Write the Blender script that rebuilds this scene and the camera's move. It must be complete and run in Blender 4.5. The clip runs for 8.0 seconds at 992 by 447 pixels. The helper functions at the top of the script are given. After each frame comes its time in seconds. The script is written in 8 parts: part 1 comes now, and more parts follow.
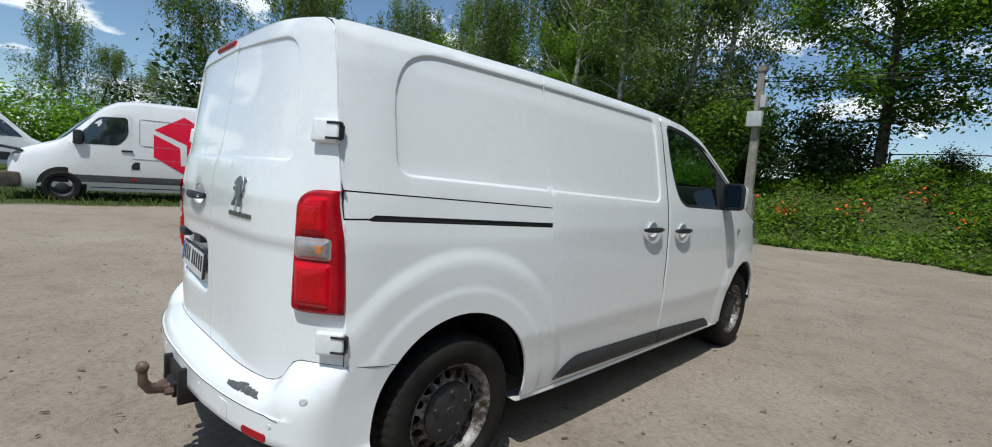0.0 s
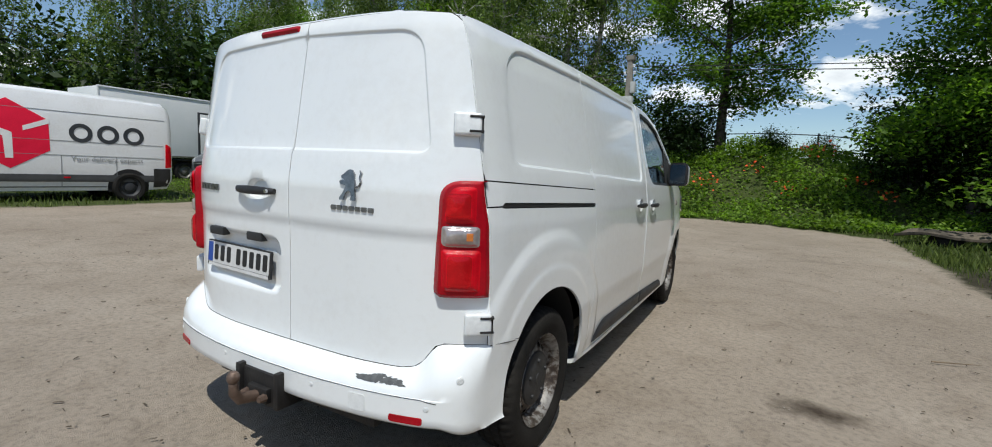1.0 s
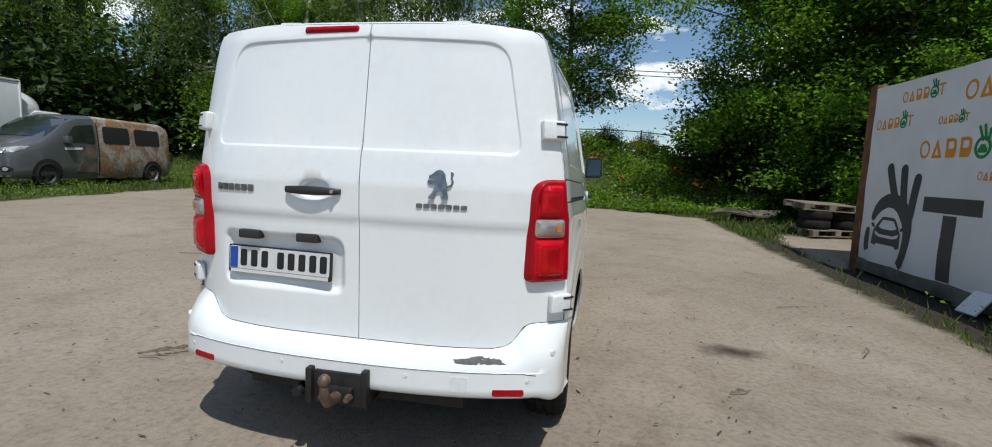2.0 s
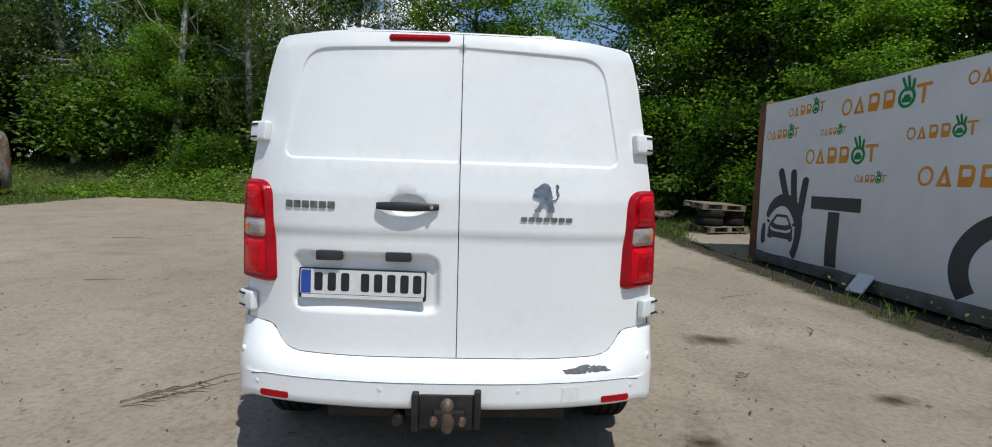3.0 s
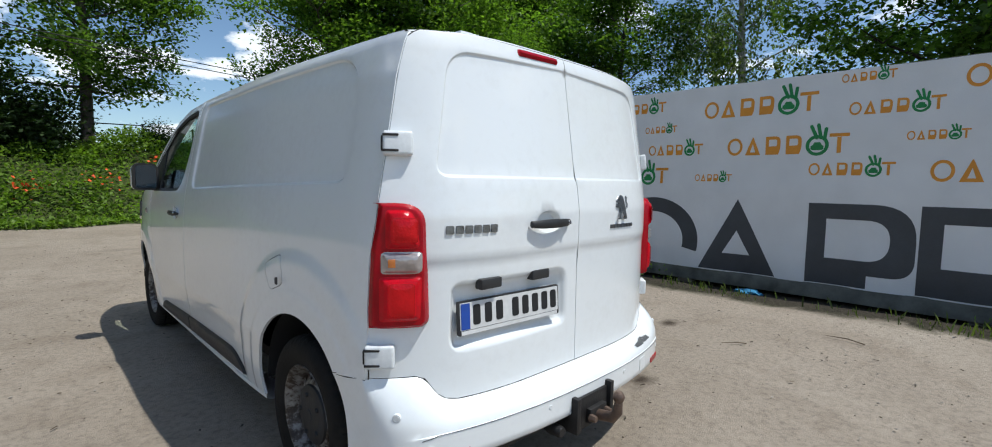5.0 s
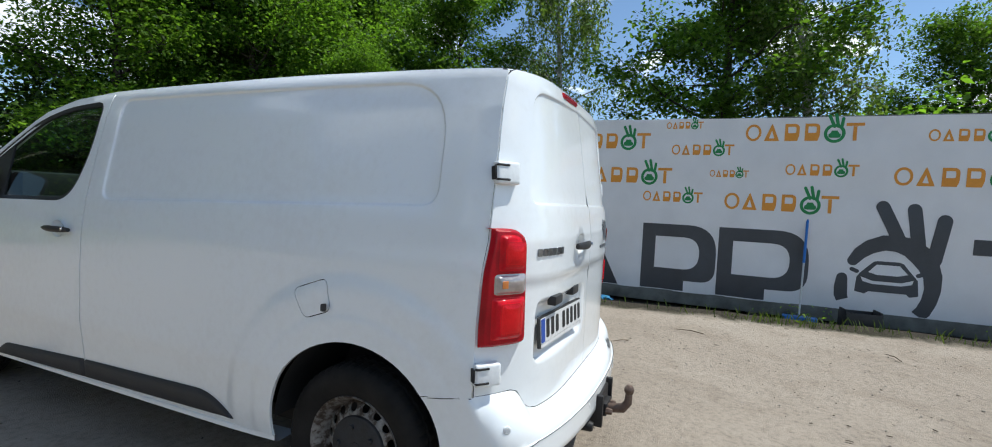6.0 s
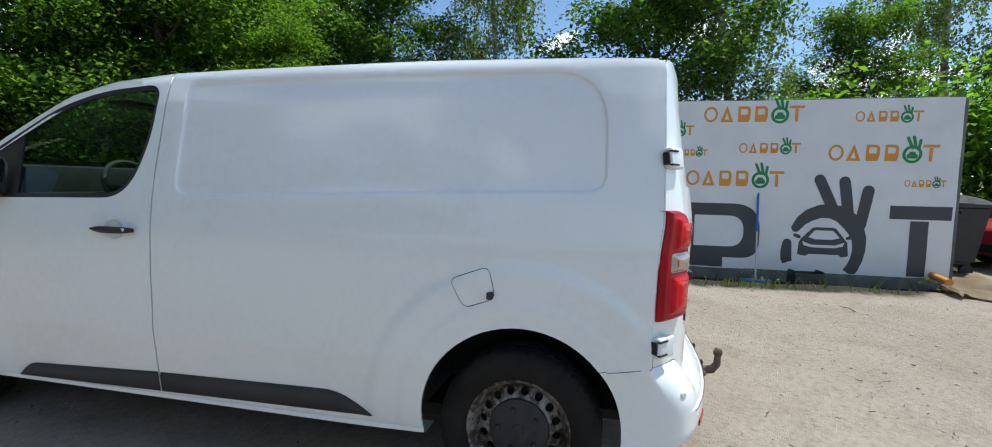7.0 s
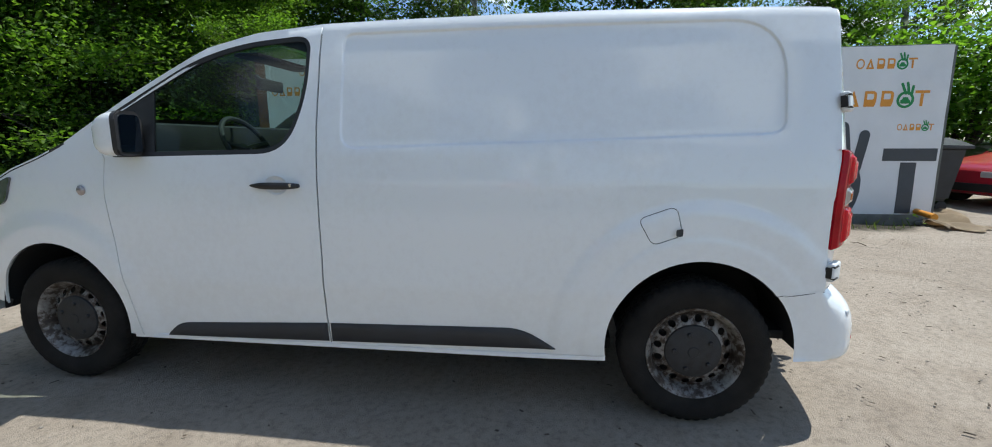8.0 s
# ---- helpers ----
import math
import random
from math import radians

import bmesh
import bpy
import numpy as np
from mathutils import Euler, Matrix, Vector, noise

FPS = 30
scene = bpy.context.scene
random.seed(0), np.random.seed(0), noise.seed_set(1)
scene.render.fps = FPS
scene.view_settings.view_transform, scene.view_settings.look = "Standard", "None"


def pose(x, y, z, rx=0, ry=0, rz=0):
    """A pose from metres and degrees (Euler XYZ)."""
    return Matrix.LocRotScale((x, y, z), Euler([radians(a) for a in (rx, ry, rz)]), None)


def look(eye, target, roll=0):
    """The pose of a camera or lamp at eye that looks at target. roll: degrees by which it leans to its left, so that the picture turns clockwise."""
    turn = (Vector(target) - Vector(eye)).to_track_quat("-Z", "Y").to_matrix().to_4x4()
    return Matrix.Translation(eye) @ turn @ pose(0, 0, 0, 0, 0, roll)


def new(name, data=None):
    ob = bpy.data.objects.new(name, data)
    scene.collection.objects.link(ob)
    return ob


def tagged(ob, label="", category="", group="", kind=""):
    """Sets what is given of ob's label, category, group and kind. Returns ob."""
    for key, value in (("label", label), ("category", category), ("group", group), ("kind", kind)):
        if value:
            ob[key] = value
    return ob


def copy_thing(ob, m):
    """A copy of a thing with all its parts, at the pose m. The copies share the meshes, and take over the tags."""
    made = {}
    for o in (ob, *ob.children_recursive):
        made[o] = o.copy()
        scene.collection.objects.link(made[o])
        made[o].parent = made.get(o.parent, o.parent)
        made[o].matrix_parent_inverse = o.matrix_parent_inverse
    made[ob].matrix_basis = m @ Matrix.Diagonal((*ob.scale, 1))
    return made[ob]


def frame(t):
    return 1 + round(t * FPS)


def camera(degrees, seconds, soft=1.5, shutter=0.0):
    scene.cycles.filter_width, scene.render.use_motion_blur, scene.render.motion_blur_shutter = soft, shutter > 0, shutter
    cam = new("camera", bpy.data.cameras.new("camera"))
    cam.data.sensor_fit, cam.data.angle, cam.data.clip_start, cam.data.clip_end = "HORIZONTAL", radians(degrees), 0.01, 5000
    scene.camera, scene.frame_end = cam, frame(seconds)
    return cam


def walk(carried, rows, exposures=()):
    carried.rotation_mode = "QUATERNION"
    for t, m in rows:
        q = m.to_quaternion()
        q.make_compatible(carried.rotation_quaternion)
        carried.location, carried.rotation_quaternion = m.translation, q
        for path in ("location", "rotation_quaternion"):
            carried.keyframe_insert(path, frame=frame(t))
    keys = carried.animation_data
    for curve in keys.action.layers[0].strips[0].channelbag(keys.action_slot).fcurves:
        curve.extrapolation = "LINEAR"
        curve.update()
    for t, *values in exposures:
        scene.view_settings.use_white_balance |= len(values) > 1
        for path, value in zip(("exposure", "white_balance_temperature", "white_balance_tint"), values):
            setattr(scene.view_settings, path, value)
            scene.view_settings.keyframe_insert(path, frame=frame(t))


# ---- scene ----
cam = camera(91.4, 8.0, soft=1.0)
PATH = [
    (0, (2.39, -0.519, 1.332), (0.989, 0.897, 1.156), 4.2),
    (0.5, (2.125, -0.91, 1.322), (0.942, 0.689, 1.117), 3.5),
    (1, (1.762, -1.224, 1.299), (0.793, 0.512, 1.082), 2.6),
    (1.5, (1.413, -1.514, 1.283), (0.767, 0.368, 1.07), 3.3),
    (1.7, (1.243, -1.638, 1.297), (0.753, 0.287, 1.063), 3.2),
    (2.8, (0.255, -1.866, 1.294), (0.161, 0.122, 1.097), 1.2),
    (3, (0.107, -1.847, 1.296), (0.192, 0.142, 1.107), 1.9),
    (3.5, (-0.36, -1.761, 1.299), (0.028, 0.191, 1.105), 1.8),
    (4, (-0.866, -1.653, 1.317), (-0.172, 0.214, 1.135), 2.6),
    (4.5, (-1.301, -1.443, 1.294), (-0.238, 0.242, 1.122), 1.3),
    (5, (-1.698, -1.158, 1.331), (-0.303, 0.266, 1.163), 0.8),
    (5.2, (-1.825, -1.032, 1.361), (-0.309, 0.262, 1.199), -0.2),
    (6.3, (-2.582, -0.181, 1.353), (-0.685, 0.448, 1.29), 4.6),
    (6.5, (-2.654, -0.018, 1.358), (-0.732, 0.532, 1.293), 4.9),
    (7, (-2.771, 0.471, 1.342), (-0.829, 0.922, 1.184), 1.2),
    (7.5, (-2.929, 0.939, 1.336), (-0.98, 1.335, 1.124), -0.9),
    (8, (-3.074, 1.4, 1.298), (-1.122, 1.68, 0.963), -0.2),
]
walk(cam, [(t, look(e, g, r)) for t, e, g, r in PATH],
     exposures=[(0.0, 0.12, 6240, 5), (1.0, 0.09, 6400, 6), (3.0, 0.11, 6400, 7), (3.5, 0.10, 6370, 6), (4.5, 0.12, 6280, 6), (5.0, 0.24, 6240, 6), (6.4, 0.56, 6220, 5), (8.0, 0.64, 6180, 5)])

# ---- daylight ----
SUN_FROM = Vector((0.25, -0.43, 1.0)).normalized()
SUN_EL = math.asin(SUN_FROM.z)
SUN_AZ = math.atan2(SUN_FROM.x, SUN_FROM.y)

sun_data = bpy.data.lights.new("sun", "SUN")
sun_data.energy, sun_data.angle, sun_data.color = 3.6, radians(0.53), (1.0, 0.955, 0.89)
sun_ob = new("sun", sun_data)
sun_ob.matrix_world = look(SUN_FROM * 60, (0, 0, 0))


def build_sky():
    w = bpy.data.worlds.new("sky")
    scene.world = w
    w.use_nodes = True
    nt = w.node_tree
    nt.nodes.clear()
    L = nt.links.new
    out = nt.nodes.new("ShaderNodeOutputWorld")
    bg = nt.nodes.new("ShaderNodeBackground")
    sky = nt.nodes.new("ShaderNodeTexSky")
    sky.sky_type, sky.sun_disc = "NISHITA", False
    sky.sun_elevation, sky.sun_rotation = SUN_EL, SUN_AZ
    sky.air_density, sky.dust_density, sky.ozone_density = 1.0, 0.15, 3.0
    tc = nt.nodes.new("ShaderNodeTexCoord")
    sep = nt.nodes.new("ShaderNodeSeparateXYZ")
    L(tc.outputs["Generated"], sep.inputs[0])
    # project the direction on a high flat layer, so that clouds flatten to the horizon
    mx = nt.nodes.new("ShaderNodeMath")
    mx.operation = "MAXIMUM"
    mx.inputs[1].default_value = 0.0
    L(sep.outputs["Z"], mx.inputs[0])
    ad = nt.nodes.new("ShaderNodeMath")
    ad.operation = "ADD"
    ad.inputs[1].default_value = 0.22
    L(mx.outputs[0], ad.inputs[0])
    dv = nt.nodes.new("ShaderNodeVectorMath")
    dv.operation = "DIVIDE"
    cmb = nt.nodes.new("ShaderNodeCombineXYZ")
    for i in range(3):
        L(ad.outputs[0], cmb.inputs[i])
    L(tc.outputs["Generated"], dv.inputs[0])
    L(cmb.outputs[0], dv.inputs[1])
    n1 = nt.nodes.new("ShaderNodeTexNoise")
    n1.inputs["Scale"].default_value, n1.inputs["Detail"].default_value = 2.1, 9.0
    n1.inputs["Roughness"].default_value, n1.inputs["Distortion"].default_value = 0.55, 0.25
    mp = nt.nodes.new("ShaderNodeMapping")
    mp.inputs["Location"].default_value = (1.3, 4.6, 1.3)
    L(dv.outputs[0], mp.inputs[0])
    L(mp.outputs[0], n1.inputs["Vector"])
    ramp = nt.nodes.new("ShaderNodeValToRGB")
    ramp.color_ramp.elements[0].position, ramp.color_ramp.elements[1].position = 0.540, 0.606
    L(n1.outputs["Fac"], ramp.inputs[0])
    # denser middles of the clouds are greyer
    ramp2 = nt.nodes.new("ShaderNodeValToRGB")
    e = ramp2.color_ramp.elements
    e[0].position, e[0].color = 0.52, (11.0, 11.2, 11.5, 1)
    e[1].position, e[1].color = 0.80, (5.6, 6.0, 6.6, 1)
    L(n1.outputs["Fac"], ramp2.inputs[0])
    mix = nt.nodes.new("ShaderNodeMix")
    mix.data_type = "RGBA"
    L(ramp.outputs["Color"], mix.inputs["Factor"])
    L(sky.outputs[0], mix.inputs["A"])
    L(ramp2.outputs["Color"], mix.inputs["B"])
    bg.inputs["Strength"].default_value = 0.10
    L(mix.outputs["Result"], bg.inputs[0])
    L(bg.outputs[0], out.inputs[0])


build_sky()

# ---- materials ----
def mat_new(name):
    m = bpy.data.materials.new(name)
    m.use_nodes = True
    return m, m.node_tree, m.node_tree.nodes["Principled BSDF"]


def noise_node(nt, scale, detail=4.0, rough=0.55, space="Object", distortion=0.0):
    tc = nt.nodes.new("ShaderNodeTexCoord")
    n = nt.nodes.new("ShaderNodeTexNoise")
    n.inputs["Scale"].default_value, n.inputs["Detail"].default_value = scale, detail
    n.inputs["Roughness"].default_value, n.inputs["Distortion"].default_value = rough, distortion
    nt.links.new(tc.outputs[space], n.inputs["Vector"])
    return n


def ramp_node(nt, src, stops):
    r = nt.nodes.new("ShaderNodeValToRGB")
    el = r.color_ramp.elements
    while len(el) < len(stops):
        el.new(0.5)
    for e, (p, c) in zip(el, stops):
        e.position, e.color = p, (*c, 1)
    nt.links.new(src, r.inputs[0])
    return r


def mix_node(nt, fac, a, b, mode="MIX"):
    m = nt.nodes.new("ShaderNodeMix")
    m.data_type, m.blend_type = "RGBA", mode
    for sock, v in ((m.inputs["Factor"], fac), (m.inputs["A"], a), (m.inputs["B"], b)):
        if isinstance(v, (int, float)):
            sock.default_value = v
        elif isinstance(v, tuple):
            sock.default_value = (*v, 1)
        else:
            nt.links.new(v, sock)
    return m.outputs["Result"]


def bump_node(nt, bsdf, src, strength=0.3, dist=0.01):
    b = nt.nodes.new("ShaderNodeBump")
    b.inputs["Strength"].default_value, b.inputs["Distance"].default_value = strength, dist
    nt.links.new(src, b.inputs["Height"])
    nt.links.new(b.outputs[0], bsdf.inputs["Normal"])


def surface(name, dark, light, scale=6.0, rough=(0.5, 0.7), metal=0.0, coat=0.0, bump=0.0, fine=60.0, spec=0.5):
    """Two-scale surface: broad blotches between two tones, fine grain, gloss that varies with them."""
    m, nt, b = mat_new(name)
    n1, n2 = noise_node(nt, scale, 5), noise_node(nt, fine, 3)
    r = ramp_node(nt, n1.outputs["Fac"], [(0.3, dark), (0.7, light)])
    g = ramp_node(nt, n2.outputs["Fac"], [(0.25, (0.86,) * 3), (0.75, (1.0,) * 3)])
    nt.links.new(mix_node(nt, 1.0, r.outputs[0], g.outputs[0], "MULTIPLY"), b.inputs["Base Color"])
    rr = ramp_node(nt, n1.outputs["Fac"], [(0.3, (rough[0],) * 3), (0.7, (rough[1],) * 3)])
    nt.links.new(rr.outputs[0], b.inputs["Roughness"])
    b.inputs["Metallic"].default_value, b.inputs["Coat Weight"].default_value = metal, coat
    b.inputs["Coat Roughness"].default_value = 0.05
    b.inputs["Specular IOR Level"].default_value = spec
    if bump:
        bump_node(nt, b, n2.outputs["Fac"], bump, 0.004)
    return m


def car_paint(name, tone, dirt=(0.42, 0.38, 0.33), amount=0.35, coat=1.0):
    """Glossy paint under a thin film of road dust in streaks and blotches."""
    m, nt, b = mat_new(name)
    n1 = noise_node(nt, 1.7, 6, 0.6)
    n2 = noise_node(nt, 26, 5, 0.65)
    n3 = noise_node(nt, 300, 2, 0.5)
    f = mix_node(nt, 0.5, n1.outputs["Fac"], n2.outputs["Fac"])
    d = ramp_node(nt, f, [(0.47, (0, 0, 0)), (0.72, (amount,) * 3)])
    nt.links.new(mix_node(nt, d.outputs[0], tone, dirt), b.inputs["Base Color"])
    rr = ramp_node(nt, f, [(0.4, (0.28,) * 3), (0.75, (0.5,) * 3)])
    nt.links.new(rr.outputs[0], b.inputs["Roughness"])
    b.inputs["Coat Weight"].default_value, b.inputs["Coat Roughness"].default_value = coat, 0.06
    bump_node(nt, b, n3.outputs["Fac"], 0.02, 0.002)
    return m


def glass_mat(name, tint, rough=0.02):
    m, nt, b = mat_new(name)
    out = nt.nodes["Material Output"]
    clear, gloss = nt.nodes.new("ShaderNodeBsdfTransparent"), nt.nodes.new("ShaderNodeBsdfGlossy")
    clear.inputs["Color"].default_value = (*tint, 1)
    gloss.inputs["Roughness"].default_value = rough
    lw, pw, mx = nt.nodes.new("ShaderNodeLayerWeight"), nt.nodes.new("ShaderNodeMath"), nt.nodes.new("ShaderNodeMixShader")
    pw.operation = "POWER"
    pw.inputs[1].default_value = 4.0
    nt.links.new(lw.outputs["Facing"], pw.inputs[0])
    sc = nt.nodes.new("ShaderNodeMath")
    sc.operation = "MULTIPLY_ADD"
    sc.inputs[1].default_value, sc.inputs[2].default_value = 0.75, 0.030
    nt.links.new(pw.outputs[0], sc.inputs[0])
    nt.links.new(sc.outputs[0], mx.inputs[0])
    nt.links.new(clear.outputs[0], mx.inputs[1])
    nt.links.new(gloss.outputs[0], mx.inputs[2])
    nt.links.new(mx.outputs[0], out.inputs["Surface"])
    return m


def lens_mat(name, tone, rough=0.05, facet=130.0, metal=0.0):
    """Moulded plastic of a lamp: facets and ribs behind a clear shell."""
    m, nt, b = mat_new(name)
    tc = nt.nodes.new("ShaderNodeTexCoord")
    vo = nt.nodes.new("ShaderNodeTexVoronoi")
    vo.inputs["Scale"].default_value = facet
    nt.links.new(tc.outputs["Object"], vo.inputs["Vector"])
    n = noise_node(nt, 11, 4)
    r = ramp_node(nt, n.outputs["Fac"], [(0.30, tuple(0.72 * c for c in tone)), (0.58, tone)])
    f = ramp_node(nt, vo.outputs["Distance"], [(0.0, (1.0,) * 3), (0.75, (0.88,) * 3)])
    nt.links.new(mix_node(nt, 1.0, r.outputs[0], f.outputs[0], "MULTIPLY"), b.inputs["Base Color"])
    b.inputs["Roughness"].default_value, b.inputs["Metallic"].default_value = rough + 0.12, metal
    b.inputs["Coat Weight"].default_value, b.inputs["Coat Roughness"].default_value = 0.3, 0.03
    b.inputs["Specular IOR Level"].default_value = 0.2
    bp = nt.nodes.new("ShaderNodeBump")
    bp.inputs["Strength"].default_value, bp.inputs["Distance"].default_value = 0.22, 0.004
    nt.links.new(vo.outputs["Distance"], bp.inputs["Height"])
    nt.links.new(bp.outputs[0], b.inputs["Normal"])
    # some of the daylight shines through the shell
    tl, mx = nt.nodes.new("ShaderNodeBsdfTranslucent"), nt.nodes.new("ShaderNodeMixShader")
    tl.inputs["Color"].default_value = (*(min(1.0, 1.3 * c) for c in tone), 1)
    mx.inputs[0].default_value = 0.0 if metal else 0.25
    nt.links.new(b.outputs[0], mx.inputs[1])
    nt.links.new(tl.outputs[0], mx.inputs[2])
    nt.links.new(mx.outputs[0], nt.nodes["Material Output"].inputs["Surface"])
    return m


def leaf_mat(name, dark, light, trans=0.35):
    m, nt, b = mat_new(name)
    out = nt.nodes["Material Output"]
    geo = nt.nodes.new("ShaderNodeNewGeometry")
    r = ramp_node(nt, geo.outputs["Random Per Island"], [(0.0, dark), (0.55, light), (1.0, tuple(1.35 * c for c in light))])
    n = noise_node(nt, 0.55, 3)
    g = ramp_node(nt, n.outputs["Fac"], [(0.3, (0.6,) * 3), (0.7, (1.05,) * 3)])
    col = mix_node(nt, 1.0, r.outputs[0], g.outputs[0], "MULTIPLY")
    nt.links.new(col, b.inputs["Base Color"])
    b.inputs["Roughness"].default_value = 0.55
    b.inputs["Specular IOR Level"].default_value = 0.3
    t = nt.nodes.new("ShaderNodeBsdfTranslucent")
    nt.links.new(mix_node(nt, 1.0, col, (1.42, 1.62, 0.55), "MULTIPLY"), t.inputs["Color"])
    mx = nt.nodes.new("ShaderNodeMixShader")
    mx.inputs[0].default_value = trans
    nt.links.new(b.outputs[0], mx.inputs[1])
    nt.links.new(t.outputs[0], mx.inputs[2])
    nt.links.new(mx.outputs[0], out.inputs["Surface"])
    return m


WHITE = car_paint("white_paint", (0.775, 0.80, 0.815), amount=0.15)
WHITE_OLD = car_paint("white_paint_dusty", (0.74, 0.75, 0.76), amount=0.30)
GREY_PAINT = car_paint("grey_paint", (0.07, 0.075, 0.085), (0.2, 0.19, 0.17), 0.3)
RED_PAINT = car_paint("red_paint", (0.40, 0.008, 0.028), (0.3, 0.2, 0.17), 0.12)
BLACK_PLASTIC = surface("black_plastic", (0.012, 0.012, 0.013), (0.028, 0.028, 0.03), 9, (0.45, 0.6), bump=0.15, fine=240)
GREY_PLASTIC = surface("grey_plastic", (0.020, 0.022, 0.026), (0.038, 0.040, 0.045), 7, (0.5, 0.68), bump=0.2, fine=260)
SEAL = surface("rubber_seal", (0.006, 0.006, 0.007), (0.014, 0.014, 0.015), 12, (0.7, 0.85))
TYRE = surface("tyre_rubber", (0.008, 0.0078, 0.0075), (0.025, 0.023, 0.021), 8, (0.75, 0.9), bump=0.5, fine=120)
TYRE.node_tree.nodes["Principled BSDF"].inputs["Specular IOR Level"].default_value = 0.18
STEEL = surface("worn_steel", (0.040, 0.032, 0.027), (0.33, 0.32, 0.30), 16, (0.38, 0.65), metal=0.5, bump=0.3, fine=70)
def worn_rim():
    """Grey wheel paint flaked off in sharp patches over dark rust."""
    m, nt, b = mat_new("worn_rim")
    n1, n2, n3 = noise_node(nt, 9, 6, 0.7), noise_node(nt, 38, 5, 0.7), noise_node(nt, 150, 3)
    f = mix_node(nt, 0.45, n1.outputs["Fac"], n2.outputs["Fac"])
    r = ramp_node(nt, f, [(0.42, (0.030, 0.020, 0.014)), (0.49, (0.075, 0.058, 0.046)), (0.515, (0.17, 0.16, 0.15)), (0.64, (0.30, 0.29, 0.275))])
    nt.links.new(r.outputs[0], b.inputs["Base Color"])
    b.inputs["Roughness"].default_value, b.inputs["Metallic"].default_value = 0.5, 0.25
    bump_node(nt, b, mix_node(nt, 0.7, n3.outputs["Fac"], r.outputs[0]), 0.4, 0.003)
    return m


RIM = worn_rim()
HUB_PLASTIC = surface("scuffed_hub_plastic", (0.008, 0.008, 0.009), (0.034, 0.035, 0.038), 26, (0.5, 0.75), bump=0.4, fine=120)
CHROME = surface("chrome", (0.55, 0.56, 0.58), (0.72, 0.73, 0.75), 12, (0.1, 0.2), metal=1.0)
DARK_METAL = surface("dark_iron", (0.012, 0.012, 0.014), (0.035, 0.033, 0.032), 14, (0.45, 0.65), metal=0.4, bump=0.4, fine=90)
RUST = surface("rust", (0.075, 0.03, 0.014), (0.24, 0.105, 0.045), 9, (0.7, 0.9), bump=0.6, fine=80)
RUSTY_BALL = surface("rusty_ball", (0.09, 0.06, 0.045), (0.2, 0.14, 0.11), 20, (0.45, 0.6), metal=0.5, bump=0.3, fine=90)
WHITE_PLASTIC = surface("white_plastic", (0.72, 0.745, 0.76), (0.78, 0.80, 0.81), 8, (0.35, 0.45), coat=0.3)
RED_LENS = lens_mat("red_lens", (0.78, 0.004, 0.018))
RED_CUP = lens_mat("red_reflector", (0.85, 0.012, 0.02), 0.03, 130.0, 0.6)
DARK_RED = lens_mat("dark_red_lens", (0.50, 0.004, 0.016))
CLEAR_LENS = lens_mat("clear_lens", (0.52, 0.47, 0.46), 0.02, 70.0, 0.5)
HEADLAMP = surface("headlamp_lens", (0.05, 0.055, 0.06), (0.12, 0.125, 0.13), 14, (0.05, 0.12), coat=1.0)
AMBER = surface("amber_bulb", (0.55, 0.16, 0.03), (0.65, 0.22, 0.05), 20, (0.15, 0.25), coat=0.6)
GLASS = glass_mat("tinted_glass", (0.62, 0.75, 0.70))
BADGE = surface("brushed_badge", (0.18, 0.19, 0.20), (0.34, 0.35, 0.36), 30, (0.25, 0.4), metal=1.0)
MIRROR = surface("mirror_glass", (0.30, 0.36, 0.42), (0.34, 0.40, 0.46), 3, (0.02, 0.03), metal=1.0)
PLATE_WHITE = surface("plate_white", (0.60, 0.60, 0.60), (0.70, 0.70, 0.70), 10, (0.35, 0.5))
PLATE_BLUE = surface("plate_blue", (0.01, 0.05, 0.30), (0.015, 0.07, 0.36), 10, (0.35, 0.5))
INK = surface("black_ink", (0.008, 0.008, 0.009), (0.014, 0.014, 0.016), 10, (0.5, 0.6))
CABIN = surface("cabin_plastic", (0.010, 0.010, 0.011), (0.020, 0.020, 0.022), 8, (0.6, 0.75), bump=0.2, fine=200)
SCRATCH = surface("bare_scratched_plastic", (0.05, 0.055, 0.06), (0.12, 0.125, 0.13), 50, (0.6, 0.75), bump=0.5, fine=160)

# ---- helpers for building ----
from mathutils.geometry import delaunay_2d_cdt


def mesh_of(name, verts, faces):
    me = bpy.data.meshes.new(name)
    me.from_pydata([tuple(v) for v in verts], [], [tuple(f) for f in faces])
    me.update()
    return me


def finish(me, mat, smooth, angle=38.0):
    if mat is not None and not me.materials:
        me.materials.append(mat)
    if smooth and "pressed" not in me:
        me.shade_smooth()
        me.set_sharp_from_angle(angle=radians(angle))


def bm_mesh(name, bm):
    bmesh.ops.recalc_face_normals(bm, faces=bm.faces)
    me = bpy.data.meshes.new(name)
    bm.to_mesh(me)
    bm.free()
    return me


def part(name, shape, mat, parent, label="", smooth=True, m=None, angle=38.0):
    """Links a bmesh or mesh as ONE mesh object under a thing or under a part."""
    me = shape if isinstance(shape, bpy.types.Mesh) else bm_mesh(name, shape)
    finish(me, mat, smooth, angle)
    ob = new(name, me)
    ob.parent = parent
    if m is not None:
        ob.matrix_basis = m
    if label:
        ob["label"] = label
    return ob


def thing(name, label, category, m=None, group="", kind=""):
    ob = new(name)
    ob.empty_display_size = 0.2
    if m is not None:
        ob.matrix_basis = m
    return tagged(ob, label, category, group, kind)


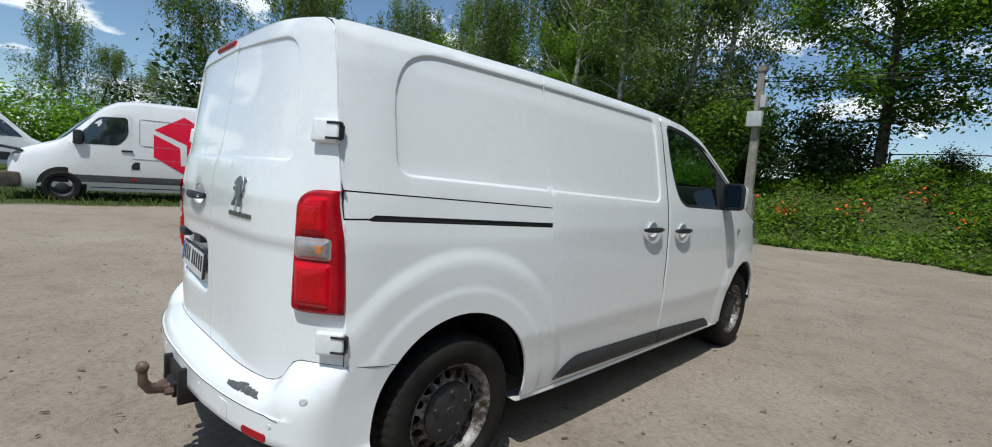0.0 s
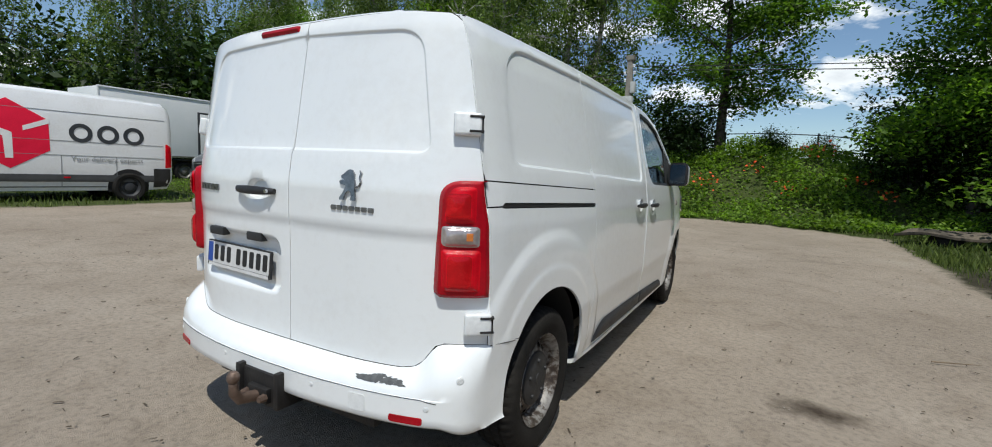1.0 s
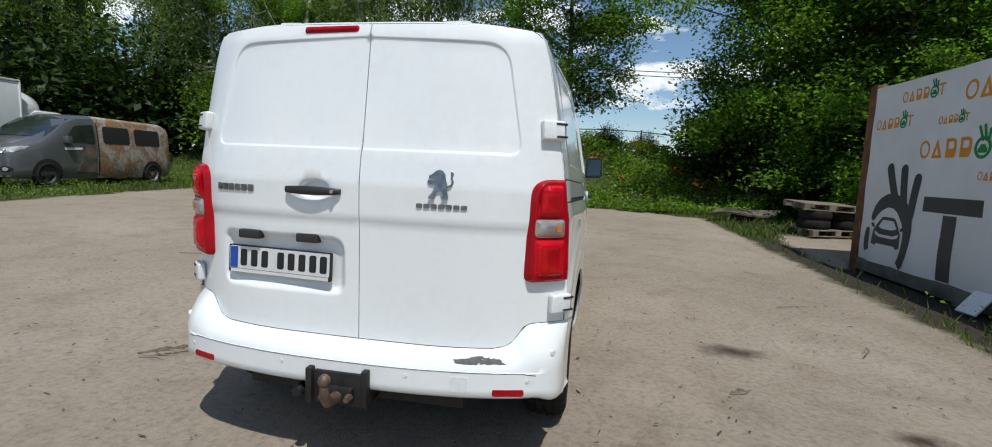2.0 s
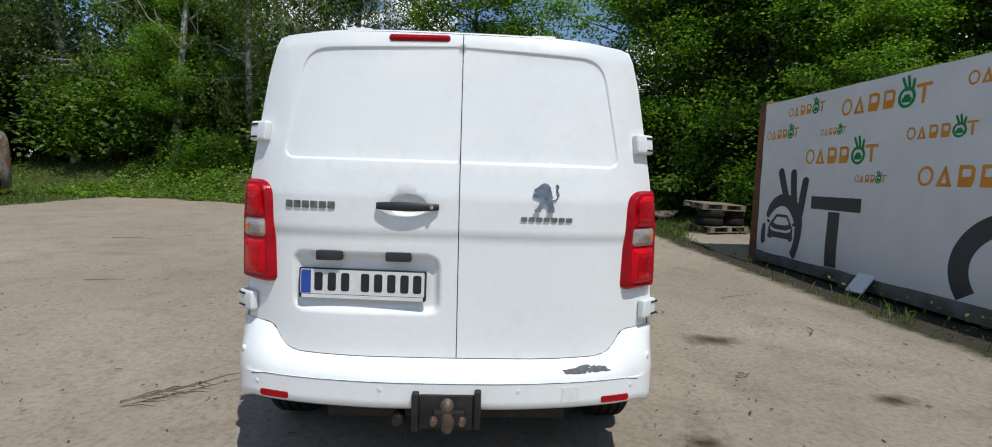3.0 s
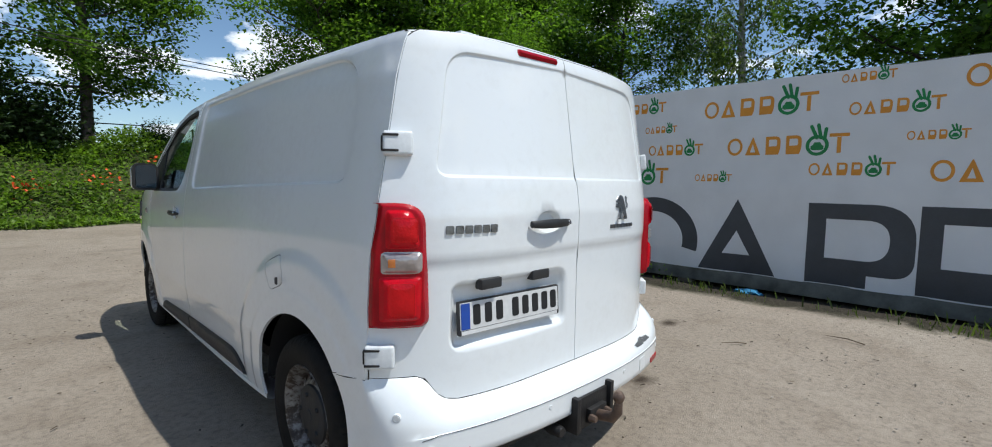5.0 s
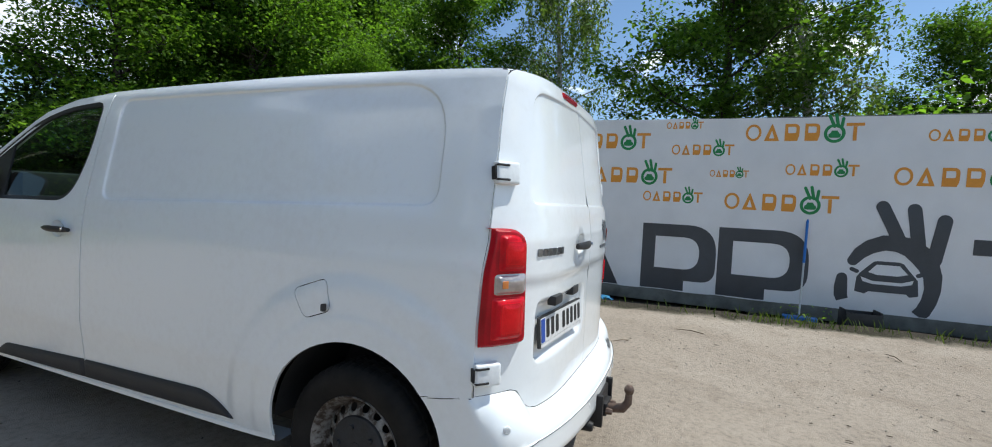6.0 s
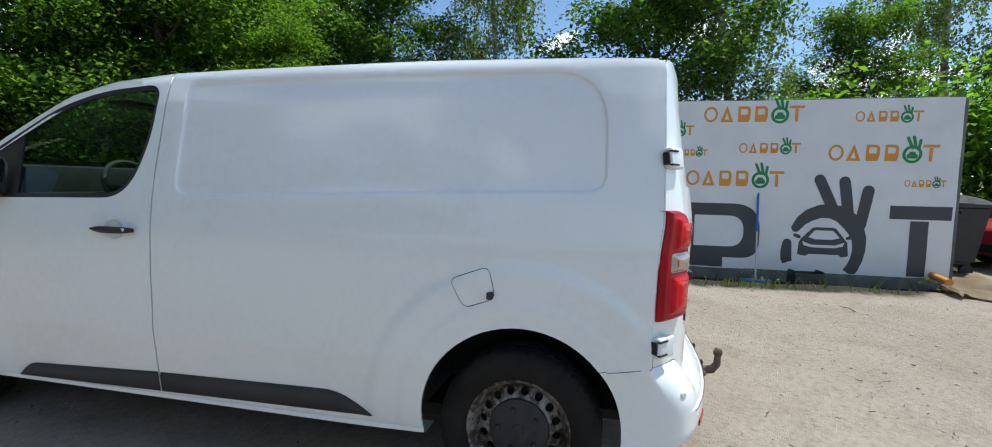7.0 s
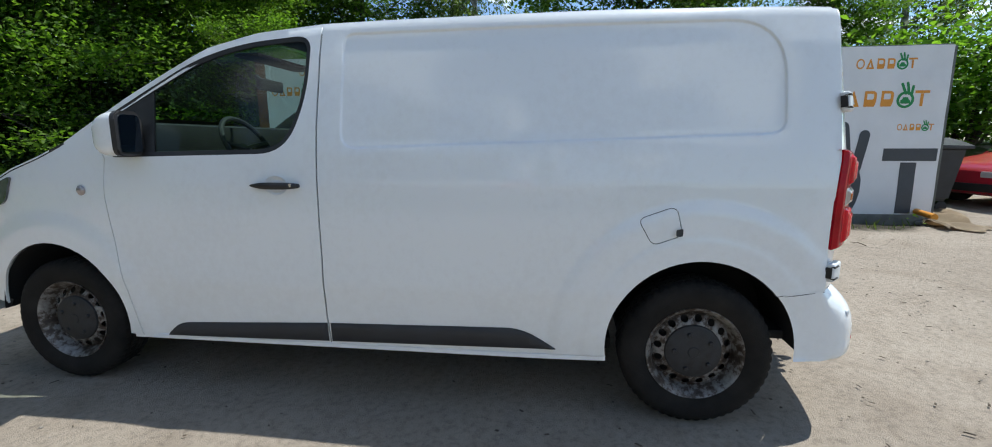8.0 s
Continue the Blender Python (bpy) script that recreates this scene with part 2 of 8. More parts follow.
def solo(name, shape, mat, label, category="", m=None, group="", kind="", smooth=True, angle=38.0):
    return tagged(part(name, shape, mat, None, "", smooth, m, angle), label, category, group, kind)


def box(bm, x0, x1, y0, y1, z0, z1, bevel=0.0, seg=2):
    vs = [bm.verts.new((x, y, z)) for x in (x0, x1) for y in (y0, y1) for z in (z0, z1)]
    fs = [bm.faces.new([vs[i] for i in q]) for q in ((0, 1, 3, 2), (4, 6, 7, 5), (0, 4, 5, 1), (2, 3, 7, 6), (0, 2, 6, 4), (1, 5, 7, 3))]
    if bevel:
        es = {e for f in fs for e in f.edges}
        bmesh.ops.bevel(bm, geom=list(es), offset=bevel, segments=seg, affect="EDGES", profile=0.6)


def boxed(*a, bevel=0.0, seg=2):
    bm = bmesh.new()
    box(bm, *a, bevel=bevel, seg=seg)
    return bm


def tube(bm, pts, radii, sides=8, cap=True):
    """A tube of varying radius along points."""
    pts = [Vector(p) for p in pts]
    rings = []
    ref = Vector((0.31, 0.77, 0.55))
    for i, p in enumerate(pts):
        d = (pts[min(i + 1, len(pts) - 1)] - pts[max(i - 1, 0)]).normalized()
        a = d.cross(ref).normalized()
        b = d.cross(a)
        r = float(radii[i]) if isinstance(radii, (list, tuple)) else radii
        rings.append([bm.verts.new(p + r * (math.cos(k * math.tau / sides) * a + math.sin(k * math.tau / sides) * b)) for k in range(sides)])
    for r0, r1 in zip(rings, rings[1:]):
        for k in range(sides):
            bm.faces.new((r0[k], r0[(k + 1) % sides], r1[(k + 1) % sides], r1[k]))
    if cap:
        bm.faces.new(rings[0][::-1])
        bm.faces.new(rings[-1])


def lathe(bm, profile, n=40, axis="x", centre=(0, 0, 0)):
    """Turns (radius, along) points round an axis."""
    c = Vector(centre)
    rings = []
    for k in range(n):
        a = k * math.tau / n
        row = []
        for r, h in profile:
            u, v = r * math.cos(a), r * math.sin(a)
            row.append(bm.verts.new(c + (Vector((h, u, v)) if axis == "x" else Vector((u, h, v)) if axis == "y" else Vector((u, v, h)))))
        rings.append(row)
    for k in range(n):
        r0, r1 = rings[k], rings[(k + 1) % n]
        for i in range(len(profile) - 1):
            bm.faces.new((r0[i], r1[i], r1[i + 1], r0[i + 1]))


def rounded(corners, step=0.03):
    """A closed outline from (u, v, radius) corners."""
    out, n = [], len(corners)
    for i in range(n):
        p = np.array(corners[i][:2], float)
        r = corners[i][2] if len(corners[i]) > 2 else 0.0
        a, b = np.array(corners[i - 1][:2], float), np.array(corners[(i + 1) % n][:2], float)
        if r <= 0:
            out.append(p)
            continue
        da, db = (a - p) / np.linalg.norm(a - p), (b - p) / np.linalg.norm(b - p)
        r = min(r, 0.49 * np.linalg.norm(a - p), 0.49 * np.linalg.norm(b - p))
        k = 9 if r > 0.03 else 5
        for j in range(k):
            t = j / (k - 1)
            out.append((1 - t) ** 2 * (p + da * r) + 2 * t * (1 - t) * p + t * t * (p + db * r))
    return resample(out, step)


def resample(pts, step, closed=True):
    res, m = [], len(pts)
    for i in range(m if closed else m - 1):
        a, b = np.array(pts[i], float), np.array(pts[(i + 1) % m], float)
        k = max(1, int(np.linalg.norm(b - a) / step + 0.5))
        res += [a + (b - a) * j / k for j in range(k)]
    if not closed:
        res.append(np.array(pts[-1], float))
    keep = [res[0]]
    for p in res[1:]:
        if np.linalg.norm(p - keep[-1]) > 1e-4:
            keep.append(p)
    if closed and np.linalg.norm(keep[0] - keep[-1]) < 1e-4:
        keep.pop()
    return np.array(keep)


def area2(poly):
    x, y = poly[:, 0], poly[:, 1]
    return float(np.sum(x * np.roll(y, -1) - np.roll(x, -1) * y))


def offset(poly, d):
    """Moves a closed outline inwards by d."""
    s = 1.0 if area2(poly) > 0 else -1.0
    e = np.roll(poly, -1, 0) - poly
    e /= np.linalg.norm(e, axis=1)[:, None] + 1e-12
    n = s * np.stack([-e[:, 1], e[:, 0]], 1)
    v = n + np.roll(n, 1, 0)
    v /= np.maximum(1e-6, (v * n).sum(1))[:, None]
    ln = np.linalg.norm(v, axis=1)[:, None]
    v *= np.minimum(1.0, 1.6 / ln)
    return poly + d * v


def inside(poly, pts):
    x, y = pts[:, 0][:, None], pts[:, 1][:, None]
    a, b = poly[None], np.roll(poly, -1, 0)[None]
    c = (a[..., 1] > y) != (b[..., 1] > y)
    with np.errstate(divide="ignore", invalid="ignore"):
        xi = a[..., 0] + (y - a[..., 1]) / (b[..., 1] - a[..., 1]) * (b[..., 0] - a[..., 0])
    return (np.where(c, x < xi, False).sum(1) % 2) == 1


def signed(poly, pts):
    """Distance to an outline, positive inside."""
    a, b = poly, np.roll(poly, -1, 0)
    ab = b - a
    out = np.full(len(pts), 1e9)
    for i in range(len(a)):
        t = np.clip(((pts - a[i]) @ ab[i]) / (ab[i] @ ab[i] + 1e-15), 0, 1)
        q = pts - (a[i] + t[:, None] * ab[i])
        out = np.minimum(out, np.hypot(q[:, 0], q[:, 1]))
    return np.where(inside(poly, pts), out, -out)


def smooth01(t):
    t = np.clip(t, 0, 1)
    return t * t * (3 - 2 * t)


def sheet(name, outline, fmap, holes=(), loops=(), grid=0.05, thick=0.014, inner=None, lines=(), hint=None):
    """A pressed sheet: an outline in two coordinates, holes cut through, loops that stay edges, laid on a surface by
    fmap(points) and given turned-in borders along inner(points)."""
    rings = [outline, *holes]
    coords, edges = [], []
    for loop in [*rings, *loops]:
        k = len(coords)
        coords += [tuple(p) for p in loop]
        edges += [(k + i, k + (i + 1) % len(loop)) for i in range(len(loop))]
    for run in lines:
        k = len(coords)
        coords += [tuple(p) for p in run]
        edges += [(k + i, k + i + 1) for i in range(len(run) - 1)]
    lo, hi = outline.min(0), outline.max(0)
    gx, gy = np.arange(lo[0] + grid / 2, hi[0], grid), np.arange(lo[1] + grid / 2, hi[1], grid)
    gp = np.array([(x + (0.5 * grid if j % 2 else 0) - grid / 4, y) for j, y in enumerate(gy) for x in gx])
    near = np.array(coords)
    gp = gp.reshape(-1, 2)
    ok = inside(outline, gp)
    for h in holes:
        ok &= ~inside(h, gp)
    gp = gp[ok]
    if len(gp):
        d = np.full(len(gp), 1e9)
        for p in near:
            d = np.minimum(d, np.hypot(gp[:, 0] - p[0], gp[:, 1] - p[1]))
        gp = gp[d > 0.4 * grid]
    coords += [tuple(p) for p in gp]
    vs, es, fs, ov, oe, of = delaunay_2d_cdt([Vector(c) for c in coords], edges, [], 0, 1e-6)
    V = np.array([tuple(v) for v in vs])
    F = np.array([tuple(f) for f in fs])
    C = V[F].mean(1)
    ok = inside(outline, C)
    for h in holes:
        ok &= ~inside(h, C)
    F = F[ok]
    P = fmap(V)
    if hint is None and inner is not None:
        hint = -inner(outline[:1])[0]
    if hint is None:
        bm = bmesh.new()
        bv = [bm.verts.new(p) for p in P]
        for f in F:
            bm.faces.new([bv[i] for i in f])
        bmesh.ops.delete(bm, geom=[v for v in bm.verts if not v.link_faces], context="VERTS")
        return bm_mesh(name, bm)
    # normals come from the surface itself, so that pressed edges shade cleanly
    h = 0.0015
    du = fmap(V + np.array([h, 0])) - fmap(V - np.array([h, 0]))
    dv = fmap(V + np.array([0, h])) - fmap(V - np.array([0, h]))
    N = np.cross(du, dv)
    N /= np.linalg.norm(N, axis=1)[:, None] + 1e-12
    if (N @ np.asarray(hint)).sum() < 0:
        N = -N
    G = np.cross(P[F[:, 1]] - P[F[:, 0]], P[F[:, 2]] - P[F[:, 0]])
    turn = (G * N[F[:, 0]]).sum(1) < 0
    F[turn] = F[turn][:, ::-1]
    used = np.unique(F)
    remap = np.full(len(P), -1)
    remap[used] = np.arange(len(used))
    verts, faces, norms = [tuple(p) for p in P[used]], [tuple(int(remap[i]) for i in f) for f in F], [tuple(n) for n in N[used]]
    if thick and inner is not None:
        for ring in rings:
            A = fmap(ring)
            B = A + thick * inner(ring)
            k, n = len(verts), len(ring)
            T = np.roll(A, -1, 0) - np.roll(A, 1, 0)
            K = np.cross(T, B - A)
            K /= np.linalg.norm(K, axis=1)[:, None] + 1e-12
            mid = A.mean(0)
            out = 1.0 if ((A - mid) * K).sum() > 0 else -1.0
            if ring is not outline:
                out = -out
            verts += [tuple(p) for p in A] + [tuple(p) for p in B]
            norms += [tuple(q) for q in out * K] * 2
            for i in range(n):
                q = (k + i, k + (i + 1) % n, k + n + (i + 1) % n, k + n + i)
                g = np.cross(A[(i + 1) % n] - A[i], B[i] - A[i])
                faces.append(q if g @ (out * K[i]) > 0 else q[::-1])
    me = mesh_of(name, verts, faces)
    me.shade_smooth()
    me.normals_split_custom_set_from_vertices(norms)
    me["pressed"] = True
    return me


def ribbon(name, ring, fmap, inner, depth=0.012, wide=0.022):
    """A dark strip behind a joint, following an outline."""
    a, b = offset(ring, wide), offset(ring, -0.001)
    A, B = fmap(a) + depth * inner(a), fmap(b) + depth * inner(b)
    n = len(ring)
    return mesh_of(name, [*A, *B], [(i, (i + 1) % n, n + (i + 1) % n, n + i) for i in range(n)])


def runs_inside(ring, outline, margin=0.012):
    """The stretches of a closed loop that lie inside an outline, a little off its border."""
    ok = signed(outline, ring) > margin
    if ok.all():
        return [np.concatenate([ring, ring[:1]])]
    out, cur = [], []
    start = int(np.argmin(ok))
    for i in range(len(ring)):
        j = (start + i) % len(ring)
        if ok[j]:
            cur.append(ring[j])
        elif cur:
            out.append(np.array(cur))
            cur = []
    if cur:
        out.append(np.array(cur))
    return [r for r in out if len(r) > 1]


def plate_mesh(name, outline, thick, m=None, bevel=0.0):
    """A flat outline (u, v) made solid along w, from 0 to thick; front at thick."""
    bm = bmesh.new()
    top = [bm.verts.new((p[0], p[1], thick)) for p in outline]
    bot = [bm.verts.new((p[0], p[1], 0)) for p in outline]
    n = len(top)
    ft = bm.faces.new(top)
    bm.faces.new(bot[::-1])
    for i in range(n):
        bm.faces.new((top[i], bot[i], bot[(i + 1) % n], top[(i + 1) % n]))
    if bevel:
        bmesh.ops.bevel(bm, geom=list(ft.edges), offset=bevel, segments=2, affect="EDGES")
    bmesh.ops.triangulate(bm, faces=[f for f in bm.faces if len(f.verts) > 4])
    if m is not None:
        bmesh.ops.transform(bm, matrix=m, verts=bm.verts)
    return bm

# ---- ground ----
def yard_edge(x, y):
    """How far a place lies outside the sandy yard, in metres (negative inside)."""
    wob = 0.25 * math.sin(1.3 * x + 0.7 * y) + 0.15 * math.sin(3.1 * x - 2.3 * y)
    west = -11.1 - x - 0.10 * max(0, y - 7) + 0.3 * wob
    north = y - (13.9 + 0.05 * max(0, -x - 6) ** 1.5 - 0.45 * max(0.0, x - 1.5)) + 0.7 * wob
    east = x - (4.22 if y > -3.4 else 4.22 + 1.2 * (-3.4 - y)) + 0.07 * wob
    # a sandy lane past the end of the container, behind a narrow grass edge
    east = min(east, max(4.85 - x, x - 8.6, 7.0 - y, y - 9.7) + 0.3 * wob)
    return max(west, north, min(east, 40 - abs(y)))


def bank(x, y):
    """The overgrown bank behind the yard."""
    start = 14.4 + 0.25 * max(0.0, -x - 9) + 0.35 * max(0, x - 5)
    top = 1.75 - 0.06 * max(0, -x - 9)
    b = float(smooth01((y - start) / 4.2)) * max(0.4, top)
    b *= 1 + 0.10 * math.sin(0.9 * x) + 0.06 * math.sin(2.3 * x + y)
    if y < 15 and x > 9.5:
        b = max(b, 0.9 * float(smooth01((x - 9.5) / 4)))
    return b


def ground_z(x, y):
    r = math.hypot(x, y - 2.4)
    z = min(0.02 * max(0.0, r - 4.0), 0.32 + 0.002 * max(0, r - 20))
    # a shallow muddy dip under the container
    dip = float(smooth01((x - 4.5) / 0.6)) * float(smooth01((8.4 - x) / 0.8)) * float(smooth01((y + 4.7) / 0.8)) * float(smooth01((7.8 - y) / 0.8))
    return z + bank(x, y) - 0.15 * dip


def axis_steps(lo, hi, centre, near, far):
    v, out = centre, [centre]
    while v < hi:
        v += near + (far - near) * min(1, max(0, abs(v - centre) - 12) / 60) ** 1.5
        out.append(v)
    v = centre
    while v > lo:
        v -= near + (far - near) * min(1, max(0, abs(v - centre) - 12) / 60) ** 1.5
        out.insert(0, v)
    return out


gx, gy = axis_steps(-700, 700, -1.0, 0.24, 60), axis_steps(-700, 700, 4.0, 0.24, 60)
V = []
for y in gy:
    for x in gx:
        z = ground_z(x, y)
        r = math.hypot(x, y - 2.4)
        if r < 30:
            z += 0.012 * noise.noise((0.9 * x, 0.9 * y, 0.3)) + 0.006 * noise.noise((2.6 * x, 2.6 * y, 5.3))
            if yard_edge(x, y) > 0.1:
                z += 0.03 + 0.03 * noise.noise((1.7 * x, 1.7 * y, 2.2))
        V.append((x, y, z - (0.008 if r < 5 else 0)))
k = len(gx)
F = [(j * k + i, j * k + i + 1, (j + 1) * k + i + 1, (j + 1) * k + i) for j in range(len(gy) - 1) for i in range(k - 1)]
gm = mesh_of("ground", V, F)
att = gm.attributes.new("turf", "FLOAT", "POINT")
att.data.foreach_set("value", [max(0.0, min(1.0, 0.5 + 1.6 * yard_edge(v[0], v[1]))) for v in V])
att = gm.attributes.new("mud", "FLOAT", "POINT")
att.data.foreach_set("value", [float(smooth01((v[0] - 3.9) / 0.5)) * float(smooth01((8.0 - v[0]) / 0.5)) * float(smooth01((v[1] + 5.5) / 1.0)) * float(smooth01((10.0 - v[1]) / 2.5)) for v in V])


def ground_material():
    m, nt, b = mat_new("sandy_ground")
    L = nt.links.new
    big, mid, fine, grit = noise_node(nt, 0.35, 5, 0.6), noise_node(nt, 2.2, 6, 0.62, distortion=0.6), noise_node(nt, 26, 6, 0.7), noise_node(nt, 160, 3, 0.6)
    c1 = ramp_node(nt, big.outputs["Fac"], [(0.3, (0.275, 0.231, 0.184)), (0.55, (0.333, 0.283, 0.229)), (0.75, (0.385, 0.335, 0.276))])
    c2 = ramp_node(nt, mid.outputs["Fac"], [(0.28, (0.82, 0.80, 0.78)), (0.5, (1.0, 1.0, 1.0)), (0.8, (1.06, 1.055, 1.05))])
    c3 = ramp_node(nt, fine.outputs["Fac"], [(0.3, (0.66,) * 3), (0.5, (0.98,) * 3), (0.68, (1.10,) * 3)])
    c4 = ramp_node(nt, grit.outputs["Fac"], [(0.28, (0.45,) * 3), (0.42, (1.0,) * 3), (0.66, (1.0,) * 3), (0.76, (1.25,) * 3)])
    col = mix_node(nt, 1.0, c1.outputs[0], c2.outputs[0], "MULTIPLY")
    col = mix_node(nt, 1.0, col, c3.outputs[0], "MULTIPLY")
    col = mix_node(nt, 0.6, col, c4.outputs[0], "MULTIPLY")
    # oil stains soaked into the sand
    tc = nt.nodes.new("ShaderNodeTexCoord")
    wob = noise_node(nt, 7, 4, 0.65)
    stains = ((2.12, 2.04, 0.34, 0.22), (1.28, 0.46, 0.22, 0.13), (2.75, 0.95, 0.22, 0.13), (-2.5, 7.5, 0.9, 0.25), (-5.0, 5.2, 1.1, 0.3), (-0.5, 9.5, 1.2, 0.35), (2.6, 8.2, 0.8, 0.3))
    fac = None
    for k_, (sx, sy, ra, rb) in enumerate(stains):
        mp_ = nt.nodes.new("ShaderNodeMapping")
        mp_.vector_type = "TEXTURE"
        mp_.inputs["Location"].default_value = (sx, sy, 0)
        mp_.inputs["Scale"].default_value = (ra, rb, 50)
        L(tc.outputs["Object"], mp_.inputs[0])
        ln = nt.nodes.new("ShaderNodeVectorMath")
        ln.operation = "LENGTH"
        L(mp_.outputs[0], ln.inputs[0])
        ad = nt.nodes.new("ShaderNodeMath")
        ad.operation = "MULTIPLY_ADD"
        L(wob.outputs["Fac"], ad.inputs[0])
        ad.inputs[1].default_value = 1.2
        L(ln.outputs["Value"], ad.inputs[2])
        r = ramp_node(nt, ad.outputs[0], [(0.36, (0.93 if k_ < 3 else 0.22,) * 3), (0.80 if k_ < 3 else 0.72, (0, 0, 0))])
        sc = nt.nodes.new("ShaderNodeMath")
        sc.operation = "MULTIPLY"
        sc.inputs[1].default_value = 0.55
        L(ad.outputs[0], sc.inputs[0])
        L(sc.outputs[0], r.inputs[0])
        fac = r.outputs[0] if fac is None else mix_node(nt, 1.0, fac, r.outputs[0], "LIGHTEN")
    col = mix_node(nt, fac, col, (0.045, 0.032, 0.022))
    at = nt.nodes.new("ShaderNodeAttribute")
    at.attribute_name = "turf"
    tm = nt.nodes.new("ShaderNodeMath")
    tm.operation = "MULTIPLY_ADD"
    L(mid.outputs["Fac"], tm.inputs[0])
    tm.inputs[1].default_value, tm.inputs[2].default_value = 0.9, -0.45
    ts_ = nt.nodes.new("ShaderNodeMath")
    L(tm.outputs[0], ts_.inputs[0])
    L(at.outputs["Fac"], ts_.inputs[1])
    edge = ramp_node(nt, ts_.outputs[0], [(0.35, (0, 0, 0)), (0.65, (1, 1, 1))])
    soil = ramp_node(nt, fine.outputs["Fac"], [(0.3, (0.028, 0.042, 0.010)), (0.65, (0.070, 0.090, 0.026))])
    mud = nt.nodes.new("ShaderNodeAttribute")
    mud.attribute_name = "mud"
    dark = ramp_node(nt, fine.outputs["Fac"], [(0.3, (0.022, 0.018, 0.013)), (0.65, (0.060, 0.050, 0.038))])
    turf = mix_node(nt, mud.outputs["Fac"], soil.outputs[0], dark.outputs[0])
    L(mix_node(nt, edge.outputs[0], col, turf), b.inputs["Base Color"])
    b.inputs["Roughness"].default_value = 0.92
    b.inputs["Specular IOR Level"].default_value = 0.2
    # ruts and scuffs drawn out along the drive
    st = nt.nodes.new("ShaderNodeMapping")
    st.inputs["Scale"].default_value, st.inputs["Rotation"].default_value = (3.0, 11.0, 3.0), (0, 0, 0.5)
    L(tc.outputs["Object"], st.inputs[0])
    ns = nt.nodes.new("ShaderNodeTexNoise")
    ns.inputs["Scale"].default_value, ns.inputs["Detail"].default_value, ns.inputs["Roughness"].default_value = 1.0, 6.0, 0.68
    L(st.outputs[0], ns.inputs["Vector"])
    h1 = mix_node(nt, 0.5, mid.outputs["Fac"], fine.outputs["Fac"])
    h2 = mix_node(nt, 0.35, h1, ns.outputs["Fac"])
    bump_node(nt, b, mix_node(nt, 0.40, h2, grit.outputs["Fac"]), 0.75, 0.036)
    return m


solo("ground", gm, ground_material(), "dry sandy yard with wheel marks, stains and grassy margins", "ground", kind="structure")

# ---- the white panel van ----
BODY_Z = np.array([0.15, 0.22, 0.30, 0.42, 0.52, 0.62, 0.90, 1.10, 1.25, 1.50, 1.70, 1.82, 1.86, 1.95])
BODY_W = np.array([0.89, 0.905, 0.925, 0.938, 0.948, 0.962, 0.964, 0.957, 0.937, 0.888, 0.848, 0.812, 0.785, 0.70])
EDGE_Y = np.array([0.2, 0.6, 1.2, 2.2, 2.55, 2.9, 3.15, 3.35, 3.56, 3.78, 3.93, 4.09, 4.28, 4.5, 4.75, 4.9])
EDGE_Z = np.array([1.85, 1.865, 1.87, 1.86, 1.852, 1.815, 1.75, 1.645, 1.53, 1.395, 1.30, 1.23, 1.165, 1.06, 0.93, 0.80])
AXLE_R, AXLE_F, HUB_Z = 0.80, 4.075, 0.335
ARCH_R, ARCH_Z = 0.405, 0.375


def body_w(y, z):
    w = np.interp(z, BODY_Z, BODY_W)
    w = w * (1 - 0.062 * smooth01((1.6 - y) / 1.4)) * (1 - 0.20 * np.power(np.clip((y - 3.75) / 1.3, 0, 1), 2.2))
    return w - 0.012 * np.clip((0.42 - y) / 0.15, 0, 1) ** 2


RECESS = rounded([(2.45, 1.805, 0.06), (2.45, 1.26, 0.09), (0.475, 1.32, 0.08), (0.485, 1.815, 0.26)], 0.025)

REC_LOOPS = [RECESS, offset(RECESS, 0.008), offset(RECESS, 0.016)]


def side_relief(P):
    y, z = P[:, 0], P[:, 1]
    d = -0.012 * smooth01(signed(RECESS, P) / 0.016)
    r = np.hypot(y - AXLE_R, z - ARCH_Z)
    d += 0.013 * smooth01((0.685 - r) / 0.075) * smooth01((z - 0.2) / 0.25) + 0.006 * smooth01((0.53 - r) / 0.05)
    rf = np.hypot(y - AXLE_F, z - ARCH_Z)
    d += 0.012 * smooth01((0.60 - rf) / 0.12)
    return d


def side_map(s):
    def f(P):
        return np.stack([s * (body_w(P[:, 0], P[:, 1]) + side_relief(P)), P[:, 0], P[:, 1]], 1)
    return f


def side_in(s):
    def f(P):
        return np.tile(np.array([-s, 0.0, 0.0]), (len(P), 1))
    return f


REAR_WIN = rounded([(-0.70, 1.345, 0.06), (0.70, 1.345, 0.06), (0.615, 1.80, 0.10), (0.0, 1.825, 0), (-0.615, 1.80, 0.10)], 0.025)
PLATE_BAY = rounded([(-0.66, 0.715, 0.07), (-0.025, 0.715, 0.07), (-0.03, 0.985, 0.08), (-0.655, 0.985, 0.06)], 0.02)
GRIP_BAY = np.array([(-0.175 + 0.079 * math.cos(a), 1.170 + (0.053 if math.sin(a) > 0 else 0.041) * math.sin(a)) for a in np.linspace(0, math.tau, 40, endpoint=False)])


def rear_y(x, z):
    a = np.abs(x)
    lean = 0.15 * np.clip(z - 1.22, 0, 9) + 0.55 * np.clip(z - 1.80, 0, 9) ** 1.5
    return 0.097 + lean + 0.193 * np.power(np.clip((a - 0.1) / 0.8, 0, 1.2), 4.0)


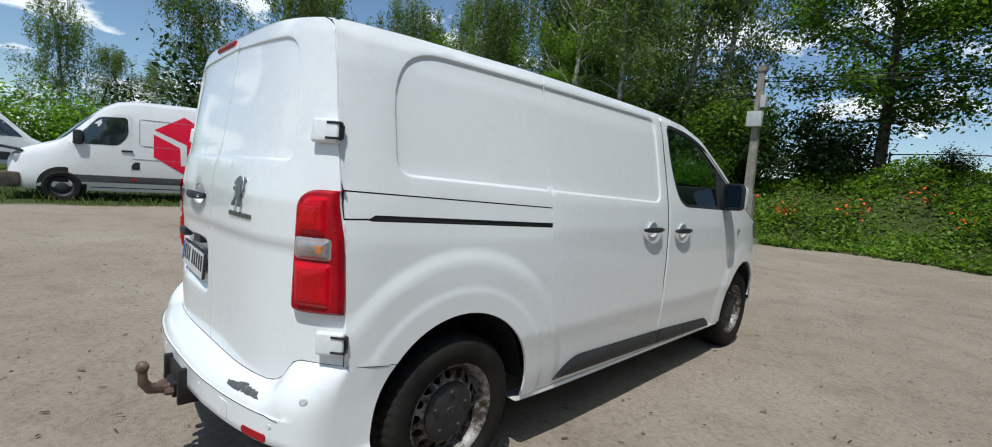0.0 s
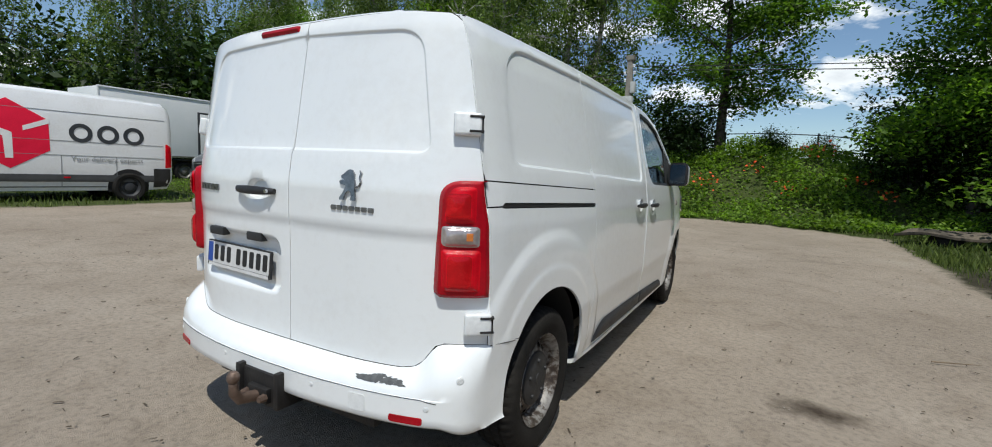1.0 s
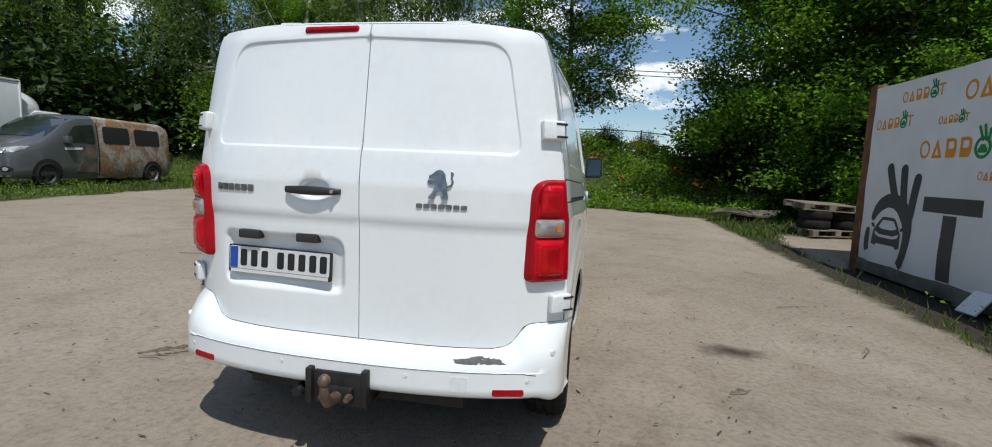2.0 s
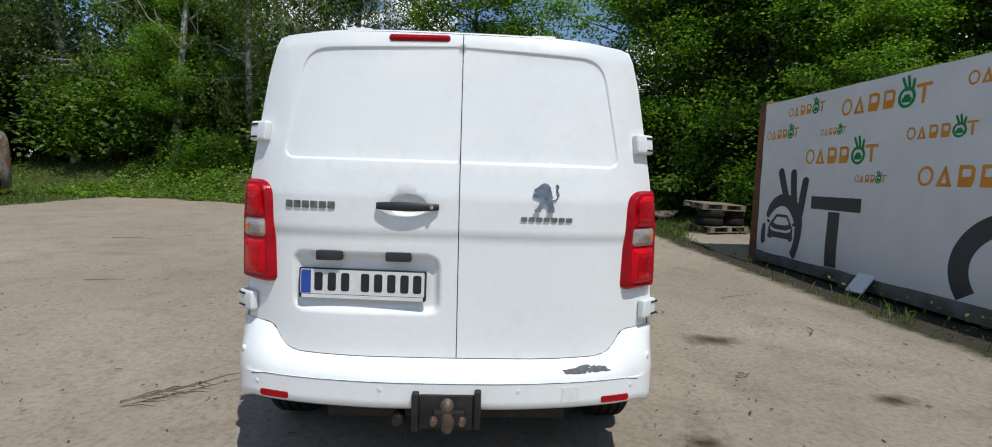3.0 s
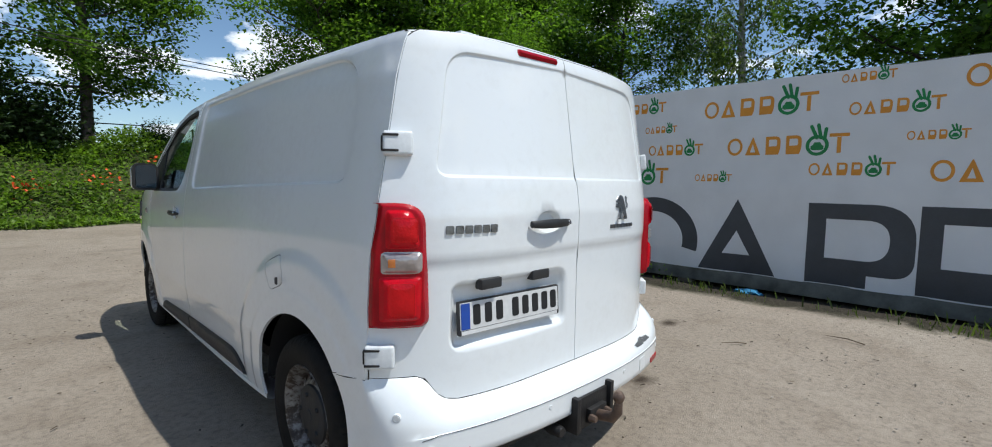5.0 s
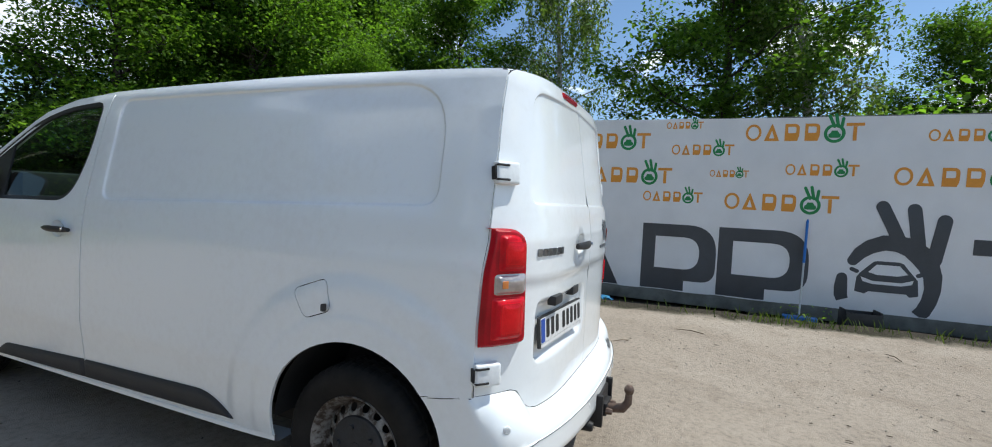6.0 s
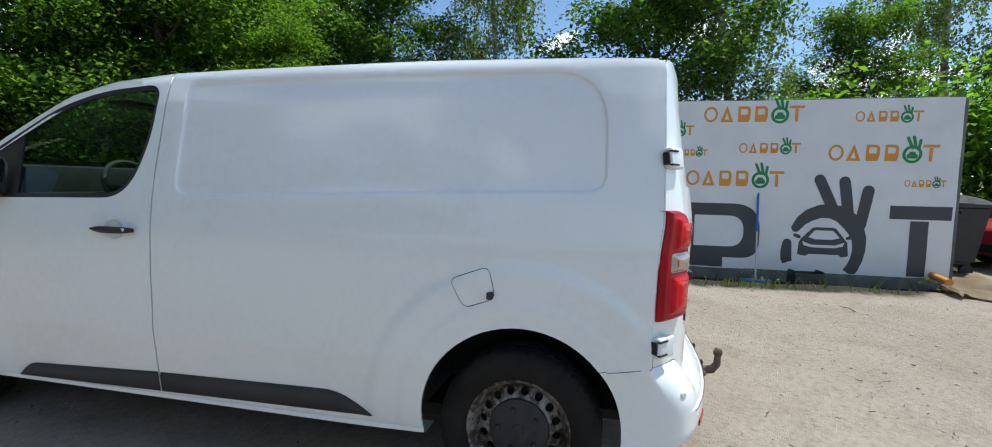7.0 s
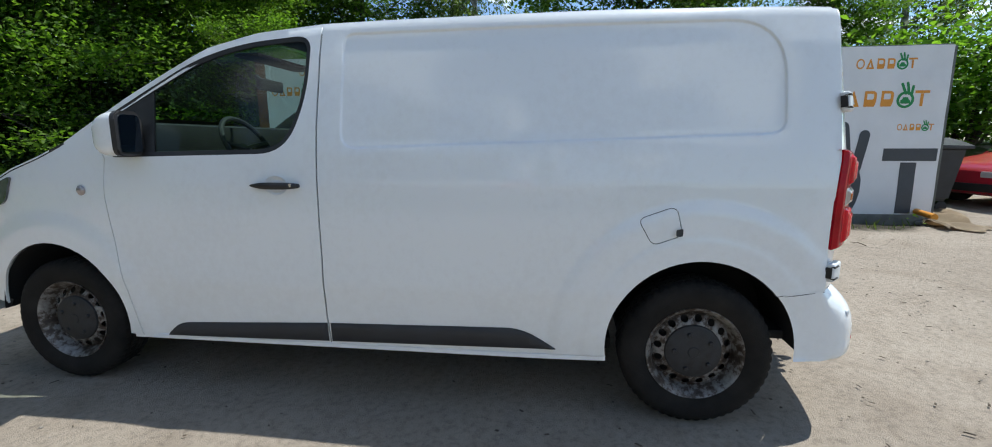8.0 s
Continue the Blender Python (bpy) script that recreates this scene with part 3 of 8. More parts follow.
def rear_relief(P):
    d = 0.010 * smooth01(signed(REAR_WIN, P) / 0.014)
    d += 0.036 * smooth01(signed(PLATE_BAY, P) / 0.045)
    d += 0.028 * smooth01(signed(GRIP_BAY, P) / 0.014)
    return d + 0.007 * smooth01((1.07 - P[:, 1]) / 0.035)


def rear_map(P):
    return np.stack([P[:, 0], rear_y(P[:, 0], P[:, 1]) + rear_relief(P), P[:, 1]], 1)


def rear_out(P, d):
    """Points proud of the rear surface, along its normal."""
    h = 1e-3
    gx = (rear_y(P[:, 0] + h, P[:, 1]) - rear_y(P[:, 0] - h, P[:, 1])) / (2 * h)
    gz = (rear_y(P[:, 0], P[:, 1] + h) - rear_y(P[:, 0], P[:, 1] - h)) / (2 * h)
    n = np.stack([gx, -np.ones(len(P)), gz], 1)
    n /= np.linalg.norm(n, axis=1)[:, None]
    base = np.stack([P[:, 0], rear_y(P[:, 0], P[:, 1]), P[:, 1]], 1)
    return base + n * np.reshape(d, (-1, 1))


def rear_in(P):
    return np.tile(np.array([0.0, 1.0, 0.0]), (len(P), 1))


def seam_x(z):
    """Half width at which the rear doors meet the sides."""
    x = 0.85
    for _ in range(40):
        x = 0.6 * x + 0.4 * float(body_w(np.array(float(rear_y(np.array(x), np.array(z)))), np.array(z)))
    return x


def arch_pts(cy, a0, a1, n=22):
    return [(cy + ARCH_R * math.cos(a), ARCH_Z + ARCH_R * math.sin(a)) for a in np.linspace(a0, a1, n)]


def edge_pts(y0, y1, n=14, drop=0.0):
    return [(y, float(np.interp(y, EDGE_Y, EDGE_Z)) - drop) for y in np.linspace(y0, y1, n)]


def poly(pts, step=0.035):
    return resample(pts, step)


GAP = 0.0020
van = thing("panel_van", "white panel van with tow bar, standing on the sandy yard", "van", pose(0.011, 0, 0))

# -- side sheets: outlines as (along, up)
SEAM_REAR = [(float(rear_y(np.array(seam_x(z)), np.array(z))) + 0.0015, z) for z in np.linspace(0.655, 1.846, 16)]
DOOR_BACK = [(2.552, 1.846), (2.555, 1.60), (2.56, 1.37), (2.552, 1.08), (2.548, 0.77), (2.552, 0.45), (2.545, 0.302)]
DOOR_FRONT = [(3.60, 0.285), (3.64, 0.57), (3.675, 0.84), (3.70, 1.03), (3.69, 1.22), (3.735, 1.30), (3.785, 1.385)]
WINDOW = rounded([(3.655, 1.225, 0.03), (3.665, 1.44, 0.03), (3.43, 1.575, 0.12), (3.20, 1.70, 0.2), (2.95, 1.772, 0.2), (2.60, 1.80, 0.09), (2.615, 1.50, 0.25), (2.72, 1.245, 0.17)], 0.03)


ARCH_RINGS = [np.array([(cy + r * math.cos(a), ARCH_Z + r * math.sin(a)) for a in np.linspace(0, math.tau, 120, endpoint=False)]) for cy, rs in ((AXLE_R, (0.43, 0.48, 0.505, 0.53, 0.56, 0.595, 0.62, 0.64, 0.66, 0.685)), (AXLE_F, (0.43, 0.48, 0.51, 0.54, 0.57, 0.60))) for r in rs]


def side_sheet(name, s, pts, holes=(), loops=(), label="", grid=0.045, mat=None):
    out = offset(poly(pts), GAP)
    runs = [r for ring in REC_LOOPS for r in runs_inside(ring, out)]
    runs += [r for ring in ARCH_RINGS for r in runs_inside(ring, out, 0.02)]
    ob = part(name, sheet(name, out, side_map(s), holes, loops, grid, 0.014, side_in(s), runs), mat or WHITE, van, label, angle=60)
    part("joint_seal", ribbon("joint_seal", poly(pts), side_map(s), side_in(s)), SEAL, ob)
    return ob


def rear_quarter(s, front):
    """Outline from the rear seam to the given front edge (top to bottom), round the rear wheel arch."""
    top = edge_pts(SEAM_REAR[-1][0] + 0.03, front[0][0] - 0.03, 18, 0.004)
    low = [(1.195, 0.312), *arch_pts(AXLE_R, -0.16, math.pi + -0.62 + 0.0, 26)[:0]]
    arch = [p for p in arch_pts(AXLE_R, -0.155, math.pi - 0.68, 26)]
    return SEAM_REAR + top + front + low + arch + [(0.462, 0.635)]


FUEL = rounded([(1.083, 0.962, 0.03), (0.925, 1.02, 0.035), (0.895, 0.895, 0.03), (1.02, 0.85, 0.03)], 0.012)

# left side: one long sheet with the fuel flap, then door and wing
left_pts = rear_quarter(-1, DOOR_BACK)
side_sheet("side_panel", -1, left_pts, holes=[offset(FUEL, -0.0025)])
flap = part("fuel_flap", sheet("fuel_flap", offset(FUEL, 0.001), side_map(-1), (), (), 0.04, 0.01, side_in(-1)), WHITE, van)
part("flap_recess", ribbon("flap_recess", FUEL, side_map(-1), side_in(-1), 0.008, 0.02), SEAL, flap)
part("finger_notch", plate_mesh("finger_notch", rounded([(-0.014, -0.017, 0.006), (0.014, -0.017, 0.01), (0.014, 0.017, 0.006), (-0.014, 0.012, 0.006)], 0.008), 0.002, Matrix.Translation((-0.9655, 0.912, 0.91)) @ pose(0, 0, 0, 90, 0, -90)), GREY_PLASTIC, flap)

# right side: rear quarter in three strips round the slide rail, the sliding door, then door and wing
SLIDE = [(1.335, 1.832), (1.325, 1.60), (1.32, 1.42), (1.322, 1.23), (1.325, 0.99), (1.33, 0.61), (1.312, 0.312)]


def at_z(pts, z):
    p = sorted(pts, key=lambda q: q[1])
    return (float(np.interp(z, [q[1] for q in p], [q[0] for q in p])), z)


def between(pts, z0, z1):
    q = [p for p in pts if z0 < p[1] < z1]
    return [at_z(pts, z0), *q, at_z(pts, z1)] if pts[0][1] < pts[-1][1] else [at_z(pts, z1), *q, at_z(pts, z0)]


quarter_r = rear_quarter(1, SLIDE)
top_r = edge_pts(SEAM_REAR[-1][0] + 0.02, 1.31, 10, 0.004)
rr_upper = [p for p in SEAM_REAR if p[1] > 1.27] + top_r + [p for p in SLIDE if p[1] > 1.225] + [(1.321, 1.222)]
rr_upper = [(0.272, 1.262)] + rr_upper
side_sheet("rear_quarter_upper", 1, rr_upper, loops=[])
side_sheet("rail_cover", 1, [(0.272, 1.1665), (0.272, 1.2605), (1.321, 1.2205), (1.324, 1.147), (0.385, 1.178), (0.365, 1.1665)], grid=0.06)
rr_lower = [p for p in SEAM_REAR if p[1] < 1.15] + [(0.27, 1.164), (0.36, 1.164), (0.375, 1.160), (1.324, 1.129)] + [p for p in SLIDE if p[1] < 1.1] + quarter_r[-27:]
side_sheet("rear_quarter_lower", 1, rr_lower)
bm = bmesh.new()
tube(bm, [(float(body_w(np.array(y), np.array(1.16))) - 0.016, y, 1.1735 - 0.0355 * (y - 0.36)) for y in np.linspace(0.375, 1.33, 12)], 0.013, 8)
part("slide_rail", bm, SEAL, van, "black slide rail slot")
slide_pts = list(reversed(SLIDE)) + edge_pts(1.35, 2.53, 10, 0.02) + [(p[0] - 0.03 if p[1] > 0.5 else p[0], p[1]) for p in DOOR_BACK[1:]]
slider = side_sheet("sliding_door", 1, slide_pts, loops=[])

door_pts = [(2.556, 1.836)] + [(p[0] + 0.004, p[1]) for p in DOOR_BACK[1:]] + DOOR_FRONT + list(reversed(edge_pts(2.60, 3.74, 22, 0.012)))


def front_door(s):
    ob = side_sheet("front_door", s, door_pts, holes=[WINDOW])
    ring = offset(WINDOW, 0.0)
    inn = offset(WINDOW, 0.022)
    # black rubber frame round the pane
    f = side_map(s)
    A, B, C = f(ring) + 0.002 * side_in(s)(ring), f(inn) + 0.006 * side_in(s)(inn), f(inn) + 0.02 * side_in(s)(inn)
    n = len(ring)
    fr = mesh_of("window_frame", [*A, *B, *C], [q for i in range(n) for q in ((i, (i + 1) % n, n + (i + 1) % n, n + i), (n + i, n + (i + 1) % n, 2 * n + (i + 1) % n, 2 * n + i))])
    part("window_frame", fr, BLACK_PLASTIC, ob)
    pane = part("window_pane", sheet("window_pane", offset(WINDOW, 0.018), lambda P: f(P) + 0.016 * side_in(s)(P), (), (), 0.12, 0, None, (), (s, 0, 0)), GLASS, ob)
    # front corner of the window: black triangle with the division bar
    tri = offset(rounded([(3.645, 1.235, 0.02), (3.65, 1.435, 0.02), (3.43, 1.565, 0.02), (3.41, 1.235, 0.01)], 0.03), 0.004)
    part("corner_trim", sheet("corner_trim", tri, lambda P: f(P) + 0.009 * side_in(s)(P), (), (), 0.1, 0.01, side_in(s)), BLACK_PLASTIC, ob)
    return ob


def grip(parent, x, y0, y1, z, s):
    """A pull handle along y with its shallow finger bay."""
    bm = bmesh.new()
    k = 12
    rows = []
    for i in range(k + 1):
        t = i / k
        bulge = 0.030 * math.sin(math.pi * min(1, max(0, 0.08 + 0.84 * t))) ** 0.6
        h = 0.017 * (1 - 0.55 * abs(2 * t - 0.9) ** 3)
        y = y0 + (y1 - y0) * t
        rows.append([bm.verts.new((x + s * (bulge + 0.010 * math.cos(a)), y, z + h * math.sin(a))) for a in np.linspace(0, math.tau, 10, endpoint=False)])
    for a, b in zip(rows, rows[1:]):
        for j in range(10):
            bm.faces.new((a[j], a[(j + 1) % 10], b[(j + 1) % 10], b[j]))
    bm.faces.new(rows[0])
    bm.faces.new(rows[-1][::-1])
    h = part("handle", bm, BLACK_PLASTIC, parent)
    bm = bmesh.new()
    ym = 0.5 * (y0 + y1)
    n = 24
    ring = [(0.058 * math.cos(a), 0.046 * math.sin(a)) for a in np.linspace(0, math.tau, n, endpoint=False)]
    c = bm.verts.new((x - s * 0.014, ym, z))
    r1 = [bm.verts.new((x - s * 0.008, ym + 0.7 * u, z + 0.7 * v)) for u, v in ring]
    r2 = [bm.verts.new((x + s * 0.0035, ym + u, z + v)) for u, v in ring]
    for i in range(n):
        bm.faces.new((c, r1[i], r1[(i + 1) % n]))
        bm.faces.new((r1[i], r2[i], r2[(i + 1) % n], r1[(i + 1) % n]))
    part("finger_bay", bm, WHITE, parent)
    return h


doors = {s: front_door(s) for s in (-1, 1)}
h = grip(doors[-1], -0.963, 2.635, 2.88, 1.095, -1)
bm = bmesh.new()
lathe(bm, [(0.0, -0.032), (0.008, -0.032), (0.009, -0.024)], 14, "x", (-0.963, 2.67, 1.098))
part("lock_barrel", bm, CHROME, h)
grip(doors[1], 0.963, 2.61, 2.85, 1.085, 1)
grip(slider, 0.963, 2.18, 2.42, 1.10, 1)

# wings
wing_pts = [DOOR_FRONT[0], *DOOR_FRONT[1:]] + edge_pts(3.80, 4.85, 20, 0.012) + [(4.86, 0.60), (4.84, 0.45), (4.475, 0.42)] + arch_pts(AXLE_F, 0.10, math.pi + 0.2, 24)
for s in (-1, 1):
    wing = side_sheet("front_wing", s, wing_pts)
    bm = bmesh.new()
    lathe(bm, [(0.0, s * 0.012), (0.014, s * 0.011), (0.026, s * 0.002)], 18, "x", (s * 0.960, 3.83, 1.06))
    rp = part("side_repeater", bm, CLEAR_LENS, wing)
    rp.scale = (1, 1, 1)
    hl = offset(rounded([(4.27, 1.13, 0.03), (4.33, 0.98, 0.05), (4.62, 0.93, 0.04), (4.60, 1.00, 0.03)], 0.03), 0)
    fs = side_map(s)
    part("headlight", sheet("headlight", hl, lambda P: fs(P) - 0.012 * side_in(s)(P), (), (), 0.06, 0.03, side_in(s)), HEADLAMP, van, "dark headlight lens")
    bm = bmesh.new()
    tube(bm, [fs(np.array([[y, float(np.interp(y, EDGE_Y, EDGE_Z)) - 0.012]]))[0] for y in np.linspace(3.98, 4.60, 14)], 0.003, 6)
    part("bonnet_joint", bm, SEAL, wing)

# sills, lower trims
for s in (-1, 1):
    prof = [(0.0, 0.312), (0.005, 0.307), (0.005, 0.288), (-0.02, 0.276), (-0.12, 0.28)]
    ys = np.linspace(1.20, 3.655, 30)
    V, F = [], []
    for y in ys:
        w = float(body_w(np.array(y), np.array(0.30)))
        V += [(s * (w + o), y, z - 0.012 * (y - 1.2) / 2.4) for o, z in prof]
    k = len(prof)
    for i in range(len(ys) - 1):
        F += [(i * k + j, i * k + j + 1, (i + 1) * k + j + 1, (i + 1) * k + j) for j in range(k - 1)]
    part("sill", mesh_of("sill", V, F), WHITE, van)
    for y0, y1, slope in ((1.42, 2.54, 0), (2.556, 3.47, 1)):
        if slope:
            o = rounded([(y0, 0.312, 0), (y0, 0.412, 0), (y1 - 0.09, 0.372, 0.06), (y1, 0.292, 0.03)], 0.03)
        else:
            o = rounded([(y0, 0.335, 0.02), (y0 + 0.17, 0.437, 0.08), (y1, 0.412, 0), (y1, 0.312, 0)], 0.03)
        fs = side_map(s)
        host = doors[s] if slope else (slider if s == 1 else van)
        part("side_moulding", sheet("side_moulding", o, lambda P: fs(P) - side_in(s)(P) * (0.014 * smooth01(signed(o, P) / 0.008) + 0.001)[:, None], (), [offset(o, 0.008)], 0.05, 0.0, None, (), (s, 0, 0)), GREY_PLASTIC, host, "dark grey plastic side moulding")

# -- roof, windscreen and bonnet as one crowned surface, split by stations
def crown(y):
    return float(np.interp(y, [0.2, 0.5, 2.4, 2.9, 3.4, 3.8, 4.2, 4.6, 4.9], [0.035, 0.055, 0.06, 0.085, 0.15, 0.17, 0.09, 0.07, 0.03]))


def top_pt(y, t):
    """Over the top at station y; t from -1 to 1 across."""
    ze = float(np.interp(y, EDGE_Y, EDGE_Z))
    we = float(body_w(np.array(y), np.array(ze)))
    a = abs(t)
    return (we * math.copysign(1 - (1 - a) ** 1.02, t) if t else 0.0, y, ze + crown(y) * (1 - a ** 3.2))


def top_sheet(name, y0, y1, mat, t0=-1.0, t1=1.0, ny=20, nt=26, lift=0.0, close=False):
    V, F = [], []
    for i in range(ny + 1):
        for j in range(nt + 1):
            x, y, z = top_pt(y0 + (y1 - y0) * i / ny, t0 + (t1 - t0) * j / nt)
            V.append((x, y, z + lift))
    for i in range(ny):
        for j in range(nt):
            a = i * (nt + 1) + j
            F.append((a, a + 1, a + nt + 2, a + nt + 1))
    # flanges that run down behind the side sheets
    for t, col in ((t0, 0), (t1, nt)):
        if abs(abs(t) - 1) < 1e-6:
            k = len(V)
            for i in range(ny + 1):
                V.append(V[i * (nt + 1) + col])
            for i in range(ny + 1):
                y = y0 + (y1 - y0) * i / ny
                z = float(np.interp(y, EDGE_Y, EDGE_Z)) - 0.05
                w = float(body_w(np.array(y), np.array(z))) - 0.005
                V.append((math.copysign(w, t), y, z))
            F += [(k + i, k + i + 1, k + ny + 2 + i, k + ny + 1 + i) for i in range(ny)]
    return part(name, mesh_of(name, V, F), mat, van)


top_sheet("roof", 0.30, 2.95, WHITE, ny=40)
# rear edge of the roof rolls down to the doors
V, F = [], []
for i in range(7):
    a = i / 6
    for j in range(31):
        t = -1 + 2 * j / 30
        x0, _, z0 = top_pt(0.30, t)
        zd = 1.888 - 0.030 * abs(t) ** 3
        xd = x0
        yd = float(rear_y(np.array(xd), np.array(min(zd, 1.862)))) + 0.004
        q = math.sin(a * math.pi / 2)
        V.append((x0, 0.30 + (yd - 0.30) * q if yd < 0.30 else 0.30 + (yd - 0.30) * a, z0 + (min(z0, zd - 0.012) - z0) * (1 - math.cos(a * math.pi / 2))))
for i in range(6):
    for j in range(30):
        k = i * 31 + j
        F.append((k, k + 31, k + 32, k + 1))
part("roof_lip", mesh_of("roof_lip", V, F), WHITE, van)
ws = top_sheet("windscreen", 2.96, 3.92, GLASS, -0.86, 0.86, lift=-0.004)
for s in (-1, 1):
    top_sheet("windscreen_pillar", 2.95, 3.93, WHITE, s * 1.0, s * 0.86, 20, 4)
top_sheet("scuttle", 3.93, 4.02, BLACK_PLASTIC, ny=3)
top_sheet("bonnet", 4.02, 4.86, WHITE, ny=16)
# front end
bm = bmesh.new()
rows = []
for z in np.linspace(0.28, 0.86, 9):
    rows.append([bm.verts.new((x * float(body_w(np.array(4.84), np.array(z))), 4.84 + 0.11 * (1 - abs(x) ** 3) * math.sin(math.pi * min(1, max(0, (z - 0.1) / 0.95))), z)) for x in np.linspace(-1, 1, 19)])
for a, b in zip(rows, rows[1:]):
    for j in range(18):
        bm.faces.new((a[j], a[j + 1], b[j + 1], b[j]))
part("front_bumper", bm, WHITE, van)
# roof caps that stand proud on the rear of the roof
for x in (-0.42, 0.37):
    bm = bmesh.new()
    box(bm, x - 0.055, x + 0.055, 0.31, 0.39, 1.885, 1.917, bevel=0.014)
    part("roof_mount_cap", bm, WHITE_PLASTIC, van)
# floor of the van and its dark underside
part("underbody", boxed(-0.79, 0.79, 0.22, 1.14, 0.385, 0.43, bevel=0.01), SEAL, van)
part("underbody", boxed(-0.66, 0.66, 1.15, 4.6, 0.23, 0.30, bevel=0.02), SEAL, van)
bm = boxed(-0.90, 0.90, 2.47, 2.49, 0.30, 1.25)
box(bm, -0.84, 0.84, 2.47, 2.49, 1.25, 1.55)
box(bm, -0.77, 0.77, 2.47, 2.49, 1.55, 1.84)
part("bulkhead", bm, CABIN, van)

# -- rear doors: outlines as (across, up)
SPLIT_X = 0.026
ztop = lambda x: 1.876 - 0.020 * abs(x / 0.7) ** 3
ends = [(seam_x(z) - 0.001, z) for z in np.linspace(0.655, 1.80, 16)]
corner = [(seam_x(1.80) - 0.012, 1.826), (seam_x(1.80) - 0.035, 1.845)]
half = ends + corner + [(x, ztop(x)) for x in np.linspace(0.70, 0.05, 12)]
foot = [(0.05, 0.544), (0.35, 0.546), (0.62, 0.553), (0.665, 0.563), (0.695, 0.585), (0.715, 0.615), (0.735, 0.645), (0.765, 0.657)]


def rear_door(s):
    pts = [p for p in half if p[0] > 0.04] + [(s * SPLIT_X, ztop(0.0)), (s * SPLIT_X + s * 0.006, 0.544)] + foot
    out = np.array([(s * p[0], p[1]) for p in pts])
    if s == 1:
        out = np.array([(p[0], p[1]) for p in pts])
    else:
        out = np.array([(-p[0], p[1]) if abs(p[0] + SPLIT_X) > 0.01 else (SPLIT_X + (0.006 if p[1] < 1 else 0), p[1]) for p in pts])
    out = resample(out, 0.03)
    holes, loops = [], []
    runs = [r for d in (0.0, 0.007, 0.014) for r in runs_inside(offset(REAR_WIN, d), out, 0.006)]
    if s == -1:
        loops += [PLATE_BAY, offset(PLATE_BAY, 0.022), offset(PLATE_BAY, 0.045), GRIP_BAY, offset(GRIP_BAY, 0.005), offset(GRIP_BAY, 0.010), offset(GRIP_BAY, 0.016), offset(GRIP_BAY, 0.030)]
    ob = part("rear_door", sheet("rear_door", offset(out, GAP), rear_map, holes, loops, 0.035, 0.005, rear_in, runs), WHITE, van, angle=60)
    part("joint_seal", ribbon("joint_seal", out, rear_map, rear_in, 0.0055, 0.02), SEAL, ob)
    return ob


rdoor = {s: rear_door(s) for s in (-1, 1)}


def on_rear(x, z, lift=0.0):
    """A frame on the rear surface: u to the right, v up, w outwards."""
    p = rear_out(np.array([[x, z]]), np.array([lift]))[0]
    h = 1e-3
    gx = float(rear_y(np.array(x + h), np.array(z)) - rear_y(np.array(x - h), np.array(z))) / (2 * h)
    gz = float(rear_y(np.array(x), np.array(z + h)) - rear_y(np.array(x), np.array(z - h))) / (2 * h)
    w = Vector((gx, -1, gz)).normalized()
    u = Vector((1, gx, 0)).normalized()
    v = w.cross(u)
    return Matrix(((u.x, v.x, w.x, p[0]), (u.y, v.y, w.y, p[1]), (u.z, v.z, w.z, p[2]), (0, 0, 0, 1)))


# hinges, two on each rear door
for s in (-1, 1):
    for z in (1.455, 0.740):
        x = seam_x(z)
        m = on_rear(s * (x - 0.030), z)
        bm = boxed(-0.050, 0.050, -0.041, 0.041, -0.004, 0.030, bevel=0.011, seg=3)
        bmesh.ops.transform(bm, matrix=m, verts=bm.verts)
        cover = part("hinge_cover", bm, WHITE_PLASTIC, rdoor[s])
        bm = bmesh.new()
        for dz in (-0.026, 0.026):
            box(bm, s * 0.028 - 0.022, s * 0.028 + 0.030 * (1 if s > 0 else 1), dz - 0.004, dz + 0.004, 0.010, 0.034, bevel=0.002, seg=1)
        box(bm, s * 0.050 - 0.006, s * 0.050 + 0.006, -0.024, 0.024, -0.004, 0.022, bevel=0.002, seg=1)
        bmesh.ops.transform(bm, matrix=m, verts=bm.verts)
        part("hinge_arm", bm, DARK_METAL, cover)

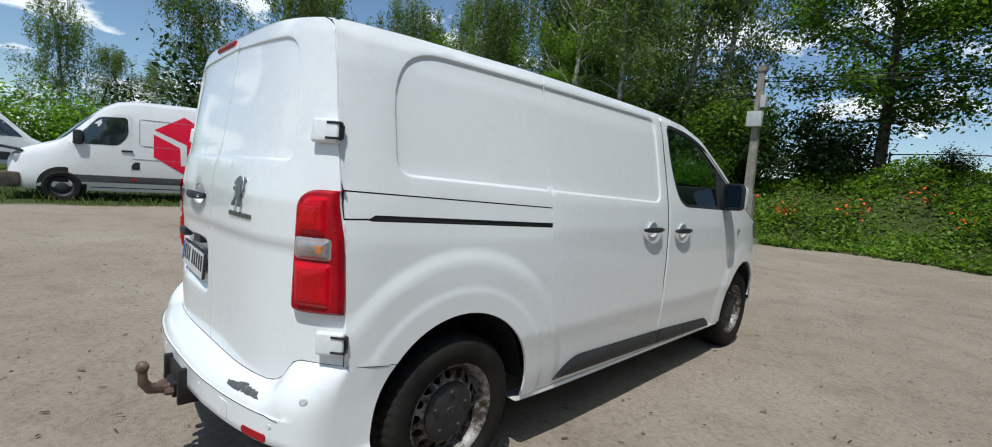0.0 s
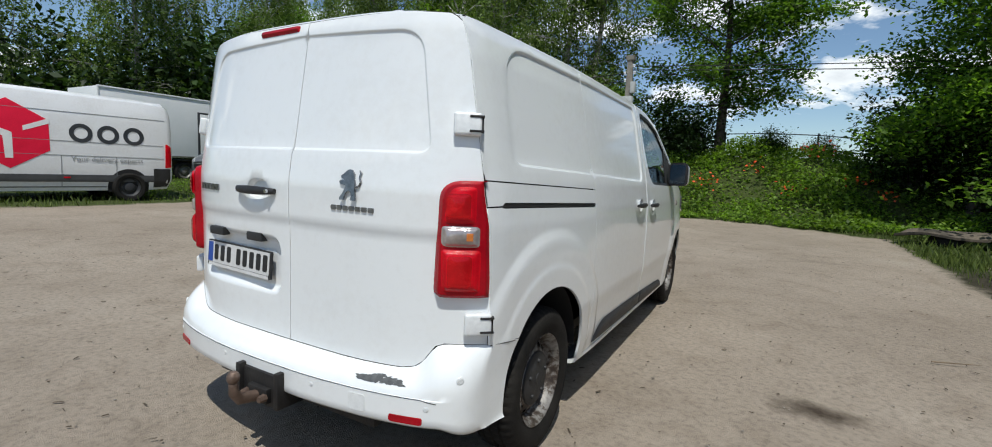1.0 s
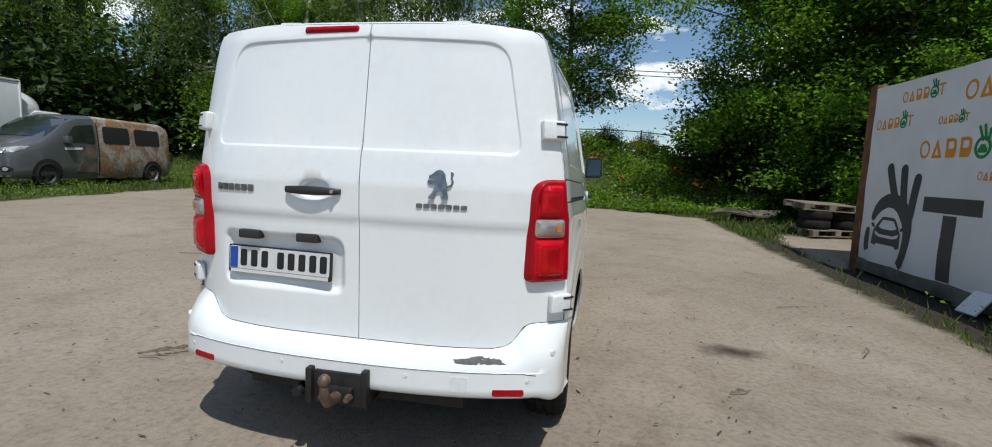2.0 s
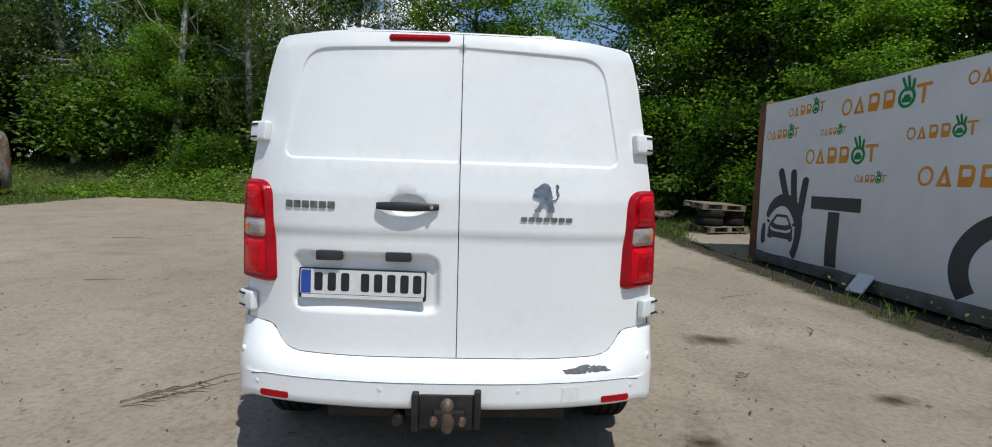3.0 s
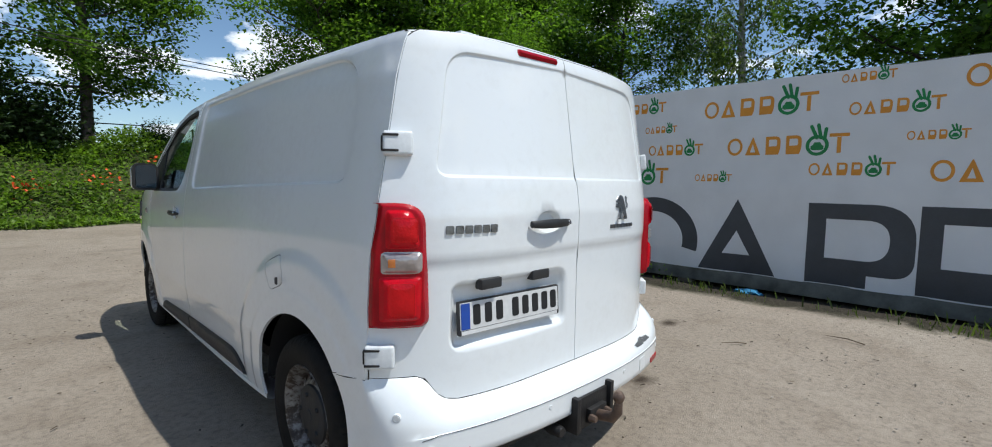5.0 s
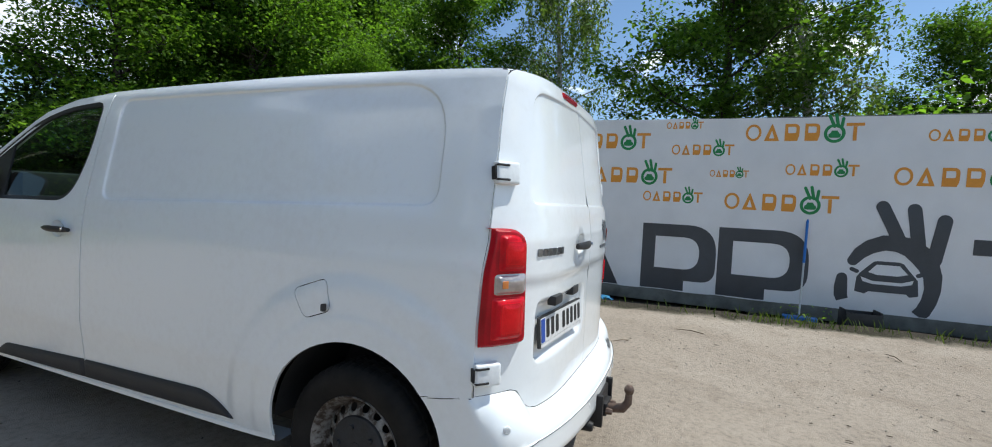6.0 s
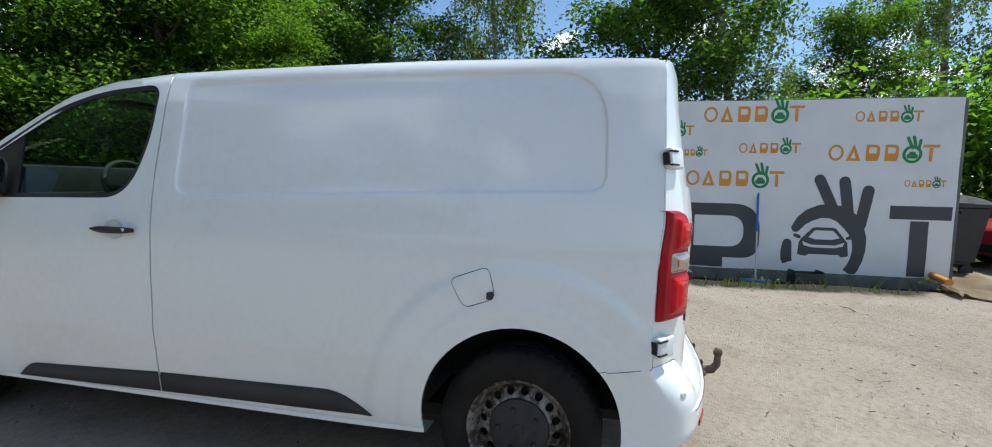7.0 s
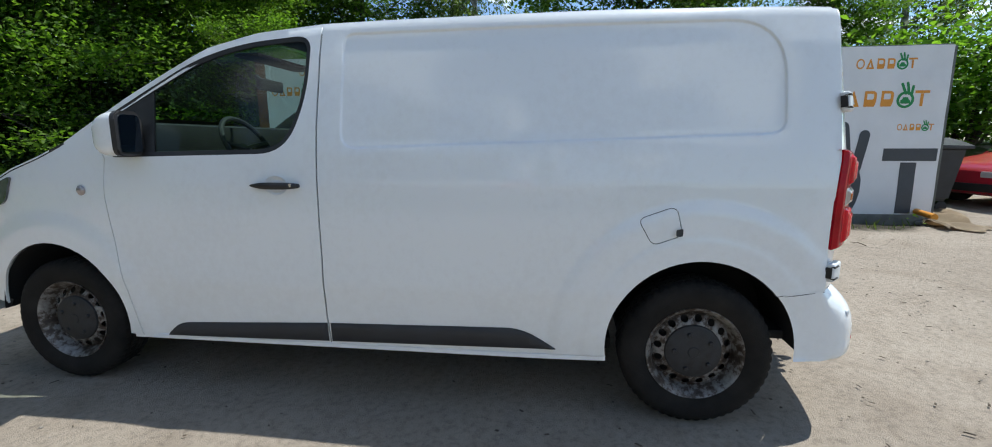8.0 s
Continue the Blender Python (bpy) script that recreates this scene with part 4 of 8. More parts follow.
# tail lamps wrap the corner
def tail_lamp(s):
    zs = np.linspace(0.838, 1.255, 20)
    outer = [(seam_x(z) - 0.003, z) for z in zs]
    inner = rounded([(0.95, 1.258, 0.01), (0.742, 1.258, 0.075), (0.732, 0.835, 0.03), (0.95, 0.835, 0.01)], 0.02)
    inner = [tuple(p) for p in inner if p[0] < 0.88]
    o = resample(outer + sorted([p for p in inner if p[1] > 1.17], key=lambda p: -p[0] + (1.26 - p[1])) + sorted([p for p in inner if 0.86 < p[1] <= 1.17], key=lambda p: -p[1]) + sorted([p for p in inner if p[1] <= 0.86], key=lambda p: p[0]), 0.02)
    o = np.array([(s * p[0], p[1]) for p in o])

    def fm(P):
        return rear_out(P, 0.005 + 0.021 * smooth01(signed(o, P) / 0.016 + 0.20))
    lamp = part("tail_lamp", sheet("tail_lamp", o, fm, (), [offset(o, 0.008), offset(o, 0.016)], 0.03, 0.03, lambda P: np.tile(np.array([-0.85 * s, 0.53, 0.0]), (len(P), 1))), DARK_RED, van, "red tail lamp with a clear middle band")
    for nm, z0, z1, mat in (("brake_lens", 1.108, 1.235, RED_LENS), ("indicator_lens", 1.024, 1.098, CLEAR_LENS), ("fog_lens", 0.862, 1.015, RED_LENS)):
        xo = seam_x(0.5 * (z0 + z1)) - 0.030
        q = rounded([(s * xo, z0, 0.012), (s * xo, z1, 0.014), (s * (0.750 if z1 < 1.2 else 0.772), z1, 0.045 if z1 > 1.2 else 0.012), (s * (0.749 if mat is CLEAR_LENS else 0.755), z0, 0.022)], 0.014)
        part(nm, sheet(nm, q, lambda P: rear_out(P, 0.0262 + 0.013 * smooth01(signed(q, P) / 0.016)), (), [offset(q, 0.007), offset(q, 0.014)], 0.03, 0.0, None, (), (0, -1, 0)), mat, lamp)
        if mat is CLEAR_LENS:
            part("bulb", boxed(-0.012, 0.012, -0.014, 0.014, 0.0, 0.004, bevel=0.002), AMBER, lamp, m=on_rear(s * (xo - 0.028), 1.062, 0.0385))
        if mat is RED_LENS:
            xi = 0.5 * (0.755 + xo) + 0.0
            q2 = rounded([(s * (xi - 0.038), z0 + 0.02, 0.012), (s * (xi + 0.03), z0 + 0.02, 0.012), (s * (xi + 0.03), z1 - 0.022, 0.012), (s * (xi - 0.038), z1 - 0.022, 0.012)], 0.012)
            part("reflector_cup", sheet("reflector_cup", q2, lambda P: rear_out(P, 0.0394 + 0.006 * smooth01(signed(q2, P) / 0.012)), (), [offset(q2, 0.010)], 0.02, 0.0, None, (), (0, -1, 0)), RED_CUP, lamp)


tail_lamp(-1)
tail_lamp(1)

# high brake light
q = rounded([(-0.275, 1.833, 0.02), (-0.026, 1.840, 0.012), (-0.028, 1.868, 0.012), (-0.275, 1.863, 0.016)], 0.012)
part("high_brake_lamp", sheet("high_brake_lamp", q, lambda P: rear_out(P, 0.001 + 0.010 * smooth01(signed(q, P) / 0.008)), (), [offset(q, 0.006)], 0.02, 0.02, rear_in), DARK_RED, rdoor[-1], "dark red high brake light")

# rear handle
bm = bmesh.new()
rows = []
for i in range(15):
    t = i / 14
    x = -0.297 + 0.246 * t
    hgt = 0.006 + 0.013 * math.sin(math.pi * (0.12 + 0.8 * t)) ** 0.5
    out_ = 0.004 + 0.026 * math.sin(math.pi * min(1, t * 0.94 + 0.05)) ** 0.55
    rows.append([bm.verts.new((x, 0.097 - out_ - 0.009 * math.cos(a), 1.170 + hgt * math.sin(a))) for a in np.linspace(0, math.tau, 10, endpoint=False)])
for a, b in zip(rows, rows[1:]):
    for j in range(10):
        bm.faces.new((a[j], a[(j + 1) % 10], b[(j + 1) % 10], b[j]))
bm.faces.new(rows[0])
bm.faces.new(rows[-1][::-1])
hd = part("handle", bm, BLACK_PLASTIC, rdoor[-1], "black pull handle")
bm = bmesh.new()
lathe(bm, [(0.0, -0.034), (0.008, -0.034), (0.009, -0.022)], 14, "y", (-0.078, 0.097, 1.170))
part("lock_barrel", bm, CHROME, hd)

# plate, its holder, bars for its characters, the two plate lamps
PY = 0.126
holder = part("plate_holder", plate_mesh("plate_holder", rounded([(-0.262, -0.062, 0.008), (0.262, -0.062, 0.008), (0.262, 0.062, 0.008), (-0.262, 0.062, 0.008)], 0.03), 0.012, Matrix.Translation((-0.358, PY + 0.006, 0.842)) @ pose(0, 0, 0, 0, 0, -4) @ pose(0, 0, 0, 86, 0, 0)), BLACK_PLASTIC, rdoor[-1], "black plate holder")
mp = Matrix.Translation((-0.358, PY + 0.006, 0.842)) @ pose(0, 0, 0, 0, 0, -4) @ pose(0, 0, 0, 86, 0, 0) @ Matrix.Translation((0, 0.006, 0.0125))
plate = part("number_plate", plate_mesh("number_plate", rounded([(-0.255, -0.050, 0.006), (0.255, -0.050, 0.006), (0.255, 0.050, 0.006), (-0.255, 0.050, 0.006)], 0.03), 0.002, mp), PLATE_WHITE, holder, "white plate with a blue end and dark bars")
part("blue_end", plate_mesh("blue_end", rounded([(-0.252, -0.047, 0.004), (-0.212, -0.047, 0), (-0.212, 0.047, 0), (-0.252, 0.047, 0.004)], 0.03), 0.0015, mp @ Matrix.Translation((0, 0, 0.002))), PLATE_BLUE, plate)
for i, u in enumerate((-0.180, -0.125, -0.070, 0.012, 0.066, 0.120, 0.174, 0.226)):
    wd = 0.034
    part("bar", plate_mesh("bar", rounded([(u - wd / 2, -0.036, 0.01), (u + wd / 2, -0.036, 0.01), (u + wd / 2, 0.038, 0.01), (u - wd / 2, 0.038, 0.01)], 0.02), 0.0012, mp @ Matrix.Translation((0, 0, 0.002))), INK, plate)
part("strip", plate_mesh("strip", rounded([(-0.25, -0.008, 0), (0.25, -0.008, 0), (0.25, 0.007, 0), (-0.25, 0.007, 0)], 0.05), 0.003, Matrix.Translation((-0.358, PY + 0.002, 0.789)) @ pose(0, 0, 0, 0, 0, -4) @ pose(0, 0, 0, 86, 0, 0) @ Matrix.Translation((0, 0, 0.010))), PLATE_WHITE, holder)
for x in (-0.490, -0.212):
    part("plate_lamp", boxed(x - 0.052, x + 0.052, 0.100, 0.140, 0.942, 0.982, bevel=0.009), BLACK_PLASTIC, rdoor[-1])

# badges as plain shapes
def rear_plaque(name, u0, u1, v0, v1, r, parent, thick=0.005):
    m = on_rear((u0 + u1) / 2, (v0 + v1) / 2, 0.0)
    m = Matrix.Translation(Vector((0, 0.007 if (v0 + v1) / 2 < 1.05 else 0, 0))) @ m
    a, b = (u1 - u0) / 2, (v1 - v0) / 2
    return part(name, plate_mesh(name, rounded([(-a, -b, r), (a, -b, r), (a, b, r), (-a, b, r)], 0.015), thick, m, 0.001), BADGE, parent)


for i in range(6):
    x = -0.672 + i * 0.0355
    rear_plaque("badge_bar", x, x + 0.029, 1.151, 1.180, 0.004, rdoor[-1])
for i in range(7):
    x = 0.280 + i * 0.0308
    rear_plaque("badge_bar", x, x + 0.025, 1.123, 1.141, 0.004, rdoor[1])
m = on_rear(0.374, 1.222, 0.0)
LION = [(0.0, 1.0), (0.16, 0.97), (0.29, 0.84), (0.30, 0.68), (0.38, 0.52), (0.34, 0.38), (0.46, 0.12), (0.46, 0.0), (0.20, 0.0), (0.18, 0.07), (0.27, 0.12), (0.12, 0.33), (-0.04, 0.30), (-0.17, 0.13), (-0.12, 0.08), (-0.14, 0.0), (-0.40, 0.0), (-0.41, 0.07),
        (-0.30, 0.13), (-0.15, 0.36), (-0.10, 0.48), (-0.42, 0.50), (-0.50, 0.57), (-0.46, 0.64), (-0.20, 0.61), (-0.22, 0.68), (-0.44, 0.71), (-0.42, 0.79), (-0.24, 0.85), (-0.17, 0.94)]
blob = resample([(0.093 * u - 0.004, 0.118 * v - 0.060) for u, v in LION], 0.012)
bm = bmesh.new()
tube(bm, [m @ Vector((0.093 * u, 0.118 * v - 0.060, 0.004)) for u, v in ((0.32, 0.42), (0.52, 0.47), (0.60, 0.60), (0.52, 0.74), (0.57, 0.88), (0.50, 0.96))], [0.004, 0.0038, 0.0036, 0.0034, 0.005, 0.003], 6)
part("emblem_curl", bm, BADGE, rdoor[1])
part("emblem", plate_mesh("emblem", blob, 0.007, m, 0.002), BADGE, rdoor[1], "plain chrome emblem")

# -- rear bumper: profiles swept round the plan of the tail
PLAN_X = [0.0, 0.20, 0.33, 0.50, 0.60, 0.68, 0.74, 0.79, 0.835, 0.868, 0.888, 0.900, 0.906, 0.910, 0.914, 0.918]
PLAN_Y = [-0.010, -0.007, 0.001, 0.022, 0.041, 0.060, 0.078, 0.099, 0.126, 0.155, 0.186, 0.226, 0.280, 0.340, 0.405, 0.468]
PLAN_S = np.concatenate([[0.0], np.cumsum(np.hypot(np.diff(PLAN_X), np.diff(PLAN_Y)))])
PLAN_END = PLAN_S[-1]
SEAM_IN = PLAN_S[11]


def bumper_plan(t):
    """Plan of the bumper's face, t in -1..1 by its length: x, y."""
    a = abs(t) * PLAN_END
    x = sum(float(np.interp(min(PLAN_END, max(-a, a + d)) if a + d > 0 else -(a + d), PLAN_S, PLAN_X)) * (1 if a + d > 0 else -1) for d in (-0.02, 0.0, 0.02)) / 3
    y = sum(float(np.interp(abs(a + d), PLAN_S, PLAN_Y)) for d in (-0.02, 0.0, 0.02)) / 3
    return math.copysign(x, t), y


def bumper_inner(t):
    """Where the bumper's upper edge meets the body behind bumper_plan(t)."""
    a = abs(t) * PLAN_END
    xs = seam_x(0.655)
    if a < SEAM_IN:
        x = xs * (a / SEAM_IN) ** 1.0
        x = min(x, xs)
        y = float(rear_y(np.array(x), np.array(0.60))) + 0.006
    else:
        k = (a - SEAM_IN) / (PLAN_END - SEAM_IN)
        y = float(rear_y(np.array(xs), np.array(0.60))) + k * (0.465 - float(rear_y(np.array(xs), np.array(0.60))))
        x = float(body_w(np.array(y), np.array(0.645)) + side_relief(np.array([[y, 0.645]]))[0]) + 0.002
    return math.copysign(x, t), y


ts = np.linspace(-1, 1, 121)
V, F = [], []
PROF = [(0.0, 0.368, 0.0), (0.10, 0.372, 0.0), (0.22, 0.386, 0.0), (0.36, 0.41, 0.0), (0.5, 0.445, 0.0), (0.62, 0.474, 0.0), (0.64, 0.479, 0.0)] + [(0.66 + 0.34 * k, None, k) for k in (0.0, 0.12, 0.25, 0.4, 0.55, 0.7, 0.82, 0.92, 1.0)]
NV = len(PROF)
for t in ts:
    x, y = bumper_plan(t)
    xi, yi = bumper_inner(t)
    ztop_ = float(np.interp(abs(xi), [p[0] for p in foot], [p[1] for p in foot])) - 0.001
    horn = (ztop_ - 0.543) / 0.113
    low = -0.030 * float(smooth01((abs(x) - 0.80) / 0.09))
    if y > 0.27:
        ztop_ -= 0.005
    if y > 0.36:
        ztop_ -= 0.02 * (y - 0.36) / 0.1
    d = Vector((xi - x, yi - y, 0))
    dn = d.normalized() if d.length > 1e-6 else Vector((0, 1, 0))
    first = len(V)
    for q, z, k in PROF:
        if z is not None:
            under = 0.034 * max(0.0, 1 - q / 0.22) ** 1.6 * (1.0 if y < 0.25 else 0.25)
            V.append((x + dn.x * under, y + dn.y * under, z + low * max(0.0, (0.48 - z) / 0.112)))
        else:
            g = (1 - horn) * k ** 1.35 + horn * k ** 2.2
            crease = 0.010 * (1 - k) * float(smooth01((0.84 - abs(x)) / 0.10))
            zz = 0.4805 + (ztop_ - 0.4805) * ((1 - horn) * (1 - (1 - k) ** 1.5) + horn * k)
            V.append((x + d.x * g + dn.x * crease * (1 - g), y + d.y * g + dn.y * crease * (1 - g), zz))
    # the ends follow the wheel arch
    for i in range(first, len(V)):
        vx, vy, vz = V[i]
        lim = AXLE_R - math.sqrt(max(0.01, ARCH_R ** 2 - (vz - ARCH_Z) ** 2)) - 0.001
        V[i] = (vx, vy if vy < 0.30 else 0.30 + (vy - 0.30) * (lim - 0.30) / 0.168, vz)
for i in range(len(ts) - 1):
    for v in range(NV - 1):
        a = i * NV + v
        F.append((a, a + NV, a + NV + 1, a + 1))
bumper = part("rear_bumper", mesh_of("rear_bumper", V, F), WHITE, van, "white plastic bumper, scraped black at one corner", angle=50)
# unseen filler behind the bumper, added to stop sun leaking onto the ground
bm = boxed(-0.68, 0.68, 0.135, 0.34, 0.39, 0.53, bevel=0.01)
for s in (-1, 1):
    box(bm, min(s * 0.685, s * 0.82), max(s * 0.685, s * 0.82), 0.20, 0.34, 0.39, 0.52, bevel=0.01)
part("bumper_sun_stop", bm, SEAL, bumper)

# dark joint between the bumper's ends and the sides
for s in (-1, 1):
    y0, z0 = min(SEAM_REAR, key=lambda p: p[1])
    run = np.array([(y0 + (0.455 - y0) * k, z0 + (0.632 - z0) * k) for k in np.linspace(0.02, 1.0, 9)])
    bm = bmesh.new()
    tube(bm, [Vector(q) for q in side_map(s)(run)], 0.0015, 6)
    part("bumper_joint", bm, SEAL, bumper)


def on_bumper(x, z, lift=0.001):
    lo, hi = 0.0, 0.99
    for _ in range(40):
        mid = (lo + hi) / 2
        lo, hi = (mid, hi) if bumper_plan(mid)[0] < abs(x) else (lo, mid)
    t = math.copysign(lo, x)
    x0, y0 = bumper_plan(t - 0.004)
    x1, y1 = bumper_plan(t + 0.004)
    xc, yc = bumper_plan(t)
    u = Vector((x1 - x0, y1 - y0, 0)).normalized()
    w = u.cross(Vector((0, 0, 1)))
    p = Vector((xc, yc, z)) + w * lift
    return Matrix(((u.x, 0, w.x, p.x), (u.y, 0, w.y, p.y), (u.z, 1, w.z, p.z), (0, 0, 0, 1)))


for x, z in ((-0.868, 0.55), (0.868, 0.55), (-0.775, 0.442), (-0.262, 0.452), (0.285, 0.452), (0.768, 0.448)):
    m = on_bumper(x, z, -0.022 if z > 0.5 else -0.0145)
    bm = bmesh.new()
    rad = 0.014 if z > 0.5 else 0.0105
    lathe(bm, [(0.0, 0.0165), (0.6 * rad, 0.0165), (0.66 * rad, 0.0145), (0.72 * rad, 0.0162), (rad, 0.015), (1.1 * rad, 0.0)], 20, "z")
    bmesh.ops.transform(bm, matrix=m, verts=bm.verts)
    part("parking_sensor", bm, WHITE_PLASTIC, bumper)
for s in (-1, 1):
    m = on_bumper(s * 0.695, 0.402, -0.0105)
    part("bumper_reflector", plate_mesh("bumper_reflector", rounded([(-0.064, -0.014, 0.008), (0.064, -0.014, 0.008), (0.064, 0.013, 0.008), (-0.064, 0.013, 0.008)], 0.012), 0.013, m, 0.003), DARK_RED, bumper, "red bumper reflector")
m = on_bumper(0.50, 0.432, -0.0035)
part("tow_eye_cover", plate_mesh("tow_eye_cover", rounded([(-0.036, -0.032, 0.008), (0.036, -0.032, 0.008), (0.036, 0.032, 0.008), (-0.036, 0.032, 0.008)], 0.012), 0.005, m, 0.0015), WHITE_PLASTIC, bumper)
# scraped patch: slivers of bare plastic that lie on the ledge
rng = random.Random(4)
bm = bmesh.new()


def on_ledge(x, k):
    """A place on the bumper's upper ledge, k from the crease to the doors."""
    lo, hi = 0.0, 0.99
    for _ in range(30):
        mid = (lo + hi) / 2
        lo, hi = (mid, hi) if bumper_plan(mid)[0] < x else (lo, mid)
    x0, y0 = bumper_plan(lo)
    xi, yi = bumper_inner(lo)
    g = k ** 1.35
    dn = Vector((xi - x0, yi - y0, 0)).normalized()
    c = 0.010 * (1 - k) * (1 - g)
    return Vector((x0 + (xi - x0) * g + dn.x * c, y0 + (yi - y0) * g + dn.y * c - 0.001, 0.4805 + 0.0655 * (1 - (1 - k) ** 1.5) + 0.0016))


for i in range(120):
    u = 0.50 + 0.25 * rng.random()
    k = 0.34 + 0.30 * rng.random() * (1 - abs(u - 0.62) / 0.15)
    ln, wd = rng.uniform(0.02, 0.05), rng.uniform(0.03, 0.08)
    if u > 0.705:
        ln, wd = rng.uniform(0.008, 0.02), rng.uniform(0.01, 0.05)
        k = 0.33 + 0.2 * rng.random()
    tilt = rng.uniform(-0.05, 0.05)
    vs = [bm.verts.new(on_ledge(u + a * ln / 2, max(0.05, min(0.95, k + b * wd + a * tilt)))) for a, b in ((-1, 0), (-0.3, -1), (0.7, -0.7), (1, 0.1), (0.5, 1), (-0.4, 0.8))]
    for v_ in vs:
        v_.co += Vector((0, -0.0004, 0.0010)) * (0.4 + 0.012 * i)
    bm.faces.new(vs)
part("scrape", bm, SCRATCH, bumper, "scraped bare dark plastic", smooth=False)

# dark thread along the bumper, the shade of its pressed crease put into colour
bm = bmesh.new()
tube(bm, [on_bumper(x, 0.482 - 0.012 * float(smooth01((abs(x) - 0.74) / 0.06)), 0.0003).translation for x in np.linspace(-0.80, 0.80, 61)], 0.0014, 6)
part("crease_shade_line", bm, GREY_PLASTIC, bumper)

# tow bar
bm = boxed(-0.105, 0.115, -0.022, 0.055, 0.300, 0.440, bevel=0.008)
box(bm, -0.132, -0.105, -0.040, 0.10, 0.30, 0.452, bevel=0.006)
box(bm, 0.112, 0.138, -0.040, 0.10, 0.31, 0.462, bevel=0.006)
box(bm, -0.5, 0.5, 0.12, 0.20, 0.28, 0.35, bevel=0.01)
box(bm, -0.045, 0.075, -0.045, -0.018, 0.322, 0.385, bevel=0.006)
towbar = part("tow_bar", bm, DARK_METAL, van, "black steel tow bar with a rusty ball")
bm = bmesh.new()
tube(bm, [(0.012, 0.02, 0.352), (0.012, -0.045, 0.348), (0.012, -0.115, 0.36), (0.012, -0.138, 0.392), (0.012, -0.140, 0.43)], [0.024, 0.024, 0.023, 0.02, 0.017], 12)
lathe(bm, [(0.0, 0.0255), (0.012, 0.0235), (0.021, 0.0135), (0.025, 0.0), (0.021, -0.0145), (0.016, -0.022), (0.018, -0.03)], 18, "z", (0.012, -0.140, 0.457))
part("tow_ball", bm, RUSTY_BALL, towbar)
for x in (-0.062, 0.085):
    bm = bmesh.new()
    lathe(bm, [(0.0, -0.03), (0.013, -0.03), (0.015, -0.018), (0.017, 0.0)], 6, "y", (x * 0.75 + 0.003, -0.042, 0.352))
    part("bolt", bm, RUSTY_BALL, towbar)
bm = bmesh.new()
lathe(bm, [(0.0, -0.03), (0.02, -0.03), (0.024, -0.02), (0.026, 0.03), (0.015, 0.07)], 16, "y", (-0.19, 0.02, 0.325))
part("tow_socket", bm, DARK_METAL, towbar)

# -- wheels
RIM_HOLES = [np.array([(0.156 * math.cos(b) + 0.0172 * math.cos(a), 0.156 * math.sin(b) + 0.0172 * math.sin(a)) for a in np.linspace(0, math.tau, 12, endpoint=False)]) for b in np.linspace(0, math.tau, 16, endpoint=False)]


